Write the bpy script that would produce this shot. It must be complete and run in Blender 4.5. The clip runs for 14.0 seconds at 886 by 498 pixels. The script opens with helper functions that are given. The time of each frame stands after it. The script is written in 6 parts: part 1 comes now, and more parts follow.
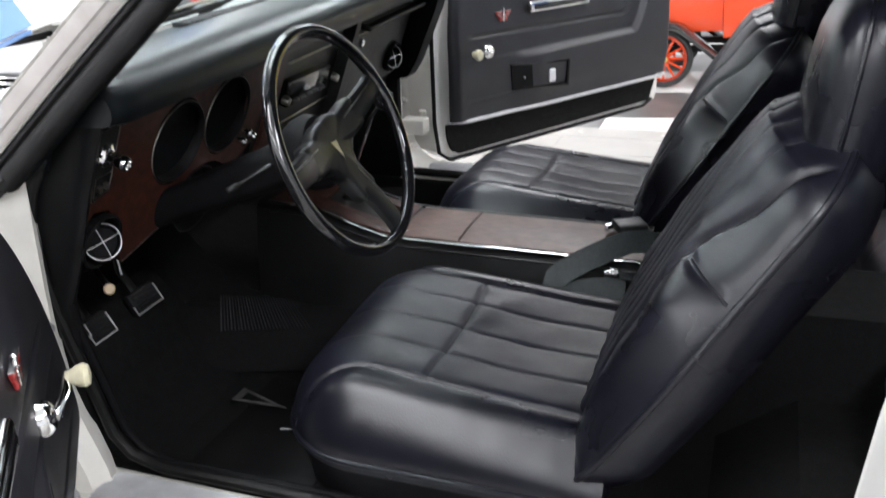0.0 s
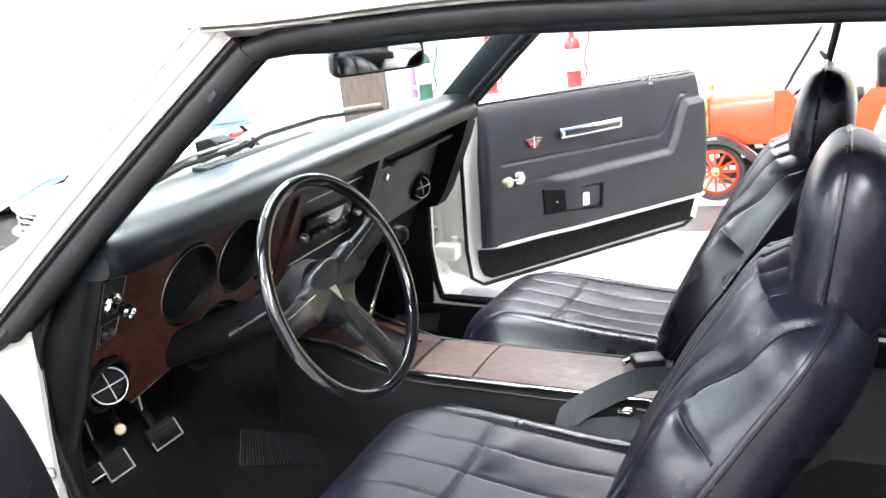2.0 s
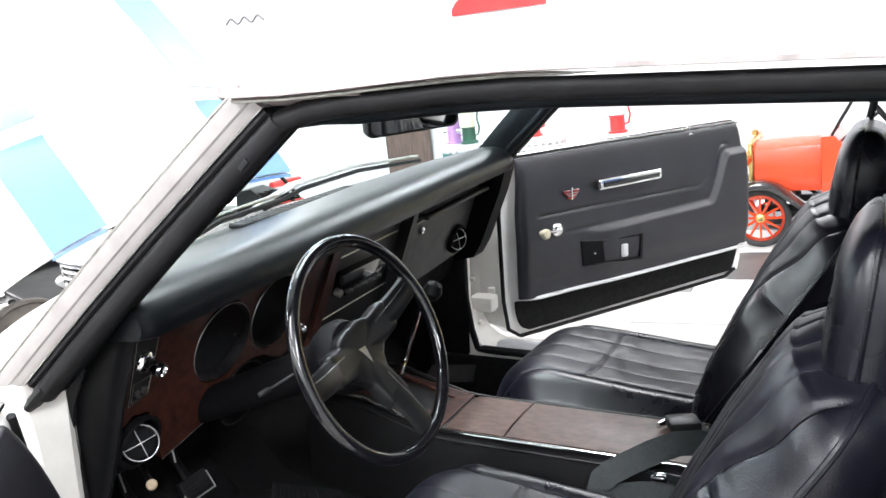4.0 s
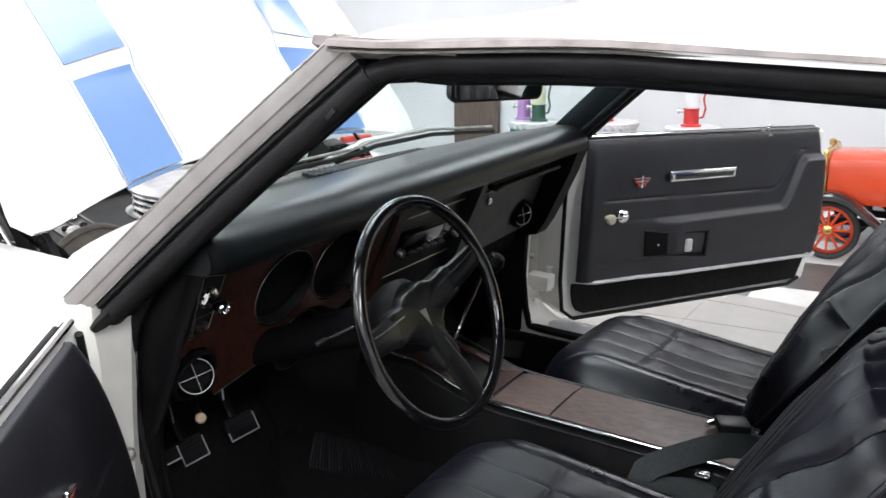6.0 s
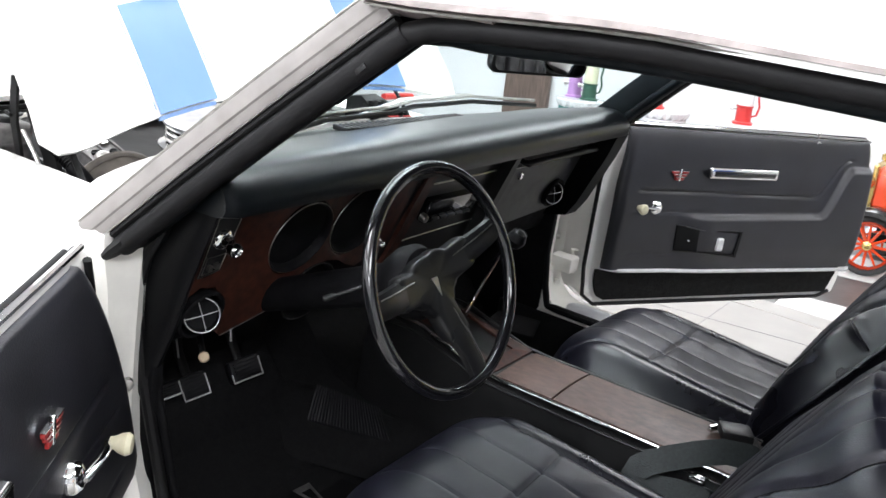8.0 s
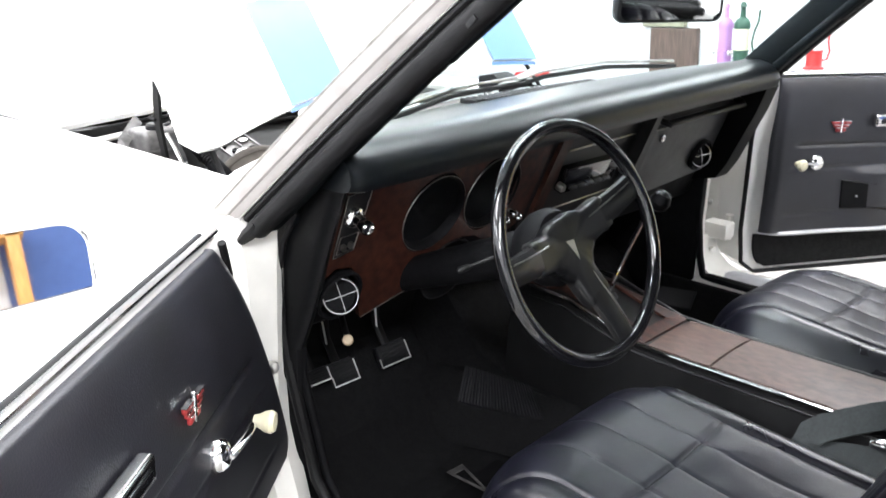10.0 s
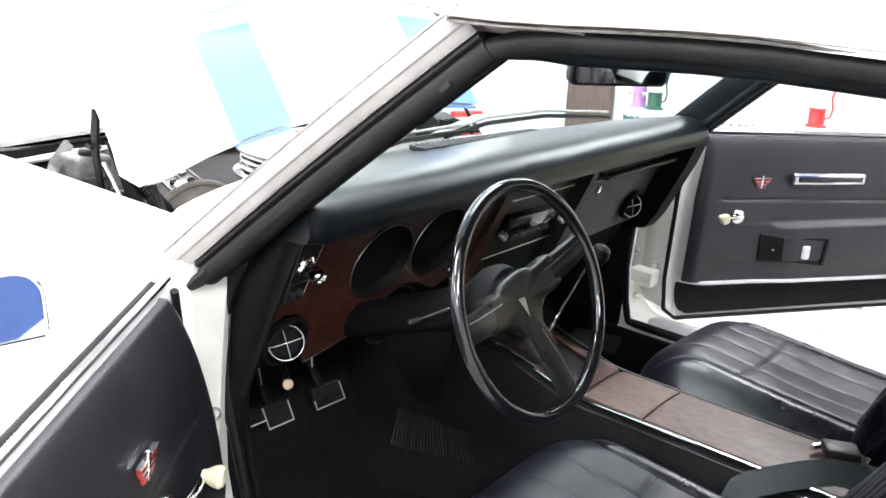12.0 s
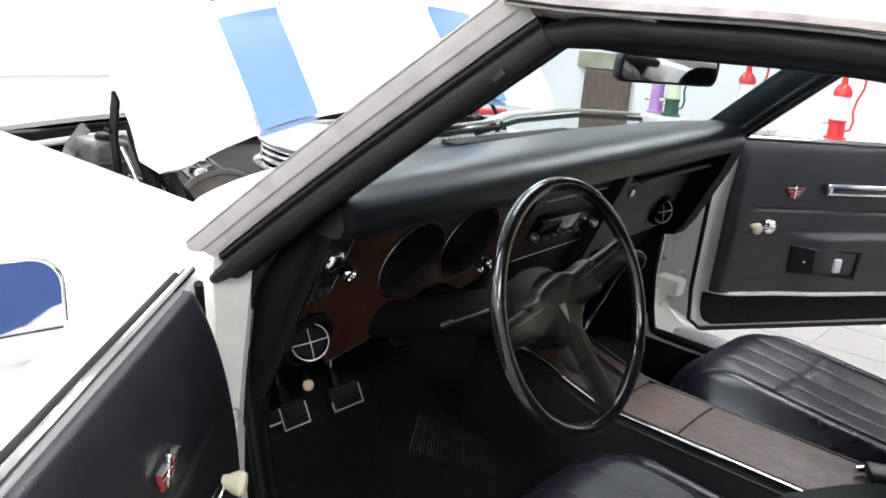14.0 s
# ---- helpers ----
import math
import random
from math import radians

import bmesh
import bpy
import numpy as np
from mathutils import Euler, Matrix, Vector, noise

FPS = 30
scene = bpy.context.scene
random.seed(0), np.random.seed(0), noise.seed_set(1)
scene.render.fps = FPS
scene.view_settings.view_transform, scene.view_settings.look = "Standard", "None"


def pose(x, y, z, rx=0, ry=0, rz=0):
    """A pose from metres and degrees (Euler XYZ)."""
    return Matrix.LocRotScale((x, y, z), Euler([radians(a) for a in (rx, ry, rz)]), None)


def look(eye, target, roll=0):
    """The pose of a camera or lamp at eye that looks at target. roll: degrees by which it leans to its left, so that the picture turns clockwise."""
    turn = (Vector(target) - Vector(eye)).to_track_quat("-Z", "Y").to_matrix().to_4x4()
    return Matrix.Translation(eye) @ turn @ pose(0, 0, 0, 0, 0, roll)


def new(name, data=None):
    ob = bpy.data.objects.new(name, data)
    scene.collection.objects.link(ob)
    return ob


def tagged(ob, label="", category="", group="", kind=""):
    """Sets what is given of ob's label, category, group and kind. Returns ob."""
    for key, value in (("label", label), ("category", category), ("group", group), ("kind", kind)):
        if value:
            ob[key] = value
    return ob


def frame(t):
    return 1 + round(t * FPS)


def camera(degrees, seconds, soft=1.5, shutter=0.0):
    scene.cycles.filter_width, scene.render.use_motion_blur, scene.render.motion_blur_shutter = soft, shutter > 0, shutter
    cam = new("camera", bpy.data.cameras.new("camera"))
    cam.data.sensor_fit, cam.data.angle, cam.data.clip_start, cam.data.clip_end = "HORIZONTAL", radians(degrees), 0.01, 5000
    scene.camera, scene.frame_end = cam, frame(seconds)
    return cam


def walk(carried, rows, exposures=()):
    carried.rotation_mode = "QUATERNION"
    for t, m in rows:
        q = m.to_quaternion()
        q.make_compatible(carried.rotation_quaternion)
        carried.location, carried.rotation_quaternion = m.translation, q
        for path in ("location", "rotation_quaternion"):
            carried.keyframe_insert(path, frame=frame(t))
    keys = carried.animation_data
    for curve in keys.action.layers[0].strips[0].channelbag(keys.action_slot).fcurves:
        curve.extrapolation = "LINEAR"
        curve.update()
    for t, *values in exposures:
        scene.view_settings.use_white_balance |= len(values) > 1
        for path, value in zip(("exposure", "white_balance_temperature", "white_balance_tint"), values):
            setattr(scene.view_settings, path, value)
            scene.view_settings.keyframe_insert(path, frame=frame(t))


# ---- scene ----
cam = camera(51.6, 14.0, shutter=0.4)
PATH = [
    (0, (0.6539, -1.6506, 1.1037), (-0.0092, 0.0885, 0.3715), -5.08),
    (0.5, (0.6618, -1.6553, 1.1181), (-0.0352, 0.1110, 0.4901), -4.84),
    (1, (0.6835, -1.6311, 1.1178), (0.0062, 0.1406, 0.4836), -5.0),
    (1.5, (0.7158, -1.6077, 1.1305), (-0.0179, 0.1647, 0.5645), -4.7),
    (2, (0.7574, -1.5929, 1.1478), (-0.0551, 0.1650, 0.6483), -6.71),
    (2.5, (0.7923, -1.5626, 1.1448), (-0.0573, 0.1845, 0.6693), -7.2),
    (3, (0.8010, -1.5460, 1.1497), (-0.0465, 0.2080, 0.6968), -7.65),
    (3.5, (0.7900, -1.5640, 1.1825), (-0.0902, 0.1847, 0.7736), -7.59),
    (6, (0.7494, -1.5837, 1.1764), (-0.2445, 0.0894, 0.7154), -0.76),
    (6.5, (0.7423, -1.5706, 1.1786), (-0.2752, 0.0880, 0.7162), 1.42),
    (7, (0.7357, -1.5527, 1.1757), (-0.2386, 0.1174, 0.6646), 3.78),
    (9.5, (0.8039, -1.5505, 1.1814), (-0.3897, -0.0477, 0.6185), 5.79),
    (10, (0.7702, -1.5030, 1.1221), (-0.5395, -0.0971, 0.5669), -1.1),
    (10.5, (0.7626, -1.5200, 1.1086), (-0.4405, -0.0406, 0.5053), -2.28),
    (11, (0.7569, -1.5388, 1.1245), (-0.3819, -0.0138, 0.5099), -1.37),
    (11.5, (0.7302, -1.5391, 1.1440), (-0.4204, -0.0002, 0.5891), -0.2),
    (12, (0.7125, -1.5423, 1.1726), (-0.4502, 0.0022, 0.6599), 2.83),
    (12.5, (0.7004, -1.5505, 1.1666), (-0.4736, -0.0140, 0.6556), 5.14),
    (13, (0.6906, -1.5321, 1.1654), (-0.4961, -0.0203, 0.6122), 3.77),
    (13.5, (0.6921, -1.5380, 1.1607), (-0.4767, -0.0098, 0.6143), 4.36),
    (14, (0.6328, -1.5164, 1.1485), (-0.5361, 0.0239, 0.6375), 4.72),
]
GAIN = [(0, -0.3), (0.5, 0.14), (1, 0.56), (1.5, 0.87), (2, 1.01), (2.5, 0.79), (3, 0.46), (3.5, 0.3), (6, -0.84), (6.5, -1.03), (7, -0.95), (9.5, 0.33), (10, 0.3), (10.5, 0.14), (11, 0.03), (11.5, 0.35), (12, 0.31), (12.5, 0.11), (13, -0.15), (13.5, -0.38), (14, -0.48)]
walk(cam, [(t, look(eye, target, roll)) for t, eye, target, roll in PATH], GAIN)

# ---- light ----
scene.view_settings.exposure = 0.0
world = bpy.data.worlds.new("showroom_air")
scene.world = world
world.use_nodes = True
world.node_tree.nodes["Background"].inputs[0].default_value = (0.88, 0.93, 1.0, 1)
world.node_tree.nodes["Background"].inputs[1].default_value = 0.25


def area(name, x, y, z, w, h, power, tilt=0.0):
    data = bpy.data.lights.new(name, "AREA")
    data.shape, data.size, data.size_y, data.energy = "RECTANGLE", w, h, power
    data.color = (0.918, 0.94, 1.0)
    ob = new(name, data)
    ob.matrix_world = pose(x, y, z, tilt, 0, 0)
    return ob


# The y -6.2 row is added fill for the passenger door; outer lamps are boosted.
LAMPS = [(-4.2, -3.0), (-4.2, 0.6), (-4.2, 4.2), (-0.6, -3.0), (-0.6, 0.6), (-0.6, 4.2), (3.0, -3.0), (3.0, 0.6), (3.0, 4.2), (-4.2, -6.2), (-0.6, -6.2), (3.0, -6.2)]
for lx, ly in LAMPS:
    area("unseen_ceiling_light", lx, ly, 3.32, 1.2, 2.2, (210 if lx > 1 else 150) if (ly < -1 or lx < -4) else 100)


# ---- materials ----
def material(name, color, rough=0.5, metal=0.0, var=0.12, scale=30.0, bump=0.0, bump_scale=200.0, coat=0.0, color2=None, stretch=(1, 1, 1), spec=0.5, uneven=1.0):
    m = bpy.data.materials.new(name)
    m.use_nodes = True
    nt = m.node_tree
    bsdf = nt.nodes["Principled BSDF"]
    bsdf.inputs["Roughness"].default_value = rough
    bsdf.inputs["Metallic"].default_value = metal
    bsdf.inputs["Specular IOR Level"].default_value = spec
    if coat:
        bsdf.inputs["Coat Weight"].default_value = coat
        bsdf.inputs["Coat Roughness"].default_value = 0.06
    tc = nt.nodes.new("ShaderNodeTexCoord")
    mp = nt.nodes.new("ShaderNodeMapping")
    mp.inputs["Scale"].default_value = stretch
    nt.links.new(tc.outputs["Object"], mp.inputs["Vector"])
    n1 = nt.nodes.new("ShaderNodeTexNoise")
    n1.inputs["Scale"].default_value = scale
    n1.inputs["Detail"].default_value = 6
    nt.links.new(mp.outputs[0], n1.inputs["Vector"])
    ramp = nt.nodes.new("ShaderNodeValToRGB")
    c2 = color2 or tuple(c * (1 - var) for c in color)
    c1 = color if color2 else tuple(min(1, c * (1 + var)) for c in color)
    ramp.color_ramp.elements[0].color = (*c2, 1)
    ramp.color_ramp.elements[1].color = (*c1, 1)
    ramp.color_ramp.elements[0].position, ramp.color_ramp.elements[1].position = 0.32, 0.68
    nt.links.new(n1.outputs["Fac"], ramp.inputs["Fac"])
    nt.links.new(ramp.outputs["Color"], bsdf.inputs["Base Color"])
    n3 = nt.nodes.new("ShaderNodeTexNoise")
    n3.inputs["Scale"].default_value = scale * 0.35
    n3.inputs["Detail"].default_value = 4
    nt.links.new(tc.outputs["Object"], n3.inputs["Vector"])
    rr = nt.nodes.new("ShaderNodeMapRange")
    rr.inputs["To Min"].default_value = max(0.02, rough * (1 - 0.2 * uneven))
    rr.inputs["To Max"].default_value = min(1.0, rough * (1 + 0.25 * uneven))
    nt.links.new(n3.outputs["Fac"], rr.inputs["Value"])
    nt.links.new(rr.outputs[0], bsdf.inputs["Roughness"])
    if bump:
        n2 = nt.nodes.new("ShaderNodeTexVoronoi" if bump_scale > 350 else "ShaderNodeTexNoise")
        n2.inputs["Scale"].default_value = bump_scale
        nt.links.new(mp.outputs[0], n2.inputs["Vector"])
        b = nt.nodes.new("ShaderNodeBump")
        b.inputs["Strength"].default_value = bump
        b.inputs["Distance"].default_value = 0.002
        nt.links.new(n2.outputs[0], b.inputs["Height"])
        nt.links.new(b.outputs["Normal"], bsdf.inputs["Normal"])
    return m


def glass_material(name, tint, rough=0.0):
    m = bpy.data.materials.new(name)
    m.use_nodes = True
    b = m.node_tree.nodes["Principled BSDF"]
    b.inputs["Base Color"].default_value = (*tint, 1)
    b.inputs["Transmission Weight"].default_value = 1.0
    b.inputs["Roughness"].default_value = rough
    b.inputs["IOR"].default_value = 1.02
    return m


WHITE = material("white_car_paint", (0.80, 0.79, 0.76), 0.28, var=0.02, scale=3, coat=0.5)
JAMB = material("aged_white_paint", (0.79, 0.77, 0.72), 0.38, var=0.07, scale=14, bump=0.1, bump_scale=60)
# Weathered white pillar paint, also darkened so the lamps don't overexpose it.
PILLARP = material("weathered_toned_down_white_paint", (0.265, 0.245, 0.233), 0.40, var=0.15, scale=22, bump=0.08, bump_scale=60)
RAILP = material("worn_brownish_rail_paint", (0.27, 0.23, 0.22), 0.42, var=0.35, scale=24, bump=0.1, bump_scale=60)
BLUE = material("blue_stripe_paint", (0.14, 0.255, 0.50), 0.28, var=0.08, scale=4, coat=0.6)
HEADV = material("black_headrest_vinyl", (0.0052, 0.0053, 0.0085), 0.27, var=0.25, scale=14, bump=0.08, bump_scale=420, spec=0.32, uneven=0.4)
VINYL = material("black_seat_vinyl", (0.0048, 0.0049, 0.0082), 0.275, var=0.25, scale=16, bump=0.08, bump_scale=420, spec=0.36, uneven=0.4)
PERF = material("black_grained_seat_vinyl", (0.0056, 0.0057, 0.0098), 0.335, var=0.25, scale=18, bump=0.10, bump_scale=520, spec=0.29, uneven=0.4)
RIBBED = material("ribbed_black_mat_rubber", (0.0075, 0.0075, 0.0090), 0.5, var=0.25, scale=30, bump=0.1, bump_scale=200, spec=0.28)
CUP = material("matte_black_dial_cup", (0.0045, 0.0045, 0.0052), 0.6, var=0.3, scale=60, spec=0.10)
PEDALT = material("bright_pedal_trim", (0.66, 0.66, 0.65), 0.24, 0.4, var=0.15, scale=40)
DULL = material("dulled_bright_trim", (0.30, 0.29, 0.27), 0.35, 1.0, var=0.25, scale=60)
PADV = material("black_dash_vinyl", (0.0045, 0.0062, 0.0076), 0.33, var=0.25, scale=14, bump=0.08, bump_scale=420, spec=0.13)
DOORV = material("black_door_vinyl", (0.0125, 0.0127, 0.0172), 0.40, var=0.3, scale=9, bump=0.12, bump_scale=380, spec=0.52)
TOPV = material("black_dash_top_vinyl", (0.0035, 0.0046, 0.0056), 0.31, var=0.25, scale=40, bump=0.03, bump_scale=420, spec=0.23, uneven=0.25)
SIGNM = material("dull_cream_sign_paint", (0.30, 0.30, 0.22), 0.4, var=0.25, scale=9)
CHEEK = material("black_moulded_cheek", (0.0040, 0.0041, 0.0046), 0.36, var=0.25, scale=25, bump=0.06, bump_scale=300, spec=0.12)
PLASTIC = material("black_plastic", (0.007, 0.007, 0.0075), 0.42, spec=0.35, var=0.25, scale=25, bump=0.08, bump_scale=300)
GLOSSB = material("glossy_black_wheel_plastic", (0.006, 0.006, 0.007), 0.11, var=0.2, scale=20, coat=0.5)
SPOKE = material("satin_black_spoke_vinyl", (0.0065, 0.0067, 0.0074), 0.32, var=0.25, scale=25, bump=0.05, bump_scale=300, spec=0.36)
MATTEB = material("grey_black_glovebox_panel", (0.035, 0.035, 0.037), 0.5, var=0.2, scale=40, bump=0.12, bump_scale=500)
RUBBER = material("black_rubber_seal", (0.0072, 0.0070, 0.0075), 0.45, var=0.3, scale=30, bump=0.08, bump_scale=150, spec=0.2)
CARPET = material("black_carpet", (0.0048, 0.0048, 0.0054), 0.85, spec=0.25, var=0.5, scale=160, bump=0.8, bump_scale=700)
# Dark metal, near black to hold the shade under the hood in its colour.
DARK = material("shade_dark_metal", (0.007, 0.0068, 0.0068), 0.55, var=0.5, scale=18, bump=0.2, bump_scale=60, spec=0.18)
DUSTY = material("dusty_tan_grey_metal", (0.105, 0.092, 0.080), 0.55, 0.2, var=0.35, scale=26, bump=0.15, bump_scale=80)
SATIN = material("satin_plated_steel", (0.66, 0.66, 0.68), 0.34, 0.45, var=0.12, scale=30, bump=0.05, bump_scale=80)
CHROME = material("chrome", (0.78, 0.78, 0.78), 0.08, 1.0, var=0.05, scale=40)
STEEL = material("brushed_steel", (0.55, 0.54, 0.52), 0.3, 1.0, var=0.2, scale=40, bump=0.1, bump_scale=120)
# Aluminium toned down to carry the under-hood shade.
ALU = material("shade_toned_cast_aluminium", (0.17, 0.165, 0.162), 0.40, 0.6, var=0.35, scale=42, bump=0.35, bump_scale=90)
WOOD = material("burl_woodgrain", (0.054, 0.017, 0.010), 0.42, var=0.3, scale=60, color2=(0.014, 0.005, 0.0035), bump=0.05, bump_scale=120, coat=0.08, spec=0.35)
CWOOD = material("worn_woodgrain_console", (0.088, 0.047, 0.036), 0.46, var=0.2, scale=46, color2=(0.036, 0.019, 0.014), stretch=(1, 1.6, 1), bump=0.1, bump_scale=200)
KNOBW = material("aged_white_knob", (0.62, 0.58, 0.42), 0.3, var=0.12, scale=60)
KNOBT = material("tan_pull_knob", (0.52, 0.40, 0.26), 0.45, var=0.15, scale=60)
STRAP = material("black_webbing", (0.016, 0.021, 0.022), 0.6, var=0.3, scale=200, bump=0.4, bump_scale=600)
BADGE = material("red_badge_enamel", (0.32, 0.03, 0.03), 0.3, var=0.2, scale=60)
TWHITE = material("white_floor_tile", (0.62, 0.62, 0.60), 0.22, var=0.05, scale=6)
TBLACK = material("dark_floor_tile", (0.075, 0.073, 0.072), 0.3, var=0.25, scale=9, bump=0.3, bump_scale=40)
DECK = material("painted_turntable_deck", (0.31, 0.298, 0.28), 0.4, var=0.07, scale=5, bump=0.1, bump_scale=50)
WALL = material("white_wall_paint", (0.74, 0.75, 0.76), 0.7, var=0.03, scale=2, bump=0.05, bump_scale=80)
CEIL = material("white_ceiling_paint", (0.8, 0.8, 0.8), 0.8, var=0.03, scale=2)
ORANGE = material("orange_car_paint", (0.66, 0.062, 0.014), 0.25, var=0.06, scale=6, coat=0.5)
FENDER = material("black_fender_paint", (0.012, 0.012, 0.013), 0.2, var=0.2, scale=10, coat=0.5)
TYRE = material("tyre_rubber", (0.03, 0.03, 0.03), 0.75, var=0.3, scale=30, bump=0.3, bump_scale=80)
BRASS = material("brass", (0.65, 0.47, 0.18), 0.25, 1.0, var=0.1, scale=40)
RED = material("red_pump_paint", (0.55, 0.03, 0.03), 0.3, var=0.1, scale=12, coat=0.3)
TEAL = material("teal_table_paint", (0.02, 0.16, 0.14), 0.4, var=0.15, scale=15)
GREENP = material("dark_green_pump_paint", (0.03, 0.09, 0.06), 0.35, var=0.15, scale=15)
LILAC = material("lilac_pump_paint", (0.45, 0.24, 0.52), 0.4, var=0.1, scale=15)
YELLOW = material("yellow_panel_paint", (0.75, 0.62, 0.04), 0.4, var=0.06, scale=10)
NAVY = material("navy_panel_paint", (0.05, 0.11, 0.33), 0.4, var=0.06, scale=10)
CREAM = material("cream_glass_jar", (0.62, 0.63, 0.45), 0.15, var=0.08, scale=20)
CLEARW = material("frosted_white_jar", (0.72, 0.72, 0.73), 0.12, var=0.05, scale=20)
PINE = material("orange_pine_wood", (0.55, 0.27, 0.07), 0.45, var=0.2, scale=12, stretch=(5, 5, 0.8), bump=0.08, bump_scale=60)
BROWN = material("dark_brown_door_wood", (0.125, 0.085, 0.070), 0.5, var=0.3, scale=10, stretch=(6, 6, 0.6), bump=0.1, bump_scale=60)
GREY = material("grey_script_paint", (0.22, 0.22, 0.22), 0.5, var=0.1, scale=20)
LAMPM = bpy.data.materials.new("lit_lamp_diffuser")
LAMPM.use_nodes = True
LAMPM.node_tree.nodes["Principled BSDF"].inputs["Emission Color"].default_value = (1, 0.98, 0.95, 1)
LAMPM.node_tree.nodes["Principled BSDF"].inputs["Emission Strength"].default_value = 4.0
GLASS = glass_material("windshield_glass", (0.80, 0.88, 0.875))
DIALGLASS = glass_material("gauge_glass", (0.9, 0.9, 0.9))
MIRROR = material("mirror_silver", (0.88, 0.9, 0.9), 0.02, 1.0, var=0.01, scale=5)

# ---- building helpers ----
# The car stands nose-up by a few degrees on the deck: its things are built level in its own frame and laid into the world by CAR.
CAR = Matrix.Translation((0, 0, 0.75)) @ Matrix.Rotation(radians(3.5), 4, "Y") @ Matrix.Translation((0, 0, -0.75))
EYE4 = Matrix.Identity(4)
FRAME, ORIGIN = {}, {}


def thing(name, at, label, category, group="", kind="", m=CAR):
    """An Empty at the base of a thing; at is given in the frame m."""
    ob = new(name)
    ob.empty_display_size = 0.05
    base = m @ Vector(at)
    ob.location = base
    FRAME[ob.name], ORIGIN[ob.name] = m, base
    return tagged(ob, label, category, group, kind)


def part(name, bm, mat, parent, label="", smooth=True, flat=35):
    """A bmesh, in the frame of its thing, as one mesh object under a thing or a part."""
    m, base = FRAME[parent.name], ORIGIN[parent.name]
    bm.transform(Matrix.Translation(-base) @ m)
    bmesh.ops.recalc_face_normals(bm, faces=bm.faces)
    me = bpy.data.meshes.new(name)
    bm.to_mesh(me)
    bm.free()
    me.materials.append(mat)
    ob = new(name, me)
    ob.parent = parent
    FRAME[ob.name], ORIGIN[ob.name] = m, base
    if smooth:
        me.shade_smooth()
        me.set_sharp_from_angle(angle=radians(flat))
    return tagged(ob, label)


def solo(name, bm, mat, label, category, kind="structure", smooth=True, m=EYE4):
    """A bmesh as one top-level mesh."""
    bm.transform(m)
    bmesh.ops.recalc_face_normals(bm, faces=bm.faces)
    me = bpy.data.meshes.new(name)
    bm.to_mesh(me)
    bm.free()
    me.materials.append(mat)
    ob = new(name, me)
    FRAME[ob.name], ORIGIN[ob.name] = EYE4, Vector((0, 0, 0))
    if smooth:
        me.shade_smooth()
        me.set_sharp_from_angle(angle=radians(35))
    return tagged(ob, label, category, "", kind)


def B():
    return bmesh.new()


def box(bm, lo, hi, bev=0.0, seg=2, m=None):
    made = bmesh.ops.create_cube(bm, size=1.0)["verts"]
    lo, hi = Vector(lo), Vector(hi)
    mid, size = (lo + hi) / 2, hi - lo
    bmesh.ops.transform(bm, verts=made, matrix=Matrix.Translation(mid) @ Matrix.Diagonal((*size, 1)))
    if m is not None:
        bmesh.ops.transform(bm, verts=made, matrix=m)
    if bev:
        edges = list({e for v in made for e in v.link_edges})
        bmesh.ops.bevel(bm, geom=edges, offset=bev, segments=seg, affect="EDGES", profile=0.5)
    return bm


def loft(bm, rings, close=True, caps=True, loop=False):
    """Skin over rings of equally many points."""
    rows = [[bm.verts.new(p) for p in ring] for ring in rings]
    n = len(rows[0])
    pairs = list(zip(rows, rows[1:])) + ([(rows[-1], rows[0])] if loop else [])
    for a, b in pairs:
        for k in range(n if close else n - 1):
            bm.faces.new((a[k], a[(k + 1) % n], b[(k + 1) % n], b[k]))
    if caps and close and not loop:
        bm.faces.new(rows[0][::-1])
        bm.faces.new(rows[-1])
    return bm


def tube(bm, pts, r, n=8, loop=False, flat=1.0):
    """A round bar along points; r may be a list."""
    pts = [Vector(p) for p in pts]
    rings, up = [], Vector((0.13, 0.21, 0.97))
    for k, p in enumerate(pts):
        a = pts[k - 1] if (k or loop) else p
        b = pts[(k + 1) % len(pts)] if (k + 1 < len(pts) or loop) else p
        d = (b - a).normalized()
        side = d.cross(up).normalized()
        top = side.cross(d).normalized()
        up = top
        rad = r[k] if isinstance(r, (list, tuple)) else r
        rings.append([p + rad * (math.cos(t) * side + flat * math.sin(t) * top) for t in (2 * math.pi * j / n for j in range(n))])
    return loft(bm, rings, loop=loop)


def lathe(bm, profile, at, axis, n=24, caps=True):
    """Profile of (radius, height) turned round axis at a place."""
    q = Vector(axis).normalized().to_track_quat("Z", "Y")
    at = Vector(at)
    rings = [[at + q @ Vector((max(r, 1e-4) * math.cos(t), max(r, 1e-4) * math.sin(t), h)) for t in (2 * math.pi * j / n for j in range(n))] for r, h in profile]
    return loft(bm, rings, caps=caps)


def torus(bm, at, axis, R, r, n=48, k=10, a0=0.0, a1=None, flat=1.0):
    q = Vector(axis).normalized().to_track_quat("Z", "Y")
    at = Vector(at)
    full = a1 is None
    m = n if full else n + 1
    rings = []
    for j in range(m):
        t = a0 + (2 * math.pi if full else a1 - a0) * j / n
        c = Vector((math.cos(t), math.sin(t), 0))
        rings.append([at + q @ (c * (R + r * math.cos(s)) + Vector((0, 0, flat * r * math.sin(s)))) for s in (2 * math.pi * i / k for i in range(k))])
    return loft(bm, rings, loop=full)


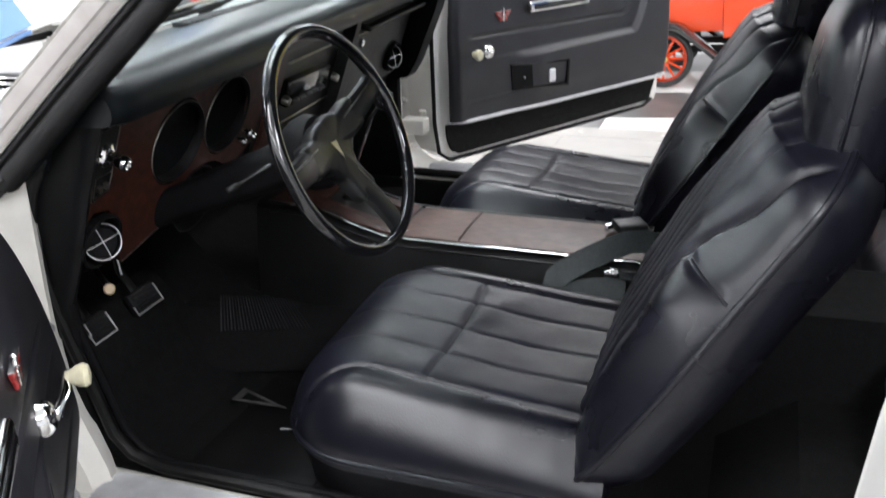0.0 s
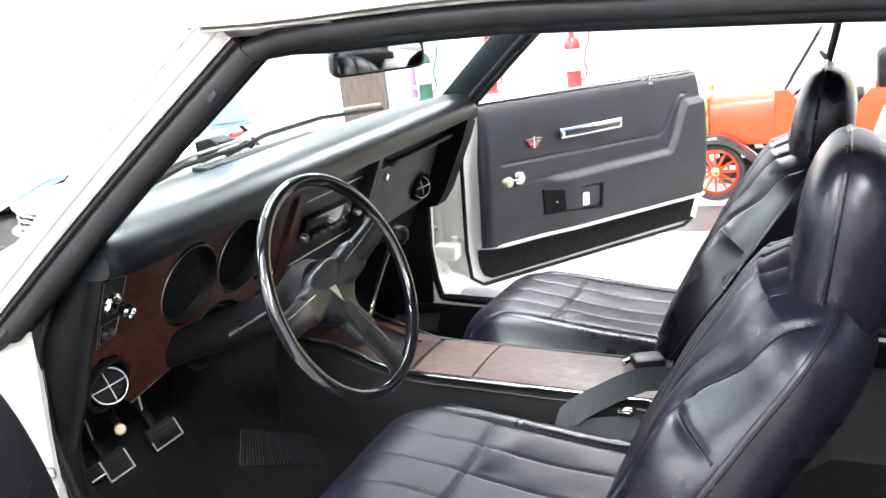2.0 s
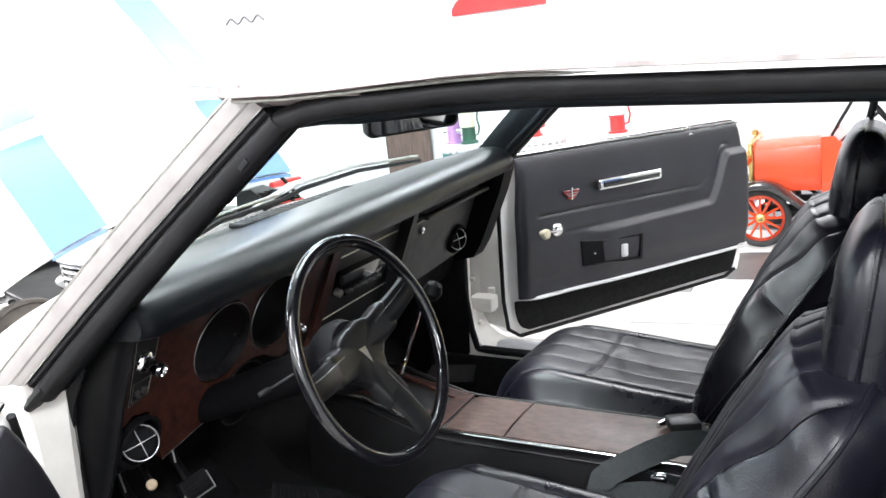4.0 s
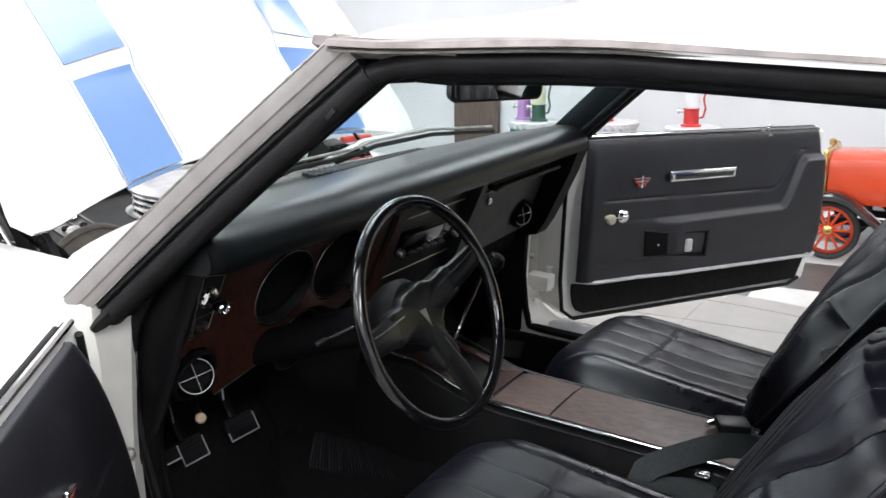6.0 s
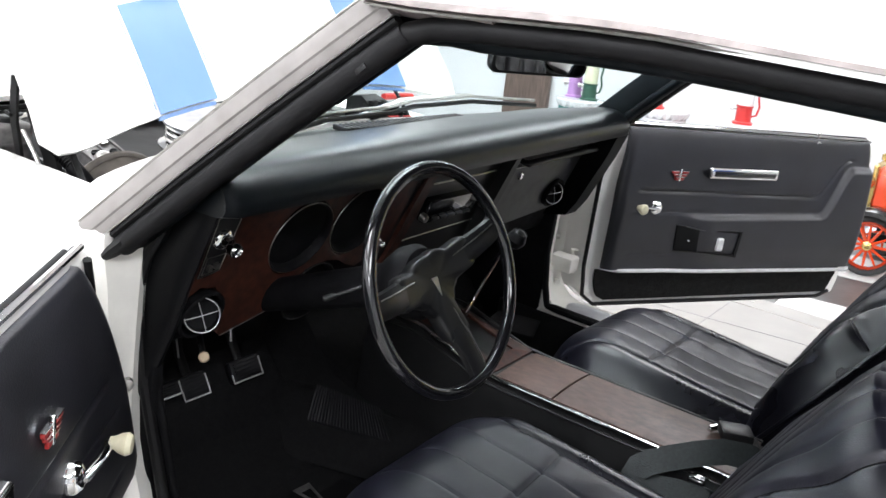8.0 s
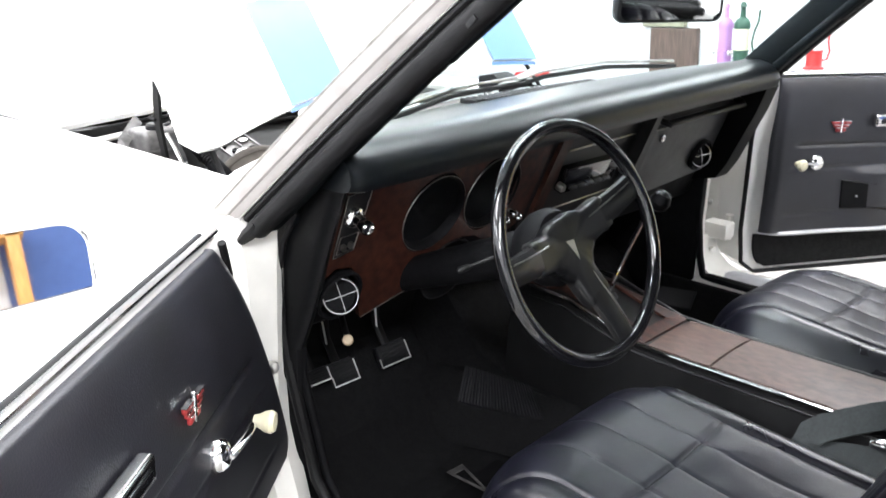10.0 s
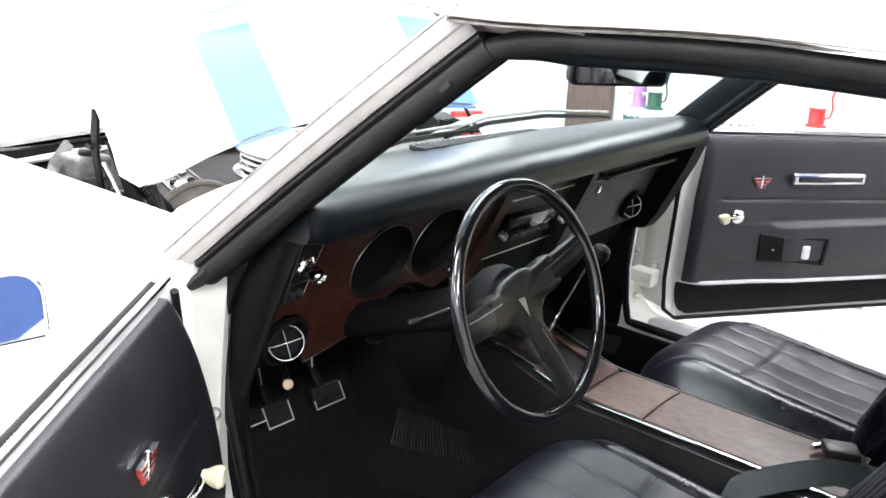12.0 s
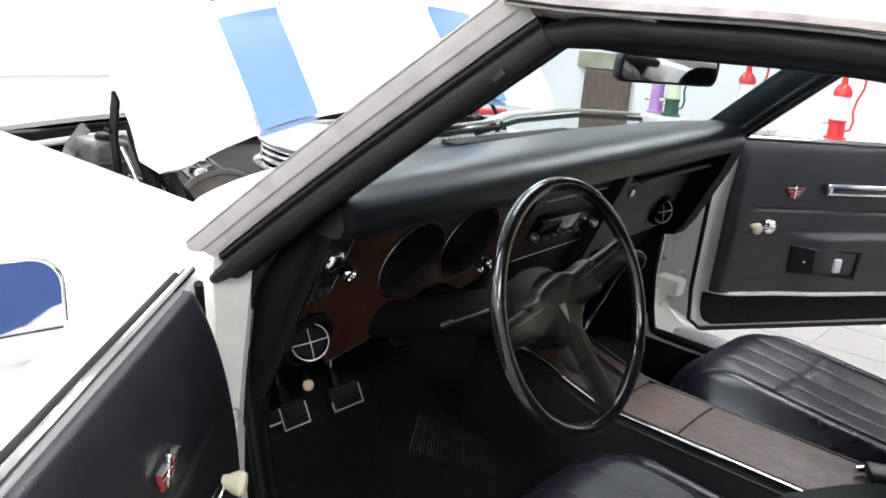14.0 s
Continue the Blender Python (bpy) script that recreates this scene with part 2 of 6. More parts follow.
def sheet(bm, f, nu, nv, thick):
    """A surface f(u, v) -> point for u, v in 0..1, closed by a second skin moved by the vector thick."""
    thick = Vector(thick)
    top = [[Vector(f(i / nu, j / nv)) for j in range(nv + 1)] for i in range(nu + 1)]
    a = [[bm.verts.new(p) for p in row] for row in top]
    b = [[bm.verts.new(p + thick) for p in row] for row in top]
    for i in range(nu):
        for j in range(nv):
            bm.faces.new((a[i][j], a[i + 1][j], a[i + 1][j + 1], a[i][j + 1]))
            bm.faces.new((b[i][j], b[i][j + 1], b[i + 1][j + 1], b[i + 1][j]))
    rim = [(i, 0) for i in range(nu)] + [(nu, j) for j in range(nv)] + [(i, nv) for i in range(nu, 0, -1)] + [(0, j) for j in range(nv, 0, -1)]
    for (i, j), (k, l) in zip(rim, rim[1:] + rim[:1]):
        bm.faces.new((a[i][j], b[i][j], b[k][l], a[k][l]))
    return bm


def plate(bm, outline, holes, place, thick):
    """A flat plate with holes: outline and holes are lists of (u, v); place maps (u, v, w) to a point; w runs from 0 to -thick."""
    loops = [outline, *holes]
    tops, lows, edges = [], [], []
    for lp in loops:
        t = [bm.verts.new(place(u, v, 0)) for u, v in lp]
        tops.append(t)
        edges += [bm.edges.new((t[k], t[(k + 1) % len(t)])) for k in range(len(t))]
    bmesh.ops.triangle_fill(bm, use_beauty=True, edges=edges)
    for lp, t in zip(loops, tops):
        w = [bm.verts.new(place(u, v, -thick)) for u, v in lp]
        for k in range(len(t)):
            bm.faces.new((t[k], t[(k + 1) % len(t)], w[(k + 1) % len(t)], w[k]))
    return bm


def ring2(cu, cv, ru, rv=None, n=40):
    rv = rv or ru
    return [(cu + ru * math.cos(2 * math.pi * k / n), cv + rv * math.sin(2 * math.pi * k / n)) for k in range(n)]


def mirror_y(bm):
    bmesh.ops.scale(bm, vec=(1, -1, 1), verts=bm.verts)
    return bm


def sm(a, b, x):
    t = max(0.0, min(1.0, (x - a) / (b - a)))
    return t * t * (3 - 2 * t)

# ---- the showroom ----
FLOOR_Z, DECK_Z = -0.12, 0.0
bm = B()
box(bm, (-7.7, -7.2, FLOOR_Z - 0.2), (7.2, 7.4, FLOOR_Z - 0.006))
floor = solo("floor", bm, TBLACK, "checkered black and white tiled showroom floor", "floor", smooth=False)
bm = B()
box(bm, (-7.7, 6.6, FLOOR_Z - 0.006), (7.2, 6.8, 3.4))
solo("wall_east", bm, WALL, "plain white painted showroom wall", "wall", smooth=False)
bm = B()
box(bm, (-7.7, -7.2, FLOOR_Z - 0.006), (-7.5, 6.597, 3.4))
solo("wall_north", bm, WALL, "plain white painted showroom wall", "wall", smooth=False)
bm = B()
box(bm, (7.0, -7.2, FLOOR_Z - 0.006), (7.2, 6.597, 3.4))
solo("wall_south", bm, WALL, "plain white painted showroom wall", "wall", smooth=False)
bm = B()
box(bm, (-7.497, -7.2, FLOOR_Z - 0.006), (6.997, -7.0, 3.4))
solo("wall_west", bm, WALL, "plain white painted showroom wall", "wall", smooth=False)
bm = B()
box(bm, (-7.7, -7.2, 3.403), (7.2, 6.8, 3.5))
solo("ceiling", bm, CEIL, "plain white showroom ceiling", "ceiling", smooth=False)

bm = B()
box(bm, (-4.62, -1.6, FLOOR_Z - 0.003), (-4.52, 2.7, 1.9), 0.01)
box(bm, (-4.53, -1.6, 0.572), (-4.508, 2.7, 0.590), 0.004)
box(bm, (-4.53, -1.6, -0.02), (-4.508, 2.7, 0.0), 0.004)
solo("partition", bm, WHITE, "white panelled partition with a horizontal moulding", "partition", smooth=False)

# round display deck under the car
CX, CY = -0.45, 0.0
bm = B()
lathe(bm, [(2.56, FLOOR_Z), (2.56, DECK_Z - 0.012), (2.548, DECK_Z), (2.40, DECK_Z), (2.396, DECK_Z - 0.005), (2.388, DECK_Z - 0.005), (2.384, DECK_Z), (0.001, DECK_Z)], (CX, CY, 0), (0, 0, 1), n=120)
deck = solo("display_turntable", bm, DECK, "round off-white painted display turntable under the car", "turntable", kind="structure")
FRAME[deck.name], ORIGIN[deck.name] = EYE4, Vector((0, 0, 0))
for k in range(40):
    a = 2 * math.pi * (k + 0.3) / 40
    bm = B()
    lathe(bm, [(0.012, 0), (0.012, 0.002), (0.007, 0.004)], (CX + 2.47 * math.cos(a), CY + 2.47 * math.sin(a), DECK_Z), (0, 0, 1), n=10)
    part("deck_screw", bm, STEEL, deck)
for k in range(8):
    a = 2 * math.pi * (k + 0.15) / 8 + 0.92
    bm = B()
    box(bm, (2.386, -0.002, DECK_Z), (2.556, 0.002, DECK_Z + 0.0012), m=Matrix.Translation((CX, CY, 0)) @ Matrix.Rotation(a, 4, "Z"))
    part("deck_joint", bm, RUBBER, deck, smooth=False)

for k in range(-3, 4):
    for across in (0, 1):
        c_, half_ = 0.62 * k + 0.2, math.sqrt(max(0.0, 2.37 ** 2 - (0.62 * k + 0.2) ** 2))
        bm = B()
        lo, hi = (CX + c_ - 0.0015, CY - half_, DECK_Z), (CX + c_ + 0.0015, CY + half_, DECK_Z + 0.0010)
        box(bm, lo, hi, m=None if not across else Matrix.Translation((CX, CY, 0)) @ Matrix.Rotation(radians(90), 4, "Z") @ Matrix.Translation((-CX, -CY, 0.0003)))
        part("deck_joint", bm, GREY, deck, smooth=False)

# ---- the car's body ----
car = thing("car", (0, 0, 0.0), "white vintage coupe with open doors and raised hood", "car")


def rail(x):
    """Height of the roof's side rail."""
    return 1.168 + 0.018 * sm(0.05, 0.4, x) - 0.05 * sm(0.7, 1.7, x)


def roof_top(u, v):
    y = -0.655 + 1.31 * v
    q = 1 - (y / 0.655) ** 2
    x0 = 0.045 - 0.075 * q
    x = x0 + (1.75 - x0) * u
    z = rail(x) + 0.004 + q ** 0.8 * (0.025 + 0.062 * sm(-0.1, 0.45, x)) - 0.05 * sm(1.2, 1.75, x) * q
    return x, y, z


bm = B()
sheet(bm, roof_top, 30, 30, (0, 0, -0.014))
part("roof", bm, WHITE, car, "white painted steel roof")
bm = B()
sheet(bm, lambda u, v: (lambda p: (p[0] + 0.02, p[1] * 0.955, p[2] - 0.03))(roof_top(u, v)), 16, 16, (0, 0, -0.006))
part("headliner", bm, PADV, car, "black headliner")

for side in (-1, 1):
    flip = mirror_y if side > 0 else (lambda b: b)
    # windscreen pillar: painted outer face, rubber channel, inner vinyl trim
    P0, P1 = Vector((-0.375, -0.772, 0.765)), Vector((0.045, -0.672, 1.166))
    run = [P0.lerp(P1, k / 12) + Vector((0, 0, 0.006 * math.sin(math.pi * k / 12))) for k in range(13)]
    dn, inn = Vector((0.69, 0, -0.72)), Vector((0, 1, 0))

    def bead(ca, cb, ra, rb, n=14, sq=1.0, first=0):
        """A long bead beside the pillar's line: ca backwards and down, cb inwards."""
        rings = []
        for p in run[first:]:
            ring = []
            for j in range(n):
                t = 2 * math.pi * j / n
                c_, s_ = math.copysign(abs(math.cos(t)) ** sq, math.cos(t)), math.copysign(abs(math.sin(t)) ** sq, math.sin(t))
                ring.append(p + dn * (ca + ra * c_) + inn * (cb + rb * s_))
            rings.append(ring)
        return loft(B(), rings)

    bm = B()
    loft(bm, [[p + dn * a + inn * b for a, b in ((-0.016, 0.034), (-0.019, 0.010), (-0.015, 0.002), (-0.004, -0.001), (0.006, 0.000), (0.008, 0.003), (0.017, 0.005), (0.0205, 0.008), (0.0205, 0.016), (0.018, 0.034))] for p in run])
    part("pillar", flip(bm), PILLARP, car, "weathered white windscreen pillar, toned darker against strong light")
    bm = B()
    tube(bm, [p + dn * -0.018 + inn * 0.005 for p in run], 0.0022, 6)
    part("drip_moulding", flip(bm), DULL, car, "thin dulled drip moulding")
    bm = B()
    tube(bm, [p + dn * 0.0215 + inn * 0.007 for p in run], 0.0013, 5)
    part("channel_edge", flip(bm), STEEL, car, "thin bright channel edge")
    ws = part("weatherstrip", flip(bead(0.0465, 0.022, 0.0160, 0.017, 18, 0.85, 1)), RUBBER, car, "black rubber weatherstrip")
    part("seal_lip", flip(bead(0.0275, 0.015, 0.0062, 0.008, 10, 1.0, 1)), RUBBER, ws)
    bm = B()
    e0 = run[1]
    tube(bm, [e0 + dn * 0.046 + inn * 0.018 + Vector((0.008, 0.002, 0.008)), e0 + dn * 0.046 + inn * 0.014 + Vector((-0.010, -0.002, -0.010)), e0 + dn * 0.046 + inn * 0.010 + Vector((-0.022, -0.003, -0.022))], [0.015, 0.013, 0.008], 8, flat=0.8)
    part("seal_end", flip(bm), RUBBER, ws, "worn rubber end tip")
    bm = B()
    box(bm, (-0.009, -0.0022, -0.004), (0.009, 0.0022, 0.004), 0.0018, m=Matrix.Translation(run[10].lerp(run[11], 0.6) + dn * 0.054 + inn * 0.006) @ Matrix.Rotation(radians(-44), 4, "Y"))
    part("seal_clip", flip(bm), PLASTIC, ws, "small black seal clip")
    part("pillar_trim", flip(bead(0.0440, 0.046, 0.0120, 0.018, 18, 0.75, 1)), PADV, car, "black padded pillar trim")
    if side > 0:
        part("pillar_lining", flip(bead(0.014, 0.046, 0.040, 0.014, 14, 0.8)), PADV, car, "black pillar lining")
    # roof side rail
    xs = [0.03 + 0.07 * k for k in range(24)]
    ys = lambda x: -0.672 + 0.03 * sm(0.05, 0.5, x)
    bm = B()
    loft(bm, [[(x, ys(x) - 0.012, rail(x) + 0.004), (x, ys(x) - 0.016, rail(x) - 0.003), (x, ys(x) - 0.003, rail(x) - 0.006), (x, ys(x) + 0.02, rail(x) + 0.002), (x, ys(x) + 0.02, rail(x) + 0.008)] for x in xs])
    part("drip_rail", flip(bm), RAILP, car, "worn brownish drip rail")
    bm = B()
    tube(bm, [(x, ys(x) - 0.010, rail(x) - 0.0075) for x in xs], 0.0026, 6)
    part("rail_edge", flip(bm), DULL, car, "thin dulled bright rail edge")
    bend = [p + dn * 0.0475 + inn * 0.022 for p in run[-4:]]
    line = [(x, ys(x) + 0.011, rail(x) - 0.021) for x in xs[2:]]
    bm = B()
    tube(bm, bend + [bend[-1].lerp(Vector(line[0]), 0.5) + Vector((0, 0, 0.004))] + line, 0.0150, 14)
    part("roof_rail_seal", flip(bm), RUBBER, car, "black rubber roof rail seal")
    bend = [p + dn * 0.0440 + inn * 0.046 for p in run[-4:]]
    line = [(x, ys(x) + 0.034, rail(x) - 0.032) for x in xs[2:]]
    bm = B()
    tube(bm, bend + [bend[-1].lerp(Vector(line[0]), 0.5) + Vector((0, 0, 0.003))] + line, 0.0155, 14)
    part("roof_rail_trim", flip(bm), PADV, car, "black roof rail trim")
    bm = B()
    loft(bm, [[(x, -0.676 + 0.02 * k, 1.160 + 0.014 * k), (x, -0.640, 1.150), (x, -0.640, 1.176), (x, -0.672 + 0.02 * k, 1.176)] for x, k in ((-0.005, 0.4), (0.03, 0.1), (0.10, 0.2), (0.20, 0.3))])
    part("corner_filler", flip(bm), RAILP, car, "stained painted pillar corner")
    # hinge post and kick panel
    bm = B()
    shove = lambda z: 0.055 * sm(0.46, 0.24, z)
    loft(bm, [[(-0.43, -0.775, z), (-0.40 + shove(z), -0.775 + 0.015 * q, z), (-0.352 + shove(z), -0.770 + 0.022 * q, z), (-0.330 + shove(z), -0.757 + 0.016 * q, z), (-0.318 + 1.1 * shove(z), -0.700 - 0.006 * q, z), (-0.335 + shove(z), -0.672, z), (-0.43, -0.672, z)] for z, q in ((0.25, 1.4), (0.29, 1.35), (0.33, 1.3), (0.37, 1.25), (0.42, 1.2), (0.48, 1.1), (0.60, 0.9), (0.70, 0.4), (0.74, 0.0), (0.775, -0.1), (0.785, 0.3))])
    part("hinge_post", flip(bm), JAMB, car, "off-white painted door hinge post")
    bm = B()
    up_ = 0.078 if side > 0 else 0.0
    seal_run = [(-0.288, -0.690, 0.790), (-0.322, -0.690, 0.735), (-0.336, -0.690, 0.685), (-0.337, -0.688, 0.634), (-0.329, -0.682, 0.55), (-0.316, -0.676, 0.48), (-0.300, -0.668, 0.40), (-0.282, -0.664, 0.325), (-0.255, -0.660, 0.288), (-0.20, -0.658, 0.272), (0.9, -0.658, 0.27)]
    seal_run = [(x, y, max(z, 0.272 + up_)) for x, y, z in seal_run]
    tube(bm, seal_run, 0.010, 10)
    part("door_seal", flip(bm), RUBBER, car, "black rubber door opening seal")
    bm = B()
    tube(bm, [Vector(p) + Vector((0.010, 0.016, 0.0)) for p in seal_run[:-1]] + [Vector((0.80, -0.640, 0.272 + up_))], 0.0075, 10)
    part("windlace", flip(bm), CUP, car, "black vinyl windlace along the door opening")
    bm = B()
    box(bm, (-0.70, -0.68, 0.15), (-0.305, -0.655, 0.735), 0.008)
    part("kick_panel", flip(bm), CUP, car, "black kick panel")
    bm = B()
    box(bm, (-0.33, -0.82, 0.10), (1.05, -0.655, 0.262 + up_), 0.02, 3)
    if side > 0:
        loft(bm, [[(-0.345, y, 0.30), (-0.20, y, 0.30), (-0.20, y, 0.3415), (-0.235, y, 0.346), (-0.265, y, 0.358), (-0.290, y, 0.378), (-0.308, y, 0.405), (-0.316, y, 0.440), (-0.345, y, 0.440)] for y in (-0.778, -0.662)])
    part("rocker_sill", flip(bm), JAMB, car, "off-white painted door sill")
    bm = B()
    sheet(bm, lambda u, v: (-0.27 + 1.2 * u, -0.775 + 0.095 * v, 0.2655 + up_ + 0.006 * math.sin(math.pi * v) + 0.0012 * math.cos(40 * math.pi * v)), 6, 40, (0, 0, -0.003))
    part("sill_plate", flip(bm), SATIN, car, "ribbed bright metal sill plate")
    bm = B()
    box(bm, (-0.42, -0.654, 0.15), (1.0, -0.632, 0.255 + up_), 0.008)
    part("sill_carpet", flip(bm), CARPET, car, "black carpet up the inside of the sill")
    bm = B()
    lathe(bm, [(0.009, 0), (0.009, 0.01), (0.004, 0.012)], (-0.318, -0.716, 0.535), (1, -0.6, 0), n=10)
    part("jamb_switch", flip(bm), STEEL, car, "small jamb lamp switch")
    for zz in (0.452, 0.72) if side > 0 else ():
        bm = B()
        box(bm, (-0.335, -0.79, zz - 0.022), (-0.265, -0.735, zz + 0.022), 0.006)
        tube(bm, [(-0.29, -0.80, zz - 0.035), (-0.29, -0.80, zz + 0.035)], 0.011, 10)
        tube(bm, [(-0.30, -0.735, zz - 0.05), (-0.29, -0.725, zz - 0.05)], 0.008, 8)
        part("door_hinge", flip(bm), JAMB, car, "painted steel door hinge")
    # rear quarter: inner trim, belt, window pillar
    bm = B()
    sheet(bm, lambda u, v: (0.81 + 0.09 * v * (1 - u) + 1.07 * u, -0.70 + 0.03 * math.sin(math.pi * v) + 0.08 * u * u, 0.27 + 0.525 * v), 8, 8, (0, -0.03, 0))
    part("quarter_trim", flip(bm), DOORV, car, "black vinyl rear quarter trim")
    bm = B()
    loft(bm, [[(x + 0.060 * f, -0.705, 0.797 + z), (x + 0.064 * f, -0.712, 0.812 + z), (x + 0.075 * f, -0.735, 0.862 + z), (x + 0.075 * f, -0.80, 0.868 + z), (x + 0.060 * f, -0.87, 0.80), (x + 0.033 * f, -0.88, 0.60), (x, -0.86, 0.27), (x, -0.76, 0.27), (x + 0.033 * f, -0.742, 0.60), (x + 0.057 * f, -0.735, 0.78)] for x, z, f in ((0.750, 0.0, 1), (0.772, 0.004, 1), (1.1, 0.02, 0), (1.5, 0.02, 0), (2.0, 0.0, 0), (2.35, -0.03, 0))])
    part("quarter_panel", flip(bm), WHITE, car, "white painted rear quarter panel")
    if side > 0:
        bm = B()
        tube(bm, [(0.730, -0.650, 1.145), (0.709, -0.668, 1.03), (0.690, -0.690, 0.94), (0.676, -0.712, 0.868)], 0.010, 8, flat=0.6)
        part("window_frame", flip(bm), RUBBER, car, "black rear quarter window frame")
        bm = B()
        tube(bm, [(0.80, -0.672, 0.735), (0.815, -0.650, 0.735)], 0.016, 14)
        crank_ = part("quarter_crank", flip(bm), CHROME, car, "chrome rear window crank")
        bm = B()
        tube(bm, [(0.815, -0.648, 0.735), (0.822, -0.640, 0.705), (0.828, -0.636, 0.682)], [0.008, 0.006, 0.009], 10)
        part("crank_arm", flip(bm), CHROME, crank_)
    # front wing
    bm = B()

    def wing(u, v):
        x = -0.36 - 1.75 * u
        y = -0.585 - 0.305 * v - 0.02 * math.sin(math.pi * u) * v
        return x, y, 0.764 + 0.028 * sm(0.0, 0.35, v) * (1 - v) - 0.10 * v ** 3 - 0.05 * u * u - 0.045 * sm(0.10, 0.0, u) * sm(0.3, 0.75, v)

    sheet(bm, wing, 16, 14, (0, 0, -0.012))
    part("front_wing", flip(bm), WHITE, car, "white painted front wing")
    bm = B()
    sheet(bm, lambda u, v: (lambda p: (p[0], p[1], p[2] - (0.40 if 0.5 < u < 0.86 else 0.55) * v))(wing(u, 1.0)), 30, 8, (0, 0.012, 0))
    part("wing_side", flip(bm), WHITE, car, "white painted front wing side")

# windscreen, header, cowl
def glass_line(v):
    y = -0.72 + 1.44 * v
    q = 1 - (y / 0.72) ** 2
    return Vector((-0.335 - 0.15 * q, y, 0.80 + 0.075 * q ** 0.7)), Vector((0.052 - 0.07 * q, y * 0.885, 1.15 + 0.022 * q))


bm = B()
sheet(bm, lambda u, v: glass_line(v)[0].lerp(glass_line(v)[1], u) + Vector((-0.02, 0, 0.012)) * math.sin(math.pi * u), 8, 24, (0.003, 0, -0.003))
wind = part("windscreen", bm, GLASS, car, "clear curved windscreen glass")
wind.visible_shadow = False
bm = B()
loft(bm, [[p + Vector((-0.012, 0, 0.012)), p + Vector((0.035, 0, 0.006)), p + Vector((0.04, 0, -0.022)), p + Vector((-0.004, 0, -0.016))] for p in (glass_line(k / 20)[1] for k in range(21))])
part("header_trim", bm, PADV, car, "black windscreen header trim")
bm = B()
tube(bm, [glass_line(k / 20)[1] + Vector((0.022, 0, -0.024)) for k in range(2, 19)], 0.004, 6)
part("header_moulding", bm, CHROME, car, "thin bright header moulding")
bm = B()
sheet(bm, lambda u, v: glass_line(v)[0].lerp(Vector((-0.575 - 0.155 * (1 - (2 * v - 1) ** 2) ** 0.8, (-0.72 + 1.44 * v) * 0.86, 0.772 + 0.018 * (1 - (2 * v - 1) ** 2))), u) + Vector((0, 0, -0.005)), 8, 24, (0, 0, -0.012))
part("cowl", bm, WHITE, car, "white painted cowl panel")
bm = B()
box(bm, (-0.62, -0.655, 0.20), (-0.57, 0.655, 0.72), 0.01)
part("firewall", bm, DARK, car, "dark firewall")
for lo, hi in (((-2.1, -0.60, 0.20), (-0.69, 0.60, 0.42)), ((-2.1, -0.66, 0.20), (-0.69, -0.602, 0.62)), ((-2.1, 0.602, 0.20), (-0.69, 0.66, 0.62)), ((-2.16, -0.66, 0.20), (-2.102, 0.66, 0.55))):
    bm = B()
    box(bm, lo, hi, 0.01)
    part("engine_bay_panel", bm, DARK, car, "engine bay panel darkened for the shade under the hood")
bm = B()
tube(bm, [(-0.68, -0.585, 0.752), (-1.0, -0.592, 0.752), (-1.5, -0.60, 0.742), (-2.0, -0.60, 0.725)], 0.008, 6, flat=0.6)
part("hood_gutter_seal", bm, RUBBER, car, "black rubber seal along the hood gutter")
bm = B()
sheet(bm, lambda u, v: (-1.425 - 0.70 * u, -0.62 + 1.24 * v, 0.742 - 0.10 * abs(2 * v - 1) ** 2 * 0.35 - 0.175 * u ** 1.3), 10, 16, (0, 0, -0.012))
part("nose_panel", bm, WHITE, car, "white painted nose panel")
bm = B()
box(bm, (-1.420, -0.60, 0.42), (-1.385, 0.60, 0.712), 0.006)
support = part("radiator_support", bm, DARK, car, "black radiator support")
for xx, zz, rr, mat_ in ((-1.392, 0.722, 0.006, RUBBER), (-1.375, 0.700, 0.009, JAMB), (-1.365, 0.676, 0.006, DARK)):
    bm = B()
    tube(bm, [(xx, -0.595, zz - 0.028), (xx, -0.3, zz - 0.005), (xx, 0.0, zz), (xx, 0.595, zz - 0.01)], rr, 8)
    part("support_rail", bm, mat_, support)
bm = B()
loft(bm, [[(-2.17, y, 0.40), (-2.13, y, 0.40), (-2.11, y, 0.53), (-2.12, y, 0.565), (-2.15, y, 0.555)] for y in (-0.84, -0.8, -0.4, 0, 0.4, 0.8, 0.84)])
part("front_panel", bm, WHITE, car, "white painted front panel")
# floor of the cabin
bm = B()
prof = [(-0.62, 0.42), (-0.50, 0.30), (-0.40, 0.19), (-0.30, 0.165), (0.15, 0.16), (0.62, 0.17), (0.75, 0.27), (1.9, 0.30)]
loft(bm, [[(x, -0.67, z), (x, -0.16, z), (x, -0.11, z + 0.14), (x, 0.11, z + 0.14), (x, 0.16, z), (x, 0.67, z), (x, 0.67, z - 0.05), (x, -0.67, z - 0.05)] for x, z in prof])
part("cabin_floor", bm, CARPET, car, "black carpeted cabin floor and tunnel")
bm = B()
box(bm, (1.85, -0.75, 0.3), (1.92, 0.75, 0.9), 0.02)
box(bm, (1.70, -0.70, 0.86), (2.2, 0.70, 0.89), 0.01)
part("rear_bulkhead", bm, CARPET, car, "black rear bulkhead and parcel shelf")
bm = B()
sheet(bm, lambda u, v: (1.72 + 0.45 * u, (-0.60 + 1.2 * v) * (1 + 0.1 * u), 1.19 - 0.30 * u + 0.05 * (1 - (2 * v - 1) ** 2)), 6, 12, (0.003, 0, -0.003))
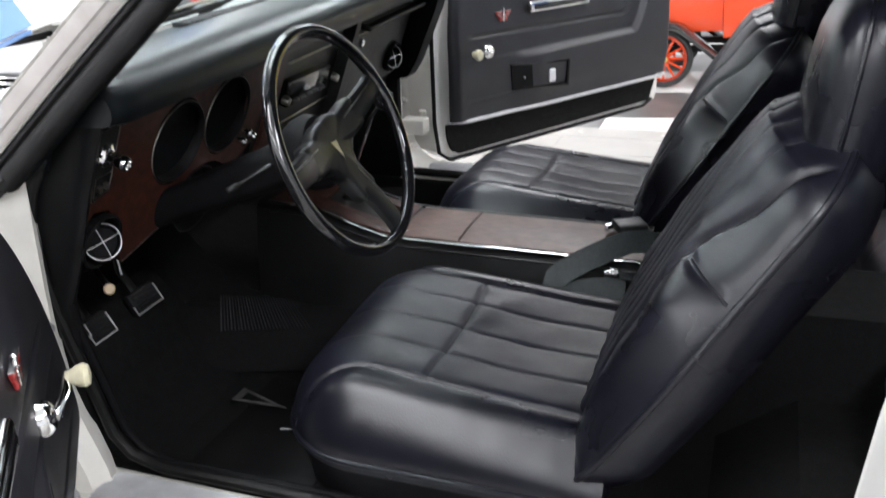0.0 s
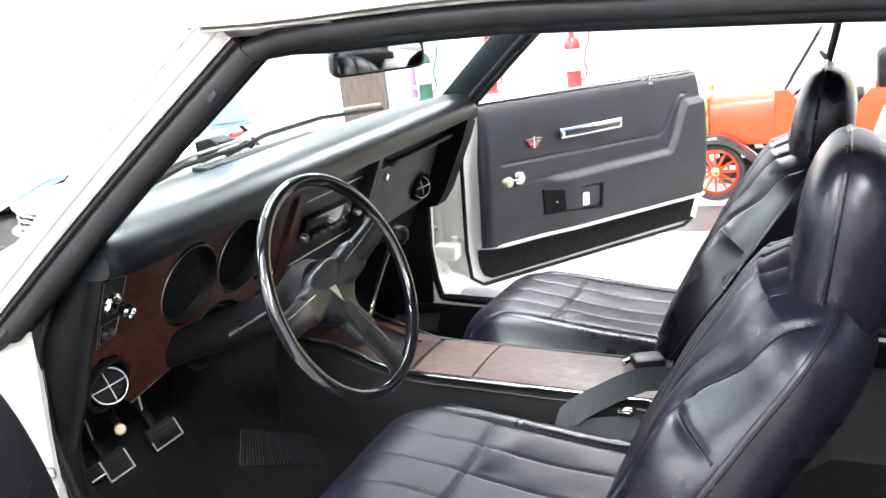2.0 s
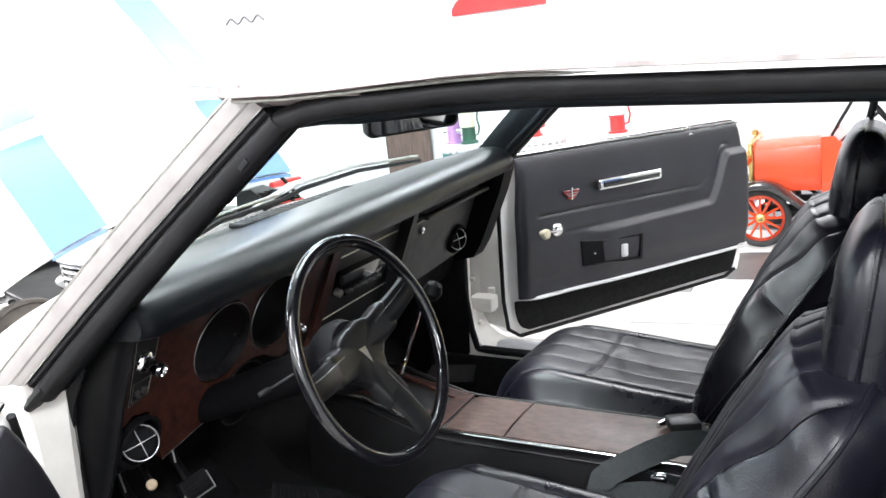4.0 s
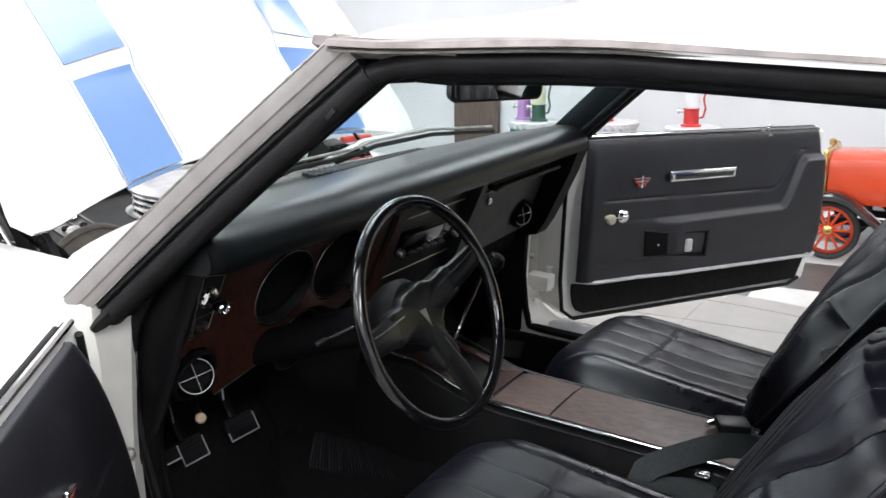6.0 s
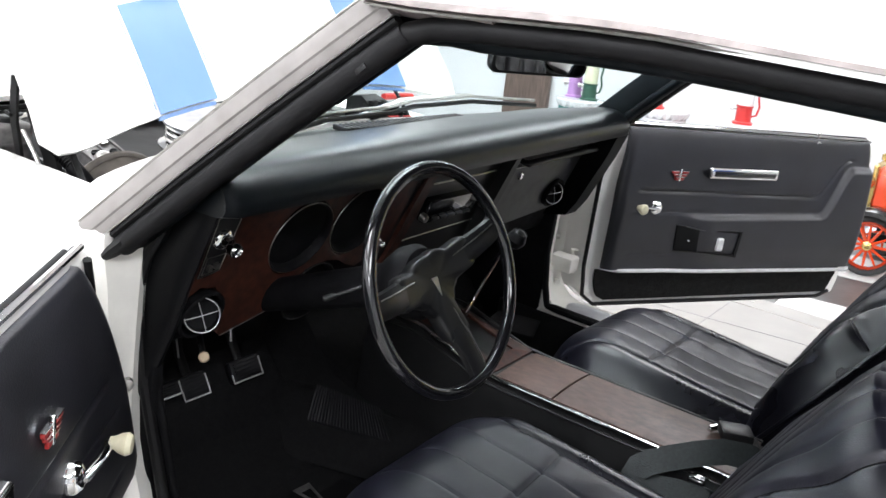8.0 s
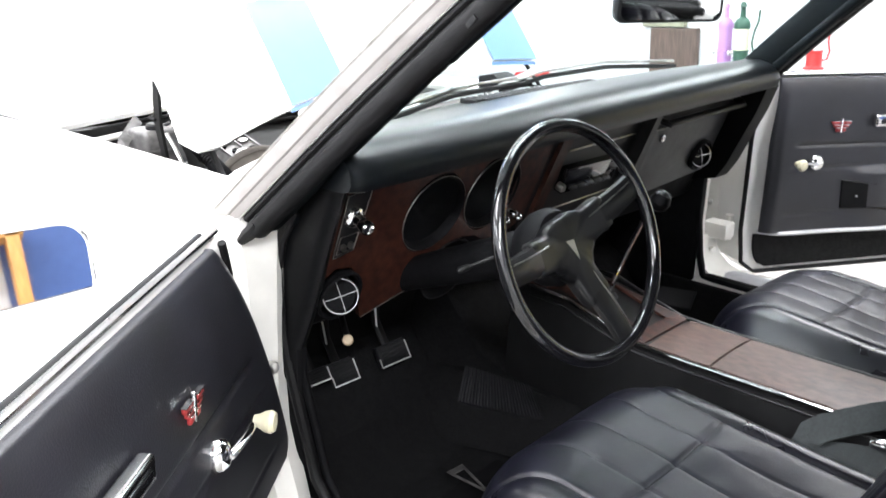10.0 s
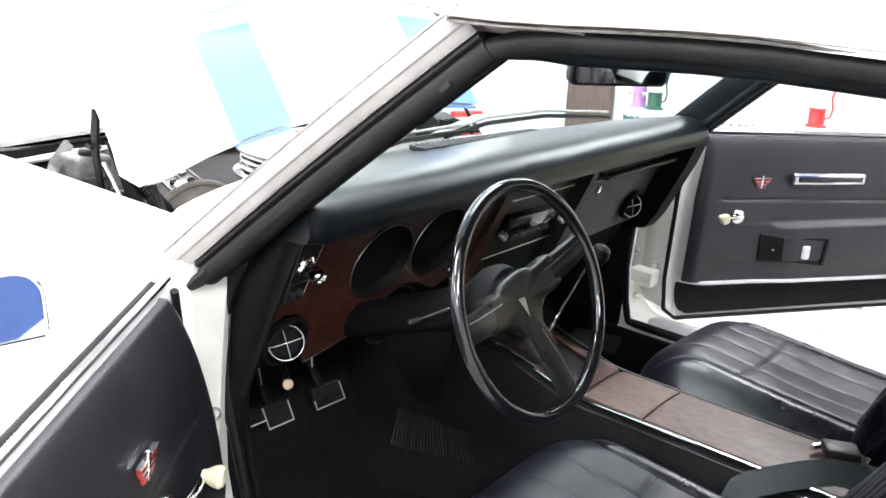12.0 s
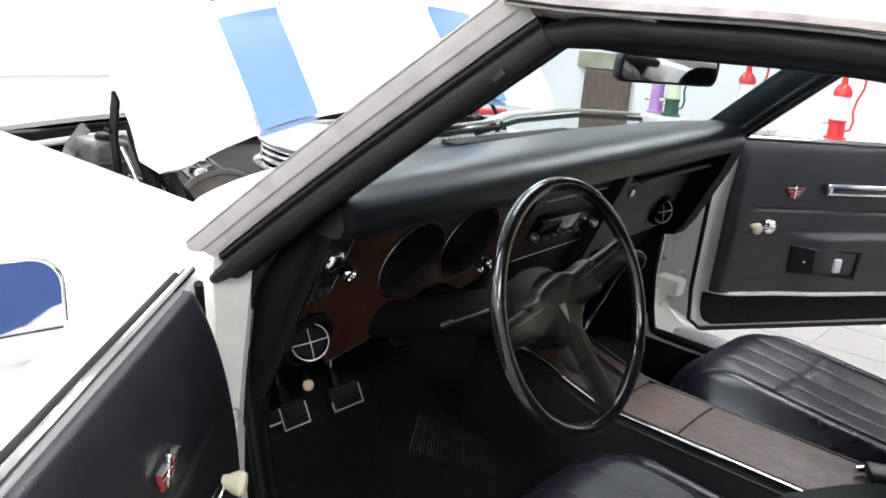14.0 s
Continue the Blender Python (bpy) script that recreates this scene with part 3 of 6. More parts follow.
rw = part("rear_window", bm, GLASS, car, "clear rear window glass")
rw.visible_shadow = False
bm = B()
box(bm, (1.9, -0.88, 0.3), (2.5, 0.88, 0.86), 0.05, 3)
part("rear_deck", bm, WHITE, car, "white painted boot")

# wheels under the body
for wx, wy in ((-1.42, -0.76), (-1.42, 0.76), (1.33, -0.76), (1.33, 0.76)):
    wz = (CAR.inverted() @ Vector((wx, wy, 0.335))).z
    bm = B()
    s = 1 if wy > 0 else -1
    lathe(bm, [(0.19, -0.09), (0.28, -0.10), (0.325, -0.085), (0.335, -0.05), (0.33, -0.02), (0.335, 0.0), (0.33, 0.02), (0.335, 0.05), (0.325, 0.085), (0.28, 0.10), (0.19, 0.09)], (wx, wy, wz), (0, s, 0), n=48)
    wheel = part("wheel", bm, TYRE, car, "black tyre on a steel wheel")
    bm = B()
    lathe(bm, [(0.19, -0.08), (0.19, 0.085), (0.17, 0.07), (0.10, 0.05), (0.06, 0.075), (0.001, 0.08)], (wx, wy, wz), (0, s, 0), n=36)
    part("rim", bm, CHROME, wheel)

# ---- raised hood ----
hood = thing("car_hood", (-0.70, 0, 0.84), "raised white car hood with two broad blue stripes", "car hood")


def hood_at(d, y, up=0.0):
    """A point of the raised hood, d along it from its rear edge."""
    right, left = max(0.0, y) / 0.6, max(0.0, -y) / 0.6
    x = -0.70 - 0.62 * d - 0.10 * d * d + 0.085 * right + 0.022 * left ** 4
    z = 0.893 + 0.83 * d - 0.10 * d * d - 0.30 * y * y + 0.075 * right - 0.006 * left ** 4
    scoop = 0.022 * math.exp(-((y + 0.16) / 0.12) ** 2) + 0.022 * math.exp(-((y - 0.16) / 0.12) ** 2)
    lift = scoop * sm(0.215, 0.27, d) * (1 - sm(0.8, 1.2, d))
    return Vector((x + 0.75 * (lift + up), y, z + 0.62 * (lift + up)))


def hood_point(u, v):
    y = -0.60 + 1.20 * v
    edge = abs(y) / 0.60
    k = max(0.0, (edge - 0.86) / 0.14)
    d0 = (0.055 if y < 0 else 0.014) * (1 - math.sqrt(max(0.0, 1 - k * k)))
    return hood_at(d0 + (1.28 - d0) * u, y, -0.012 * sm(0.92, 1.0, edge) - 0.010 * sm(0.05, 0.0, u))


bm = B()
sheet(bm, hood_point, 60, 50, (-0.009, 0, -0.007))
part("hood_panel", bm, WHITE, hood, "white painted hood panel")
for y0 in (-0.365, 0.22):
    # Each stripe is broken at the scoop step; the white gap paints its highlight.
    for d0, d1 in ((0.001, 0.232), (0.268, 1.26)):
        bm = B()
        sheet(bm, lambda u, v: hood_at(d0 + (d1 - d0) * u, y0 + 0.145 * v, 0.0026 - (0.001 if d0 < 0.1 else 0)), 30, 8, (-0.0012, 0, -0.001))
        part("stripe", bm, BLUE, hood, "blue painted stripe")
    bm = B()
    sheet(bm, lambda u, v: hood_at(-0.0015, y0 + 0.145 * v, -0.006) + Vector((0.001, 0, -0.008)) * u, 3, 8, (-0.002, 0, 0))
    part("stripe_lip", bm, BLUE, hood, "blue painted rear lip")
    for yy in (y0 - 0.008, y0 + 0.153):
        bm = B()
        tube(bm, [hood_at(0.012 + 1.24 * k / 30, yy, 0.0018) for k in range(31)], 0.0008, 5)
        part("pinstripe", bm, BLUE, hood, "thin blue pinstripe")
for side in (-1, 1):
    bm = B()
    tube(bm, [(-0.64, side * 0.53, 0.66), (-0.70, side * 0.535, 0.74), (-0.78, side * 0.53, 0.83), (-0.88, side * 0.51, 0.95)], 0.009, 8, flat=0.5)
    part("hood_hinge", bm, DARK, hood, "black steel hood hinge")
# ---- dashboard ----
dash = thing("dashboard", (-0.3, 0, 0.55), "black padded dashboard with burl woodgrain instrument panel", "dashboard")


def pad_ring(y):
    e = abs(y) / 0.692
    k = 1 - 0.10 * sm(0.965, 1.0, e)
    dz = 0.012 * y / 0.7
    wrap = 0.03 * sm(0.8, 1.0, e)
    pts = [(-0.26, 0.842), (-0.168, 0.846), (-0.156, 0.850), (-0.150, 0.860), (-0.150, 0.872), (-0.155, 0.885), (-0.168, 0.898), (-0.186, 0.9060), (-0.205, 0.9095), (-0.24, 0.9080), (-0.34, 0.8960), (-0.44, 0.8760), (-0.44, 0.845)]
    return [(max(-0.26 + (x + 0.26) * k, -0.44 + 0.15 * sm(0.56, 0.685, abs(y))), y, 0.872 + (z - 0.872) * k + dz - 0.075 * sm(-0.30, -0.46, x) * e ** 3) for x, z in pts]


ys = [-0.692, -0.689, -0.682, -0.665, -0.64] + [-0.6 + 0.06 * k for k in range(21)] + [0.64, 0.665, 0.682, 0.689, 0.692]
bm = B()
loft(bm, [pad_ring(y) for y in ys])
part("dash_pad", bm, TOPV, dash, "black padded dash top")
for k in range(26):
    bm = B()
    y = -0.22 + 0.0165 * k
    box(bm, (-0.385, y, 0.8850), (-0.345, y + 0.008, 0.8952), 0.002)
    part("defroster_slot", bm, PLASTIC, dash)


def on_panel(u, v, w):
    """u: across the car, v: height, w: proud of the instrument panel."""
    x = -0.262 + (v - 0.767) * 0.333
    return Vector((x + 0.949 * w, u, v - 0.316 * w))


# moulding along the top of the wood
bm = B()
tube(bm, [on_panel(-0.625 + 0.52 * k / 8, 0.8335 + 0.0125 * k / 8, 0.003) for k in range(9)], 0.0013, 6)
part("wood_moulding", bm, DULL, dash, "thin dulled moulding")
# backing and lower edge
bm = B()
loft(bm, [[(-0.24, y, 0.85), on_panel(y, 0.56, -0.02), on_panel(y, 0.545, -0.03), (-0.50, y, 0.53), (-0.56, y, 0.70), (-0.40, y, 0.86 - 0.10 * sm(0.3, 0.66, abs(y)))] for y in (-0.66, -0.5, -0.3, 0.0, 0.3, 0.5, 0.66)])
part("dash_body", bm, CUP, dash, "black dash body")
# left end cheek and right end cheek
bm = B()
loft(bm, [[on_panel(u + du, v, w * k) for u, w in ((-0.682, -0.06), (-0.681, -0.012), (-0.678, 0.012), (-0.672, 0.024), (-0.665, 0.028), (-0.657, 0.026), (-0.642, 0.010), (-0.630, 0.004), (-0.626, -0.012), (-0.63, -0.06))] for v, du, k in ((0.50, -0.020, 0.75), (0.53, -0.014, 0.9), (0.56, -0.006, 1.0), (0.62, 0.0, 1.0), (0.72, 0.0, 1.05), (0.80, 0.0, 1.2), (0.848, 0.0, 1.3))])
part("end_cheek", bm, CHEEK, dash, "black moulded dash end")
bm = B()
loft(bm, [[(-0.165, y, 0.862), (-0.185, y, 0.80), (-0.245, y, 0.66), (-0.27, y, 0.62), (-0.36, y, 0.60), (-0.40, y, 0.85)] for y in (0.640, 0.652, 0.69, 0.705)])
part("end_cheek", bm, CHEEK, dash, "black moulded dash end")

G1, G2, G3 = (-0.403, 0.731), (-0.252, 0.741), (-0.318, 0.598)
outline = [(-0.634, 0.832), (-0.10, 0.845), (-0.125, 0.66), (-0.20, 0.628), (-0.235, 0.64), (-0.262, 0.655), (-0.30, 0.662), (-0.345, 0.652), (-0.372, 0.628), (-0.380, 0.592), (-0.52, 0.556), (-0.535, 0.59), (-0.545, 0.63), (-0.57, 0.668), (-0.605, 0.675), (-0.628, 0.66), (-0.636, 0.64)]
bm = B()
plate(bm, outline, [ring2(*G1, 0.070, 0.075), ring2(*G2, 0.068, 0.075)], lambda u, v, w: on_panel(u, v, w), 0.012)
wood = part("wood_panel", bm, WOOD, dash, "dark red-brown burl woodgrain panel", smooth=False)
bm = B()
tube(bm, [on_panel(-0.634 + 0.534 * k / 10, 0.833 + 0.013 * k / 10, 0.002) for k in range(11)], 0.0013, 6)
part("panel_moulding", bm, DULL, dash, "thin bright panel moulding")
bm = B()
tube(bm, [on_panel(-0.52 + 0.14 * k / 6, 0.556 + 0.036 * k / 6, 0.001) for k in range(7)], 0.0008, 6)
part("panel_moulding", bm, DULL, dash, "thin dulled panel moulding")
NRM = (0.949, 0, -0.316)
for gi, (gy, gz) in enumerate((G1, G2)):
    bm = B()
    q = Vector(NRM).to_track_quat("Z", "Y")
    lathe(bm, [(0.0735, 0.002), (0.0715, 0.004), (0.069, 0.001), (0.060, -0.035), (0.055, -0.042), (0.001, -0.042)], on_panel(gy, gz, 0), NRM, n=48, caps=False)
    gauge = part("gauge", bm, CUP, dash, "round black instrument dial")
    bm = B()
    torus(bm, on_panel(gy, gz, 0.002), NRM, 0.0725, 0.0012, n=56, k=6)
    part("gauge_bezel", bm, DULL, gauge, "thin dulled bezel ring")
    bm = B()
    c = on_panel(gy, gz, -0.040)
    for k in range(27):
        t = math.radians(225 - 270 * k / 26)
        r0, r1 = 0.044, 0.051 if k % 3 else 0.054
        d = Vector((0, math.cos(t), 0)) + Vector((0.316, 0, 0.949)) * math.sin(t)
        sd = Vector((0, -math.sin(t), 0)) + Vector((0.316, 0, 0.949)) * math.cos(t)
        w = 0.0007
        a, b_ = c + d * r0, c + d * r1
        n_ = Vector(NRM) * 0.0006
        loft(bm, [[a - sd * w, a + sd * w, a + sd * w - n_, a - sd * w - n_], [b_ - sd * w, b_ + sd * w, b_ + sd * w - n_, b_ - sd * w - n_]])
    part("dial_marks", bm, GREY, gauge, "pale dial graduation marks")
    bm = B()
    t = math.radians(215 if gi == 0 else 150)
    d = Vector((0, math.cos(t), 0)) + Vector((0.316, 0, 0.949)) * math.sin(t)
    tube(bm, [c + Vector(NRM) * 0.004, c + Vector(NRM) * 0.004 + d * 0.045], [0.0012, 0.0005], 6)
    part("needle", bm, GREY, gauge, "thin pale needle")
    bm = B()
    lathe(bm, [(0.0705, 0), (0.0705, 0.0015), (0.001, 0.0035)], on_panel(gy, gz, -0.004), NRM, n=40)
    g = part("gauge_glass", bm, DIALGLASS, gauge, "clear gauge glass")
    g.visible_shadow = False
# lower round pod
bm = B()
lathe(bm, [(0.066, 0.004), (0.0635, 0.006), (0.061, 0.0), (0.052, -0.035), (0.001, -0.04)], on_panel(*G3, -0.004), NRM, n=40, caps=False)
pod = part("gauge", bm, CUP, dash, "round black lower dial")
bm = B()
torus(bm, on_panel(*G3, 0.002), NRM, 0.0645, 0.0014, n=48, k=6)
part("gauge_bezel", bm, PLASTIC, pod)
# headlight switch plate, knob and small switches
bm = B()
plate(bm, [(-0.620, 0.806), (-0.572, 0.812), (-0.582, 0.706), (-0.622, 0.698)], [], lambda u, v, w: on_panel(u, v, w + 0.003), 0.005)
plate_ = part("switch_plate", bm, PLASTIC, dash, "black switch plate", smooth=False)
bm = B()
tube(bm, [on_panel(u, v, 0.0032) for u, v in ((-0.620, 0.806), (-0.572, 0.812), (-0.582, 0.706), (-0.622, 0.698))], 0.0008, 5, loop=True)
part("switch_plate_trim", bm, DULL, plate_, "thin dulled trim line")
bm = B()
c = on_panel(-0.600, 0.768, 0.003)
lathe(bm, [(0.017, -0.002), (0.018, 0.004), (0.015, 0.008), (0.009, 0.010), (0.0075, 0.018), (0.011, 0.020), (0.0125, 0.024), (0.0125, 0.034), (0.0105, 0.038), (0.008, 0.039), (0.007, 0.036), (0.001, 0.036)], c, NRM, n=24)
knob_ = part("headlight_knob", bm, CHROME, plate_, "chrome headlight switch knob")
for k in range(9):
    bm = B()
    t = 2 * math.pi * k / 9 + 0.1
    d = Vector((0, math.cos(t), 0)) + Vector((0.316, 0, 0.949)) * math.sin(t)
    tube(bm, [c + d * 0.0165 - Vector(NRM) * 0.002, c + d * 0.0150 + Vector(NRM) * 0.006], 0.0034, 6)
    part("knob_flute", bm, CHROME, knob_)
bm = B()
tube(bm, [on_panel(u, v, 0.004) for u, v in ((-0.617, 0.735), (-0.580, 0.738), (-0.584, 0.710), (-0.618, 0.704))], 0.0009, 5, loop=True)
part("switch_frame", bm, DULL, plate_, "thin dulled switch frame")
for k in range(2):
    bm = B()
    box(bm, (-0.002, -0.004, -0.005), (0.006, 0.004, 0.005), 0.0015, m=Matrix.Translation(on_panel(-0.594 - 0.014 * k, 0.719 - 0.002 * k, 0.004)) @ Matrix.Rotation(radians(18.4), 4, "Y"))
    part("toggle", bm, DULL, plate_, "small dull switch")


def air_vent(cy, cz, off, cup, r, axis, turn):
    """Round swivelling air outlet with a chrome rim and cross in a black cup."""
    c = on_panel(cy, cz, off)
    ax = Vector(axis).normalized()
    right = (Vector((0, 1, 0)) - ax * ax.y).normalized()
    up = ax.cross(right)
    up = up if up.z > 0 else -up
    bm = B()
    lathe(bm, [(cup * 1.10, -0.010), (cup * 1.12, 0.001), (cup * 1.04, 0.004), (cup * 0.97, 0.001), (cup * 0.9, -0.024), (0.001, -0.028)], c, NRM, n=40, caps=False)
    v = part("air_vent", bm, CUP, dash, "round black air outlet")
    bm = B()
    lathe(bm, [(r * 1.02, -0.016), (r * 1.10, -0.004), (r * 1.04, 0.0015), (r * 0.95, 0.0), (r * 0.9, -0.012), (0.001, -0.013)], c, ax, n=36, caps=False)
    ball = part("vent_ball", bm, CUP, v, "swivelling black outlet ball")
    bm = B()
    torus(bm, c + ax * 0.0015, ax, r, 0.0010, n=44, k=8)
    part("vent_rim", bm, PEDALT, ball, "chrome rim")
    for a in (turn, turn + math.pi / 2):
        d = right * math.cos(a) + up * math.sin(a)
        bm = B()
        tube(bm, [c + d * (r * s) + ax * (0.001 + 0.004 * (1 - s * s)) for s in (-1, -0.6, -0.2, 0.2, 0.6, 1)], 0.0008, 6)
        part("vent_blade", bm, PEDALT, ball, "chrome vane")


air_vent(-0.592, 0.626, 0.010, 0.041, 0.0285, (0.74, -0.50, 0.22), 0.12)
air_vent(0.557, 0.694, 0.012, 0.036, 0.028, (0.86, -0.42, 0.10), 0.10)

# centre stack
bm = B()
plate(bm, [(-0.135, 0.846), (0.235, 0.852), (0.228, 0.60), (-0.12, 0.585)], [], lambda u, v, w: on_panel(u, v, w - 0.006), 0.02)
stack = part("centre_panel", bm, PLASTIC, dash, "black centre panel", smooth=False)
for (u0, v0), (u1, v1), wd in (((-0.055, 0.842), (-0.095, 0.60), 0.032), ((0.16, 0.846), (-0.06, 0.838), 0.014)):
    bm = B()
    a, b_ = Vector((u0, v0)), Vector((u1, v1))
    d = (b_ - a).normalized()
    sd = Vector((-d.y, d.x)) * wd / 2
    plate(bm, [tuple(a - sd), tuple(b_ - sd), tuple(b_ + sd), tuple(a + sd)], [], lambda u, v, w: on_panel(u, v, w + 0.003), 0.01)
    part("wood_strip", bm, WOOD, stack, "burl woodgrain strip", smooth=False)
bm = B()
plate(bm, [(0.228, 0.855), (0.250, 0.858), (0.232, 0.60), (0.200, 0.60)], [], lambda u, v, w: on_panel(u, v, w + 0.022), 0.03)
part("divider", bm, PLASTIC, stack, "black slanted divider", smooth=False)
for v0 in (0.832, 0.790):
    bm = B()
    tube(bm, [on_panel(-0.04 + 0.24 * k / 6, v0 + 0.004 * k / 6, 0.001) for k in range(7)], 0.0016, 6)
    part("stack_moulding", bm, DULL, stack, "thin dulled moulding")
bm = B()
box(bm, (-0.012, -0.095, -0.028), (0.012, 0.095, 0.028), 0.004, m=Matrix.Translation(on_panel(0.06, 0.728, 0.0)) @ Matrix.Rotation(radians(18.4), 4, "Y"))
radio = part("radio", bm, GLOSSB, stack, "black radio with chrome keys")
for k in range(5):
    bm = B()
    box(bm, (-0.006, -0.012, -0.003), (0.004, 0.012, 0.003), 0.001, m=Matrix.Translation(on_panel(0.0 + 0.030 * k, 0.712, 0.014)) @ Matrix.Rotation(radians(18.4), 4, "Y"))
    part("radio_key", bm, MATTEB, radio, "dark grey key")
for yy in (-0.055, 0.172):
    bm = B()
    lathe(bm, [(0.009, 0), (0.009, 0.012), (0.007, 0.015), (0.001, 0.015)], on_panel(yy, 0.725, 0.012), NRM, n=16)
    part("radio_knob", bm, DULL, radio, "dulled radio knob")
for k in range(3):
    bm = B()
    lathe(bm, [(0.008, 0), (0.008, 0.014), (0.005, 0.018), (0.001, 0.018)], on_panel(-0.200 + 0.018 * k, 0.680 + 0.012 * (k % 2), 0.004), NRM, n=12)
    part("control_knob", bm, CHROME, stack, "small chrome knob")
bm = B()
tube(bm, [on_panel(-0.10 + 0.31 * k / 6, 0.655 + 0.01 * k / 6, -0.004) for k in range(7)], 0.0014, 6)
part("stack_moulding", bm, DULL, stack, "thin dulled moulding")

# glove box, grab bar
bm = B()
plate(bm, [(0.252, 0.815), (0.640, 0.825), (0.628, 0.640), (0.236, 0.615)], [], lambda u, v, w: on_panel(u, v, w), 0.02)
glove = part("glove_box", bm, MATTEB, dash, "dark grey glove box lid", smooth=False)
bm = B()
lathe(bm, [(0.010, 0), (0.010, 0.005), (0.008, 0.007), (0.005, 0.006), (0.001, 0.008)], on_panel(0.330, 0.766, 0), NRM, n=20)
part("glove_box_lock", bm, CHROME, glove, "chrome lock button")
bm = B()
tube(bm, [on_panel(0.262, 0.822, 0.0), on_panel(0.266, 0.820, 0.022)] + [on_panel(0.275 + 0.345 * k / 10, 0.819 + 0.009 * k / 10, 0.030) for k in range(11)] + [on_panel(0.628, 0.828, 0.022), on_panel(0.630, 0.830, 0.0)], 0.010, 10, flat=0.75)
grab = part("grab_bar", bm, PLASTIC, dash, "black grab bar over the glove box")
# No hollow here: a flat black plate stands for the shaded recess.
bm = B()
plate(bm, [(0.250, 0.846), (0.640, 0.856), (0.640, 0.800), (0.250, 0.790)], [], lambda u, v, w: on_panel(u, v, w + 0.0035), 0.006)
part("bar_shade_plate", bm, CUP, grab, "flat dark plate painting the shade behind the bar", smooth=False)
bm = B()
tube(bm, [on_panel(0.252 + 0.386 * k / 8, 0.789 + 0.010 * k / 8, 0.003) for k in range(9)], 0.0012, 6)
part("panel_moulding", bm, DULL, dash, "thin dulled panel moulding")
# parking brake pull
bm = B()
tube(bm, [(-0.44, -0.47, 0.52), (-0.380, -0.506, 0.497)], 0.006, 8)
brake = part("parking_brake_pull", bm, PLASTIC, dash, "black parking brake pull")
bm = B()
lathe(bm, [(0.008, -0.008), (0.0100, 0), (0.0100, 0.004), (0.008, 0.007), (0.001, 0.008)], (-0.376, -0.509, 0.495), (0.62, -0.6, 0.5), n=20)
part("pull_knob", bm, KNOBT, brake, "round tan knob")

# ---- steering ----
WC, WA = Vector((0.045, -0.427, 0.762)), math.radians(22.5)
WN = Vector((math.cos(WA), -0.04, math.sin(WA))).normalized()
WY = Vector((0, 1, 0)) - WN * WN.y
WY.normalize()
WU = WN.cross(WY)
if WU.z < 0:
    WU = -WU
wheel = thing("steering_wheel", tuple(WC), "glossy black three-spoke steering wheel", "steering wheel")


def wp(a, r, h=0.0):
    """Point of the wheel: angle from the passenger side towards the top, radius, height towards the driver."""
    t = math.radians(a)
    return WC + WY * (r * math.cos(t)) + WU * (r * math.sin(t)) + WN * h


bm = B()
n = 120
loft(bm, [[wp(360 * k / n, 0.1722 + 0.0102 * math.cos(s), 0.0108 * math.sin(s) - (0.0005 if (k % 4 < 2 and math.cos(s) < -0.4) else 0)) for s in (2 * math.pi * j / 14 for j in range(14))] for k in range(n)], loop=True)
part("rim", bm, GLOSSB, wheel, "glossy black rim with finger grips")
HUB = -0.035
# one flush Y-shaped pad and three arms that carry it to the rim
ARMS = (20, 184, 287)


def pad_reach(a):
    near = min(abs((a - s + 180) % 360 - 180) for s in ARMS)
    t = math.radians(min(near, 89))
    return max(0.052 + 0.010 * math.cos(math.radians(2 * near)), min(0.100, 0.0265 / max(math.sin(t), 0.2651)))


def pad_top(r):
    return HUB + 0.012 + 0.022 * sm(0.03, 0.15, r)


angles = [k * 3 for k in range(120)]
bm = B()
loft(bm, [[wp(a, pad_reach(a) * k, pad_top(pad_reach(a) * k) + dh) for a in angles] for k, dh in ((0.97, -0.022), (1.0, -0.010), (0.985, -0.003), (0.94, 0.0010), (0.80, 0.0032), (0.5, 0.0045), (0.2, 0.005), (0.01, 0.005))])
part("horn_pad", bm, SPOKE, wheel, "black padded Y-shaped horn pad", flat=50)
bm = B()
lathe(bm, [(0.046, -0.10), (0.058, -0.075), (0.060, -0.055), (0.052, -0.04), (0.001, -0.04)], tuple(WC), tuple(WN), n=32)
part("hub_shroud", bm, CUP, wheel, "round black hub shroud")
for a in ARMS:
    t = math.radians(a)
    side = -math.sin(t) * WY + math.cos(t) * WU
    bm = B()
    rings = []
    for r, w in ((0.050, 0.024), (0.080, 0.0235), (0.110, 0.0220), (0.145, 0.0205), (0.168, 0.0200)):
        c = wp(a, r, pad_top(r) - 0.001)
        rings.append([c + side * w - WN * 0.008, c + side * w * 0.92 + WN * 0.000, c + side * w * 0.6 + WN * 0.004, c - side * w * 0.6 + WN * 0.004, c - side * w * 0.92 + WN * 0.000, c - side * w - WN * 0.008, c - WN * 0.014])
    loft(bm, rings)
    sp = part("spoke", bm, SPOKE, wheel, "broad black padded spoke")
    for e in ((1,) if a != 184 else (-1,)):
        bm = B()
        tube(bm, [wp(a, r, pad_top(r) + 0.0042 - 0.0012 * sm(0.095, 0.11, r)) + side * 0.0115 * e for r in (0.055, 0.075, 0.095, 0.115, 0.135, 0.155)], 0.0012, 5)
        part("spoke_edge", bm, DULL, sp, "thin bright spoke line")
bm = B()
arrow = [wp(160, 0.016, pad_top(0) + 0.0062), wp(70, 0.006, pad_top(0) + 0.0062), wp(282, 0.026, pad_top(0) + 0.0062)]
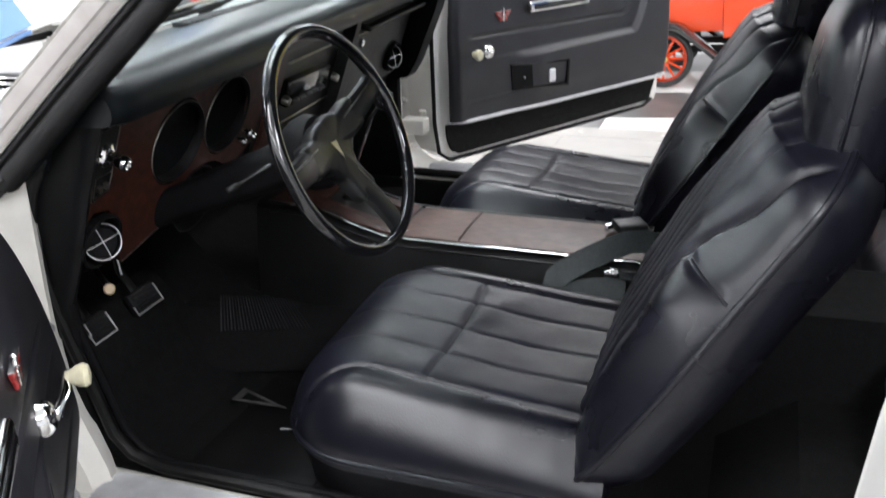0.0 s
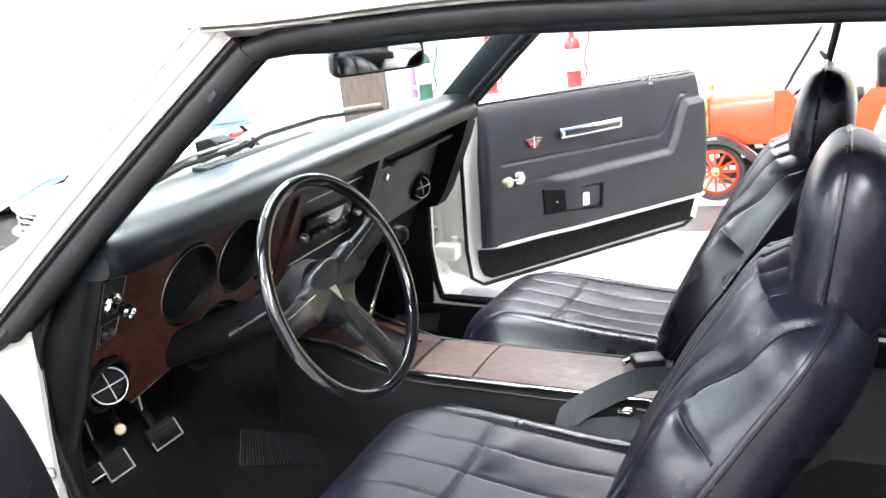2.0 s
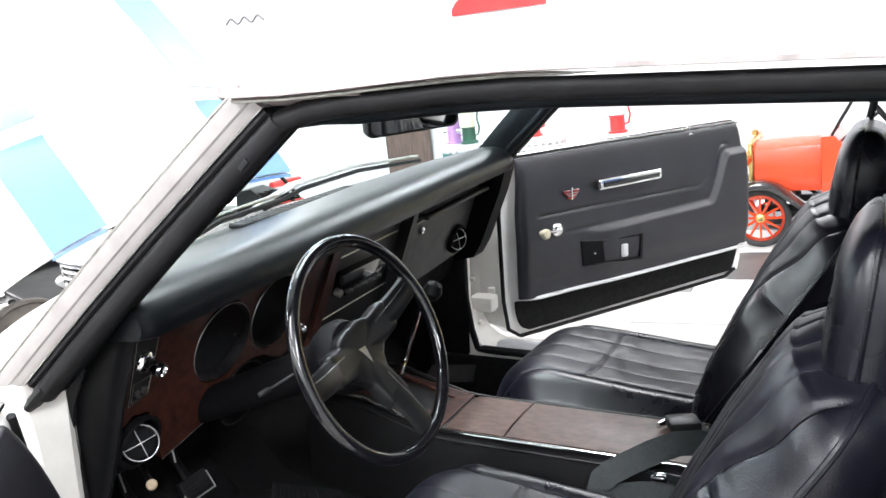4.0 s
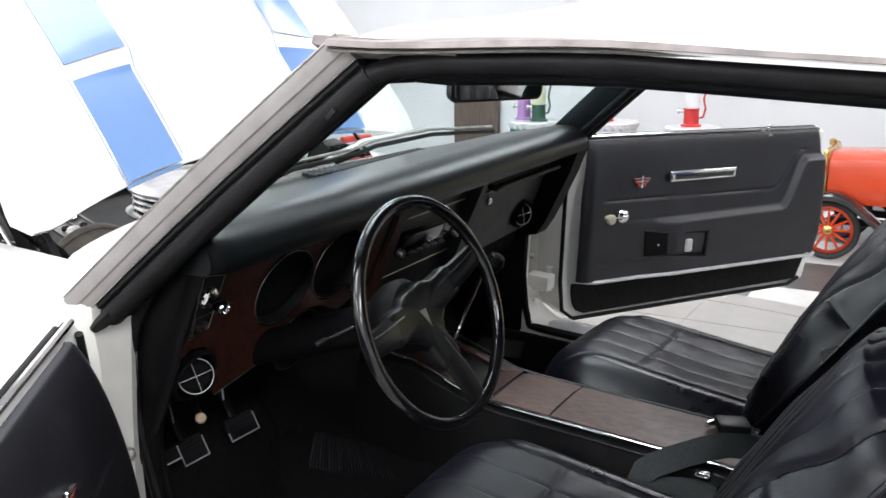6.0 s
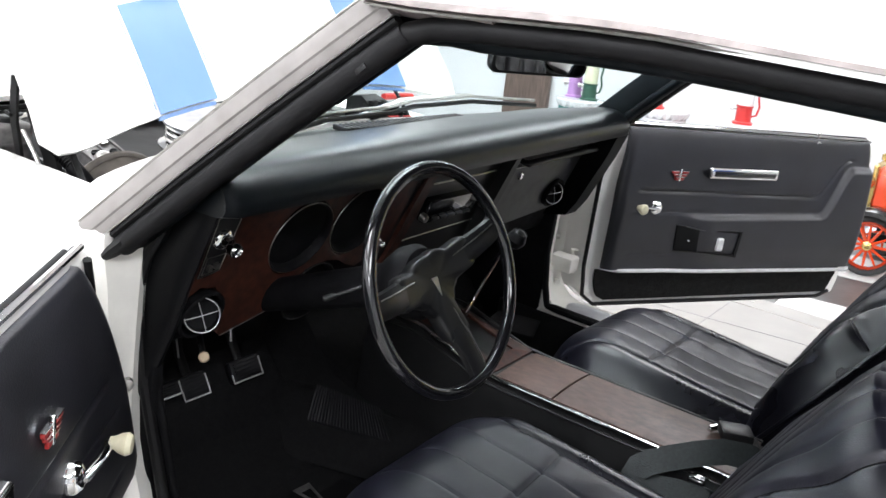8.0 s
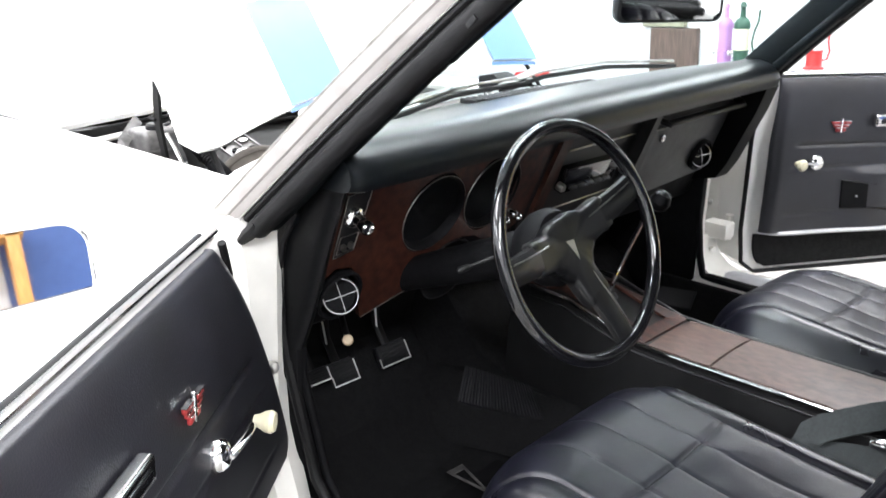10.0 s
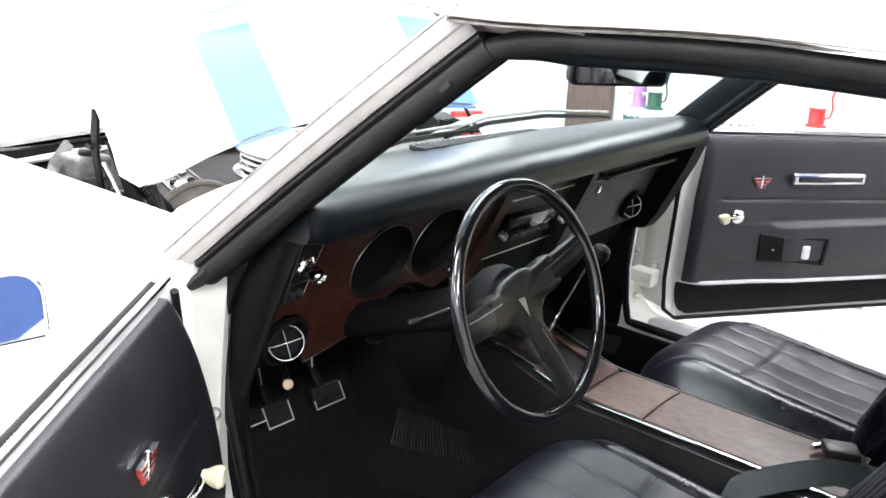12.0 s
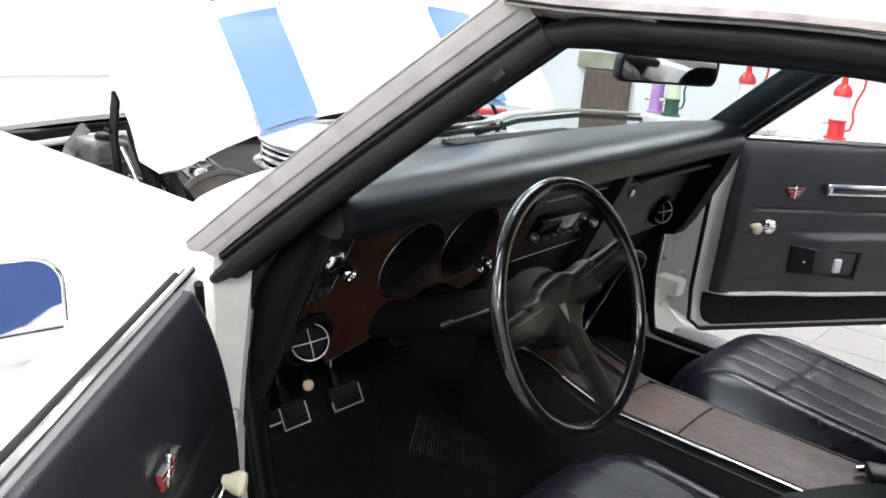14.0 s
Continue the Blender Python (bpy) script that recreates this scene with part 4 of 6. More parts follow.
loft(bm, [arrow, [p - WN * 0.005 for p in arrow]])
part("horn_emblem", bm, STEEL, wheel, "small bright arrowhead emblem", smooth=False)

column = thing("steering_column", tuple(WC - WN * 0.3), "black steering column with turn signal lever", "steering column")
bm = B()
tube(bm, [WC - WN * 0.07, WC - WN * 0.12, WC - WN * 0.36, WC - WN * 0.62], [0.040, 0.036, 0.030, 0.028], 24)
part("column_tube", bm, CUP, column, "black column tube")
bm = B()
tube(bm, [(-0.048, -0.428, 0.734), (-0.072, -0.455, 0.7235), (-0.107, -0.507, 0.701)], [0.0035, 0.0026, 0.0026], 8)
lev = part("turn_signal_lever", bm, PLASTIC, column, "slim black turn signal lever")
bm = B()
lathe(bm, [(0.0028, -0.016), (0.0048, -0.012), (0.0052, 0.002), (0.004, 0.005), (0.001, 0.006)], (-0.112, -0.514, 0.698), (-0.35, -0.52, -0.22), n=12)
part("lever_tip", bm, PLASTIC, lev, "black lever tip")

# ---- pedals ----
def pedal(name, label, c, w, h, arm):
    th = thing(name, arm, label, "pedal")
    m = Matrix.Translation(c) @ Matrix.Rotation(radians(-32), 4, "Y")
    bm = B()
    box(bm, (-0.008, -w / 2, -h / 2), (0.008, w / 2, h / 2), 0.005, 2, m)
    pad = part("pedal_pad", bm, RIBBED, th, "black rubber pedal pad")
    for k in range(5):
        bm = B()
        zz = -h / 2 + h * (k + 1) / 6
        box(bm, (0.007, -w / 2 + 0.008, zz - 0.002), (0.0105, w / 2 - 0.008, zz + 0.002), 0.001, 1, m)
        part("pad_rib", bm, RUBBER, pad)
    bm = B()
    tube(bm, [m @ Vector(p) for p in ((0.007, -w / 2, -h * 0.1), (0.007, -w / 2, -h / 2), (0.007, w / 2, -h / 2), (0.007, w / 2, h * 0.35))], 0.0020, 6)
    part("pedal_trim", bm, PEDALT, th, "bright metal pedal trim")
    bm = B()
    tube(bm, [Vector(c) + Vector((-0.01, 0, 0)), Vector(c) + Vector((-0.05, 0, 0.06)), Vector(arm)], 0.013, 8, flat=0.6)
    arm_ = part("pedal_arm", bm, DARK, th, "dark steel pedal arm")
    # Pale strip laid along the arm as its highlight.
    bm = B()
    tube(bm, [Vector(c) + Vector((-0.030, -0.014, 0.055)), Vector(arm) + Vector((0.012, -0.014, -0.06))], 0.0022, 6)
    part("arm_highlight", bm, PEDALT, arm_, "bright strip for the highlight down the arm")


pedal("brake_pedal", "black rubber brake pedal with bright trim", (-0.50, -0.279, 0.354), 0.080, 0.045, (-0.56, -0.27, 0.55))
pedal("clutch_pedal", "black rubber clutch pedal with bright trim", (-0.515, -0.402, 0.347), 0.064, 0.048, (-0.57, -0.41, 0.55))
pedal("parking_pedal", "small parking brake pedal with bright trim", (-0.49, -0.492, 0.376), 0.060, 0.028, (-0.56, -0.50, 0.55))

# ---- console, lever, belts ----
console = thing("centre_console", (0.1, 0, 0.16), "centre console with worn brown woodgrain top", "console")


def con(x):
    return 0.4625 + 0.05 * sm(-0.02, -0.24, x)


bm = B()
loft(bm, [[(x, -0.090, con(x) - 0.012), (x, -0.105, con(x) - 0.10), (x, -0.115, 0.2), (x, 0.125, 0.2), (x, 0.115, con(x) - 0.10), (x, 0.100, con(x) - 0.012), (x, 0.085, con(x) - 0.002), (x, -0.075, con(x) - 0.002)] for x in (-0.33, -0.24, -0.16, -0.08, 0.0, 0.2, 0.40, 0.47, 0.485)])
part("console_body", bm, PLASTIC, console, "black console body")
for x0, x1 in ((-0.02, 0.103), (0.107, 0.46)):
    bm = B()
    sheet(bm, lambda u, v: (x0 + (x1 - x0) * u, -0.078 + 0.166 * v, con(x0 + (x1 - x0) * u) + 0.003 + 0.004 * math.sin(math.pi * v)), 10, 10, (0, 0, -0.005))
    part("console_lid" if x0 > 0 else "console_plate", bm, CWOOD, console, "worn brown woodgrain panel")
bm = B()
plate(bm, [(-0.30, -0.078), (-0.03, -0.078), (-0.03, 0.088), (-0.30, 0.088)], [[(-0.20, -0.03), (-0.06, -0.03), (-0.06, 0.055), (-0.20, 0.055)]], lambda u, v, w: Vector((u, v, con(u) + 0.004 + w)), 0.006)
part("shifter_surround", bm, WOOD, console, "woodgrain shifter surround", smooth=False)
bm = B()
tube(bm, [(x, -0.087, con(x) + 0.001) for x in (-0.30, -0.2, -0.12, -0.05, 0.0, 0.2, 0.46)], 0.0078, 10, flat=0.45)
part("console_moulding", bm, CHROME, console, "broad bright console moulding")
bm = B()
tube(bm, [(x, -0.0955, con(x) - 0.014) for x in (-0.30, -0.2, -0.12, -0.05, 0.0, 0.2, 0.46)], 0.003, 8)
part("console_moulding", bm, PLASTIC, console, "thin black lower moulding")
bm = B()
tube(bm, [(x, 0.097, con(x) + 0.001) for x in (-0.30, -0.2, -0.12, -0.05, 0.0, 0.2, 0.46)], 0.006, 8, flat=0.5)
part("console_moulding", bm, PLASTIC, console, "black console edge")
lever = thing("gear_lever", (-0.172, 0.02, 0.49), "slim chrome gear lever with a round knob", "gear lever")
bm = B()
tube(bm, [(-0.172, 0.02, 0.480), (-0.168, 0.02, 0.52), (-0.140, 0.02, 0.60), (-0.109, 0.02, 0.676), (-0.092, 0.02, 0.70)], [0.0065, 0.006, 0.005, 0.0045, 0.0045], 10)
part("lever_rod", bm, CHROME, lever, "chrome lever rod")
bm = B()
lathe(bm, [(0.008, -0.020), (0.016, -0.014), (0.0205, 0.0), (0.016, 0.014), (0.008, 0.020), (0.001, 0.021)], (-0.080, 0.02, 0.714), (0.4, 0, 0.9), n=24)
part("lever_knob", bm, CHEEK, lever, "round black knob")
bm = B()
torus(bm, (-0.0735, 0.02, 0.729), (0.4, 0, 0.9), 0.014, 0.0014, n=24, k=8)
part("knob_ring", bm, CHEEK, lever, "black ring on the knob")
bm = B()
lathe(bm, [(0.03, 0), (0.024, 0.012), (0.010, 0.03)], (-0.172, 0.02, 0.475), (0, 0, 1), n=20)
part("lever_boot", bm, RUBBER, lever, "black rubber boot")


def strap(bm, pts, wide, thick=0.0016, ref=(0.2, 0.1, 1)):
    pts = [Vector(p) for p in pts]
    rings = []
    for k, p in enumerate(pts):
        a, b_ = pts[max(k - 1, 0)], pts[min(k + 1, len(pts) - 1)]
        d = (b_ - a).normalized()
        side = d.cross(Vector(ref)).normalized() * wide / 2
        up = side.cross(d).normalized() * thick
        rings.append([p - side - up, p + side - up, p + side + up, p - side + up])
    return loft(bm, rings)


belt = thing("seat_belt", (0.42, -0.08, 0.44), "black webbing seat belt looped over the console edge", "seat belt")
bm = B()
strap(bm, [(0.500, -0.02, 0.470), (0.465, -0.035, 0.488), (0.430, -0.060, 0.492), (0.395, -0.085, 0.482), (0.358, -0.108, 0.466), (0.328, -0.124, 0.450), (0.312, -0.133, 0.436), (0.309, -0.137, 0.424), (0.318, -0.139, 0.416), (0.340, -0.139, 0.414), (0.385, -0.137, 0.424), (0.440, -0.132, 0.430)], 0.046, ref=(0.15, -0.70, 0.75))
part("webbing", bm, STRAP, belt, "black belt webbing")
belt2 = thing("seat_belt", (0.47, 0.08, 0.40), "short black belt stalk with a bright buckle tongue", "seat belt")
bm = B()
strap(bm, [(0.53, 0.10, 0.36), (0.49, 0.085, 0.43), (0.455, 0.068, 0.470), (0.43, 0.056, 0.478)], 0.044)
part("webbing", bm, STRAP, belt2, "black belt webbing")
bm = B()
box(bm, (-0.030, -0.026, -0.010), (0.030, 0.026, 0.010), 0.006, m=Matrix.Translation((0.418, 0.050, 0.482)) @ Matrix.Rotation(radians(28), 4, "Z"))
part("buckle", bm, PLASTIC, belt2, "black buckle")
bm = B()
box(bm, (-0.004, -0.022, -0.008), (0.004, 0.022, 0.003), 0.002, m=Matrix.Translation((0.383, 0.050, 0.482)) @ Matrix.Rotation(radians(-20), 4, "Z"))
part("buckle_tongue", bm, CHROME, belt2, "bright buckle tongue")
belt3 = thing("seat_belt", (0.47, -0.1, 0.40), "driver's belt end with a small bright clasp", "seat belt")
bm = B()
strap(bm, [(0.52, -0.085, 0.37), (0.485, -0.095, 0.42), (0.452, -0.105, 0.443), (0.424, -0.112, 0.450)], 0.040)
part("webbing", bm, STRAP, belt3, "black belt webbing")
bm = B()
box(bm, (0.398, -0.128, 0.446), (0.424, -0.098, 0.457), 0.003)
part("buckle", bm, CHROME, belt3, "small bright clasp")
# ---- seats ----
def spread(t):
    """Steps from -1 to 1, closer together towards both ends."""
    return math.sin(math.pi / 2 * (2 * t - 1))


def upholstered(place, rows, half, height, walls, insert, nv=220):
    """A stuffed cover: a skin height(a, b) over a plan of half-width half(b), walls of (height, scale) below its rim. Returns bmesh and rim."""
    bm = B()
    grid = []
    for b in rows:
        w = half(b)
        grid.append([bm.verts.new(place(w * spread(j / nv), b, height(w * spread(j / nv), b))) for j in range(nv + 1)])
    for i in range(len(rows) - 1):
        for j in range(nv):
            f = bm.faces.new((grid[i][j], grid[i + 1][j], grid[i + 1][j + 1], grid[i][j + 1]))
            b = (rows[i] + rows[i + 1]) / 2
            f.material_index = 0 if abs(half(b) * spread((j + 0.5) / nv)) < insert(b) else 1
    nu = len(rows) - 1
    rim = [(i, 0) for i in range(nu)] + [(nu, j) for j in range(nv)] + [(i, nv) for i in range(nu, 0, -1)] + [(0, j) for j in range(nv, 0, -1)]
    flat = [(half(rows[i]) * spread(j / nv), rows[i]) for i, j in rim]
    mid = (rows[0] + rows[-1]) / 2
    top = [grid[i][j] for i, j in rim]
    for h, k in walls:
        low = [bm.verts.new(place(a * k, mid + (b - mid) * k, h)) for a, b in flat]
        for q in range(len(rim)):
            q2 = (q + 1) % len(rim)
            bm.faces.new((top[q], top[q2], low[q2], low[q])).material_index = 1 if k > 0.96 else 2
        top = low
    bm.faces.new(top[::-1]).material_index = 2
    return bm, flat[::3]


CUSH_W, CUSH_R, NOSE = 0.2600, 0.150, -0.022


def cushion_half(x):
    q = x - NOSE
    return CUSH_W if q >= CUSH_R else CUSH_W - CUSH_R + math.sqrt(max(0.0, CUSH_R ** 2 - (CUSH_R - q) ** 2))


def cushion_seam(x):
    return 0.164 + 0.050 * sm(0.13, -0.02, x)


def cushion_height(a, x):
    q, w = x - NOSE, abs(a)
    px, py = max(0.0, CUSH_R - q), max(0.0, w - (CUSH_W - CUSH_R))
    e = CUSH_R - math.hypot(px, py) if px or py else min(q, CUSH_W - w)
    e = max(e, 0.0)
    top = 0.478 - 0.095 * x
    z = 0.360 + (top - 0.360) * (1 - (1 - min(e / 0.125, 1.0)) ** 2.2) ** 0.62
    s = cushion_seam(x)
    out = w - s
    if out > 0:
        z += 0.009 * math.exp(-((out - 0.032) / 0.026) ** 2) * sm(0.0, 0.05, e)
    else:
        step = 2 * s / 4
        d = step / 2 - abs((a + s) % step - step / 2)
        z -= 0.0013 * math.exp(-(d / 0.0036) ** 2)
        z += 0.0008 * math.sin(math.pi * d / step) ** 0.7
        cut = x - 0.205 - 0.012 * math.cos(7 * a)
        z -= 0.0030 * math.exp(-(cut / 0.0046) ** 2)
        z -= 0.0012 * math.exp(-((cut - 0.03) / 0.02) ** 2) * math.cos(40 * a)
    z -= 0.0052 * math.exp(-(out / 0.0044) ** 2) * sm(0.0, 0.03, e)
    z -= 0.010 * math.exp(-((x - 0.33) / 0.11) ** 2 - (a / 0.13) ** 2)
    return z + 0.0010 * noise.noise(Vector((a * 22, x * 22, 1.3)))


BACK_TOP = 0.520


def back_half(b):
    w = 0.262 - 0.036 * sm(0.14, 0.44, b)
    if b > 0.40:
        w *= max(0.0, 1 - ((b - 0.40) / 0.130) ** 3) ** 0.5
    if b < 0.03:
        w *= 1 - 0.10 * ((0.03 - b) / 0.06) ** 2
    return w


CREST = ((-0.03, 0.018), (0.0, 0.034), (0.13, 0.060), (0.33, 0.080), (0.43, 0.086), (0.47, 0.082), (0.50, 0.062), (0.53, 0.030))


def back_crest(b):
    for (b0, h0), (b1, h1) in zip(CREST, CREST[1:]):
        if b <= b1:
            return h0 + (h1 - h0) * sm(b0 - 0.02, b1 + 0.02, b)
    return CREST[-1][1]


def back_seam(b):
    return 0.156 - 0.010 * sm(0.05, 0.28, b) + 0.030 * sm(0.30, 0.42, b)


def back_height(a, b):
    w, half = abs(a), back_half(b)
    e = max(0.0, half - w)
    z = back_crest(b) * (1 - (1 - min(e / (0.135 + 0.075 * sm(0.24, 0.40, b)), 1.0)) ** 2.0) ** (0.66 + 0.14 * sm(0.24, 0.40, b))
    lower = 1 - sm(0.23, 0.33, b)
    z += 0.012 * math.exp(-((e - 0.056) / 0.034) ** 2) * lower * sm(-0.02, 0.10, b)
    z -= 0.0035 * math.exp(-((b - 0.300 - 0.10 * (0.05 - e)) / 0.008) ** 2) * sm(0.092, 0.075, e) * sm(0.0, 0.02, e)
    s = back_seam(b)
    if w < s:
        step = 2 * s / 6
        d = step / 2 - abs((a + s) % step - step / 2)
        z -= 0.0030 * math.exp(-(d / 0.0046) ** 2)
        z += 0.0034 * math.sin(math.pi * d / step) ** 0.7
    z -= 0.0046 * math.exp(-((w - s) / 0.0046) ** 2) * sm(0.0, 0.03, e)
    return max(0.0, z + 0.0012 * noise.noise(Vector((a * 18, b * 18, 4.1))) * sm(0.0, 0.02, e))


def bucket_seat(label, yc, dx, dz, inboard):
    seat = thing("bucket_seat", (0.25 + dx, yc, 0.16), label, "car seat", "front bucket seats")

    def cplace(a, x, z):
        return Vector((x + dx, yc + a, z + dz + 0.030 * inboard * a))

    rows = [NOSE + 0.512 * (k / 110) ** 1.5 for k in range(111)]
    bm, rim = upholstered(cplace, rows, cushion_half, cushion_height, ((0.352, 1.004), (0.340, 0.990), (0.300, 0.945), (0.245, 0.915)), cushion_seam)
    cushion = part("seat_cushion", bm, PERF, seat, "pleated black vinyl seat cushion", flat=60)
    cushion.data.materials.append(VINYL)
    cushion.data.materials.append(CUP)
    for k in range(5):
        bm = B()
        line = [(cushion_seam(x) * (k / 2 - 1), x) for x in (NOSE + 0.012 + 0.50 * q / 70 for q in range(71))]
        tube(bm, [cplace(a, x, cushion_height(a, x) + 0.0002) for a, x in line], 0.0019 if k in (0, 4) else 0.0006, 5)
        part("piping" if k in (0, 4) else "seam", bm, VINYL if k in (0, 4) else PERF, cushion)
    bm = B()
    line = [(a, 0.205 + 0.012 * math.cos(7 * a)) for a in (0.164 * (q / 20 - 1) for q in range(41))]
    tube(bm, [cplace(a, x, cushion_height(a, x) + 0.0002) for a, x in line], 0.0008, 5)
    part("seam", bm, CUP, cushion)
    bm = B()
    tube(bm, [cplace(a * 1.006, x, 0.357) for a, x in rim], 0.0050, 8, loop=True)
    part("piping", bm, VINYL, cushion, "black vinyl piping")
    bm = B()
    box(bm, (0.03 + dx, yc - 0.235, 0.205), (0.47 + dx, yc + 0.235, 0.262 + dz), 0.02, 3)
    part("seat_base", bm, CUP, seat, "black seat base")
    for s in (-1, 1):
        bm = B()
        box(bm, (0.05 + dx, yc + s * 0.20 - 0.015, 0.16), (0.50 + dx, yc + s * 0.20 + 0.015, 0.206), 0.004)
        part("seat_track", bm, DARK, seat, "dark steel seat track")
        bm = B()
        tube(bm, [(0.16 + dx, yc + s * 0.222, 0.206), (0.165 + dx, yc + s * 0.226, 0.235)], 0.006, 8)
        part("track_bolt", bm, STEEL, seat, "bright track bolt")
    lean = math.radians(33)
    e, nn = Vector((math.sin(lean), 0, math.cos(lean))), Vector((-math.cos(lean), 0, math.sin(lean)))
    base = Vector((0.463 + dx, yc, 0.400 + dz))

    def bplace(a, b, h):
        return base + e * b + Vector((0, a, 0)) + nn * h

    rows = [-0.03 + (BACK_TOP + 0.03) * (1 - (1 - k / 130) ** 1.35) for k in range(131)]
    bm, rim = upholstered(bplace, rows, back_half, back_height, ((-0.012, 0.998), (-0.030, 0.972), (-0.055, 0.925), (-0.075, 0.860), (-0.090, 0.66), (-0.096, 0.30)), back_seam)
    back = part("backrest", bm, PERF, seat, "pleated black vinyl backrest", flat=60)
    back.data.materials.append(VINYL)
    back.data.materials.append(VINYL)
    for k in range(7):
        bm = B()
        line = [(back_seam(b) * (k / 3 - 1), b) for b in (-0.01 + (BACK_TOP - 0.012) * q / 70 for q in range(71))]
        line = [(a, b) for a, b in line if back_half(b) - abs(a) > 0.012]
        tube(bm, [bplace(a, b, back_height(a, b) + 0.0003) for a, b in line], 0.0007, 5)
        part("seam", bm, CUP if k in (0, 6) else PERF, back)
    bm = B()
    tube(bm, [bplace(a * 1.004, b, -0.002) for a, b in rim], 0.0048, 8, loop=True)
    part("piping", bm, VINYL, back, "black vinyl piping")
    for s in (-1, 1):
        bm = B()
        tube(bm, [bplace(s * (back_half(0.3) - q), 0.300 + 0.10 * (0.05 - q), back_height(back_half(0.3) - q, 0.300 + 0.10 * (0.05 - q)) + 0.0015) for q in (0.004, 0.02, 0.04, 0.06, 0.075)], 0.0022, 6)
        part("wing_seam", bm, VINYL, back)
    # head restraint
    hc = Vector((0.744 + dx, yc, 0.886 + dz))
    DEPTH = ((-1.0, 0.86), (-0.985, 0.93), (-0.94, 0.965), (-0.8, 0.985), (-0.5, 1.0), (-0.2, 1.0), (0.1, 0.97), (0.3, 0.945), (0.5, 0.89), (0.66, 0.80), (0.79, 0.69), (0.89, 0.545), (0.95, 0.40), (0.985, 0.22), (1.0, 0.03))
    bm = B()
    rings = []
    for s, k in DEPTH:
        wide = 0.146 * (0.97 + 0.03 * k if s < 0 else 0.55 + 0.45 * k if k > 0.3 else 0.685 * (k / 0.3) ** 0.5)
        ring = []
        for j in range(56):
            t = 2 * math.pi * j / 56
            c_, s_ = math.copysign(abs(math.cos(t)) ** 0.42, math.cos(t)), math.copysign(abs(math.sin(t)) ** 0.80, math.sin(t))
            dep = (0.045 if s_ < 0 else 0.074) * k * (1 - 0.10 * abs(c_) ** 3)
            p = hc + Vector((-0.012 + dep * s_ + 0.012 * s, wide * c_, 0.108 * s))
            p += Vector((0.0022, 0.0022, 0.0015)) * noise.noise(p * 16)
            ring.append(p)
        rings.append(ring)
    loft(bm, rings)
    head = part("head_restraint", bm, HEADV, seat, "black vinyl head restraint", flat=80)
    bm = B()
    right = [hc + Vector((-0.012 + 0.012 * s, 0.146 * (0.97 + 0.03 * k if s < 0 else 0.55 + 0.45 * k if k > 0.3 else 0.685 * (k / 0.3) ** 0.5), 0.108 * s)) for s, k in DEPTH]
    left = [Vector((p.x, 2 * yc - p.y, p.z)) for p in right]
    tube(bm, right + left[::-1], 0.0034, 6, loop=True)
    part("head_piping", bm, VINYL, head, "black piping seam")
    for s in (-1, 1):
        bm = B()
        tube(bm, [bplace(s * 0.07, 0.43, 0.0), hc + Vector((0, s * 0.07, -0.07))], 0.007, 8)
        part("head_restraint_post", bm, CHROME, head, "chrome post")
    for s in (-1, 1):
        bm = B()
        lathe(bm, [(0.016, 0), (0.016, 0.006), (0.009, 0.010), (0.001, 0.011)], (0.50 + dx, yc + s * 0.262, 0.355 + dz), (0, s, 0), n=16)
        part("hinge_cap", bm, CHROME, seat, "chrome hinge cap")
    return seat


bucket_seat("black vinyl driver's bucket seat with pleated insert", -0.398, 0.0, 0.0, 1)
bucket_seat("black vinyl passenger bucket seat with pleated insert", 0.420, -0.045, 0.008, -1)

rear = thing("rear_bench", (1.15, 0, 0.30), "black vinyl rear bench seat with tucked panels", "car seat")
for yc in (-0.32, 0.32):
    bm, _ = upholstered(lambda a, x, z: Vector((0.90 + x, yc + a * 1.15, z - 0.035)), [NOSE + 0.528 * (k / 60) ** 1.5 for k in range(61)], cushion_half, cushion_height, ((0.33, 1.0), (0.26, 0.98)), cushion_seam, 110)
    bench = part("seat_cushion", bm, PERF, rear, "tucked black vinyl cushion", flat=60)
    bench.data.materials.append(VINYL)
    bench.data.materials.append(CUP)
    bm, _ = upholstered(lambda a, b, h: Vector((1.40 + 0.35 * b - 0.93 * h, yc + a * 1.15, 0.42 + 0.93 * b + 0.35 * h)), [-0.03 + (BACK_TOP + 0.03) * (1 - (1 - k / 60) ** 1.35) for k in range(61)], back_half, back_height, ((-0.03, 1.0), (-0.06, 0.95)), back_seam, 110)
    bench = part("backrest", bm, PERF, rear, "tucked black vinyl backrest", flat=60)
    bench.data.materials.append(VINYL)
    bench.data.materials.append(VINYL)

# ---- doors ----
def arm_line(s):
    return 0.613 + 0.012 * s + 0.15 * sm(0.80, 0.91, s)


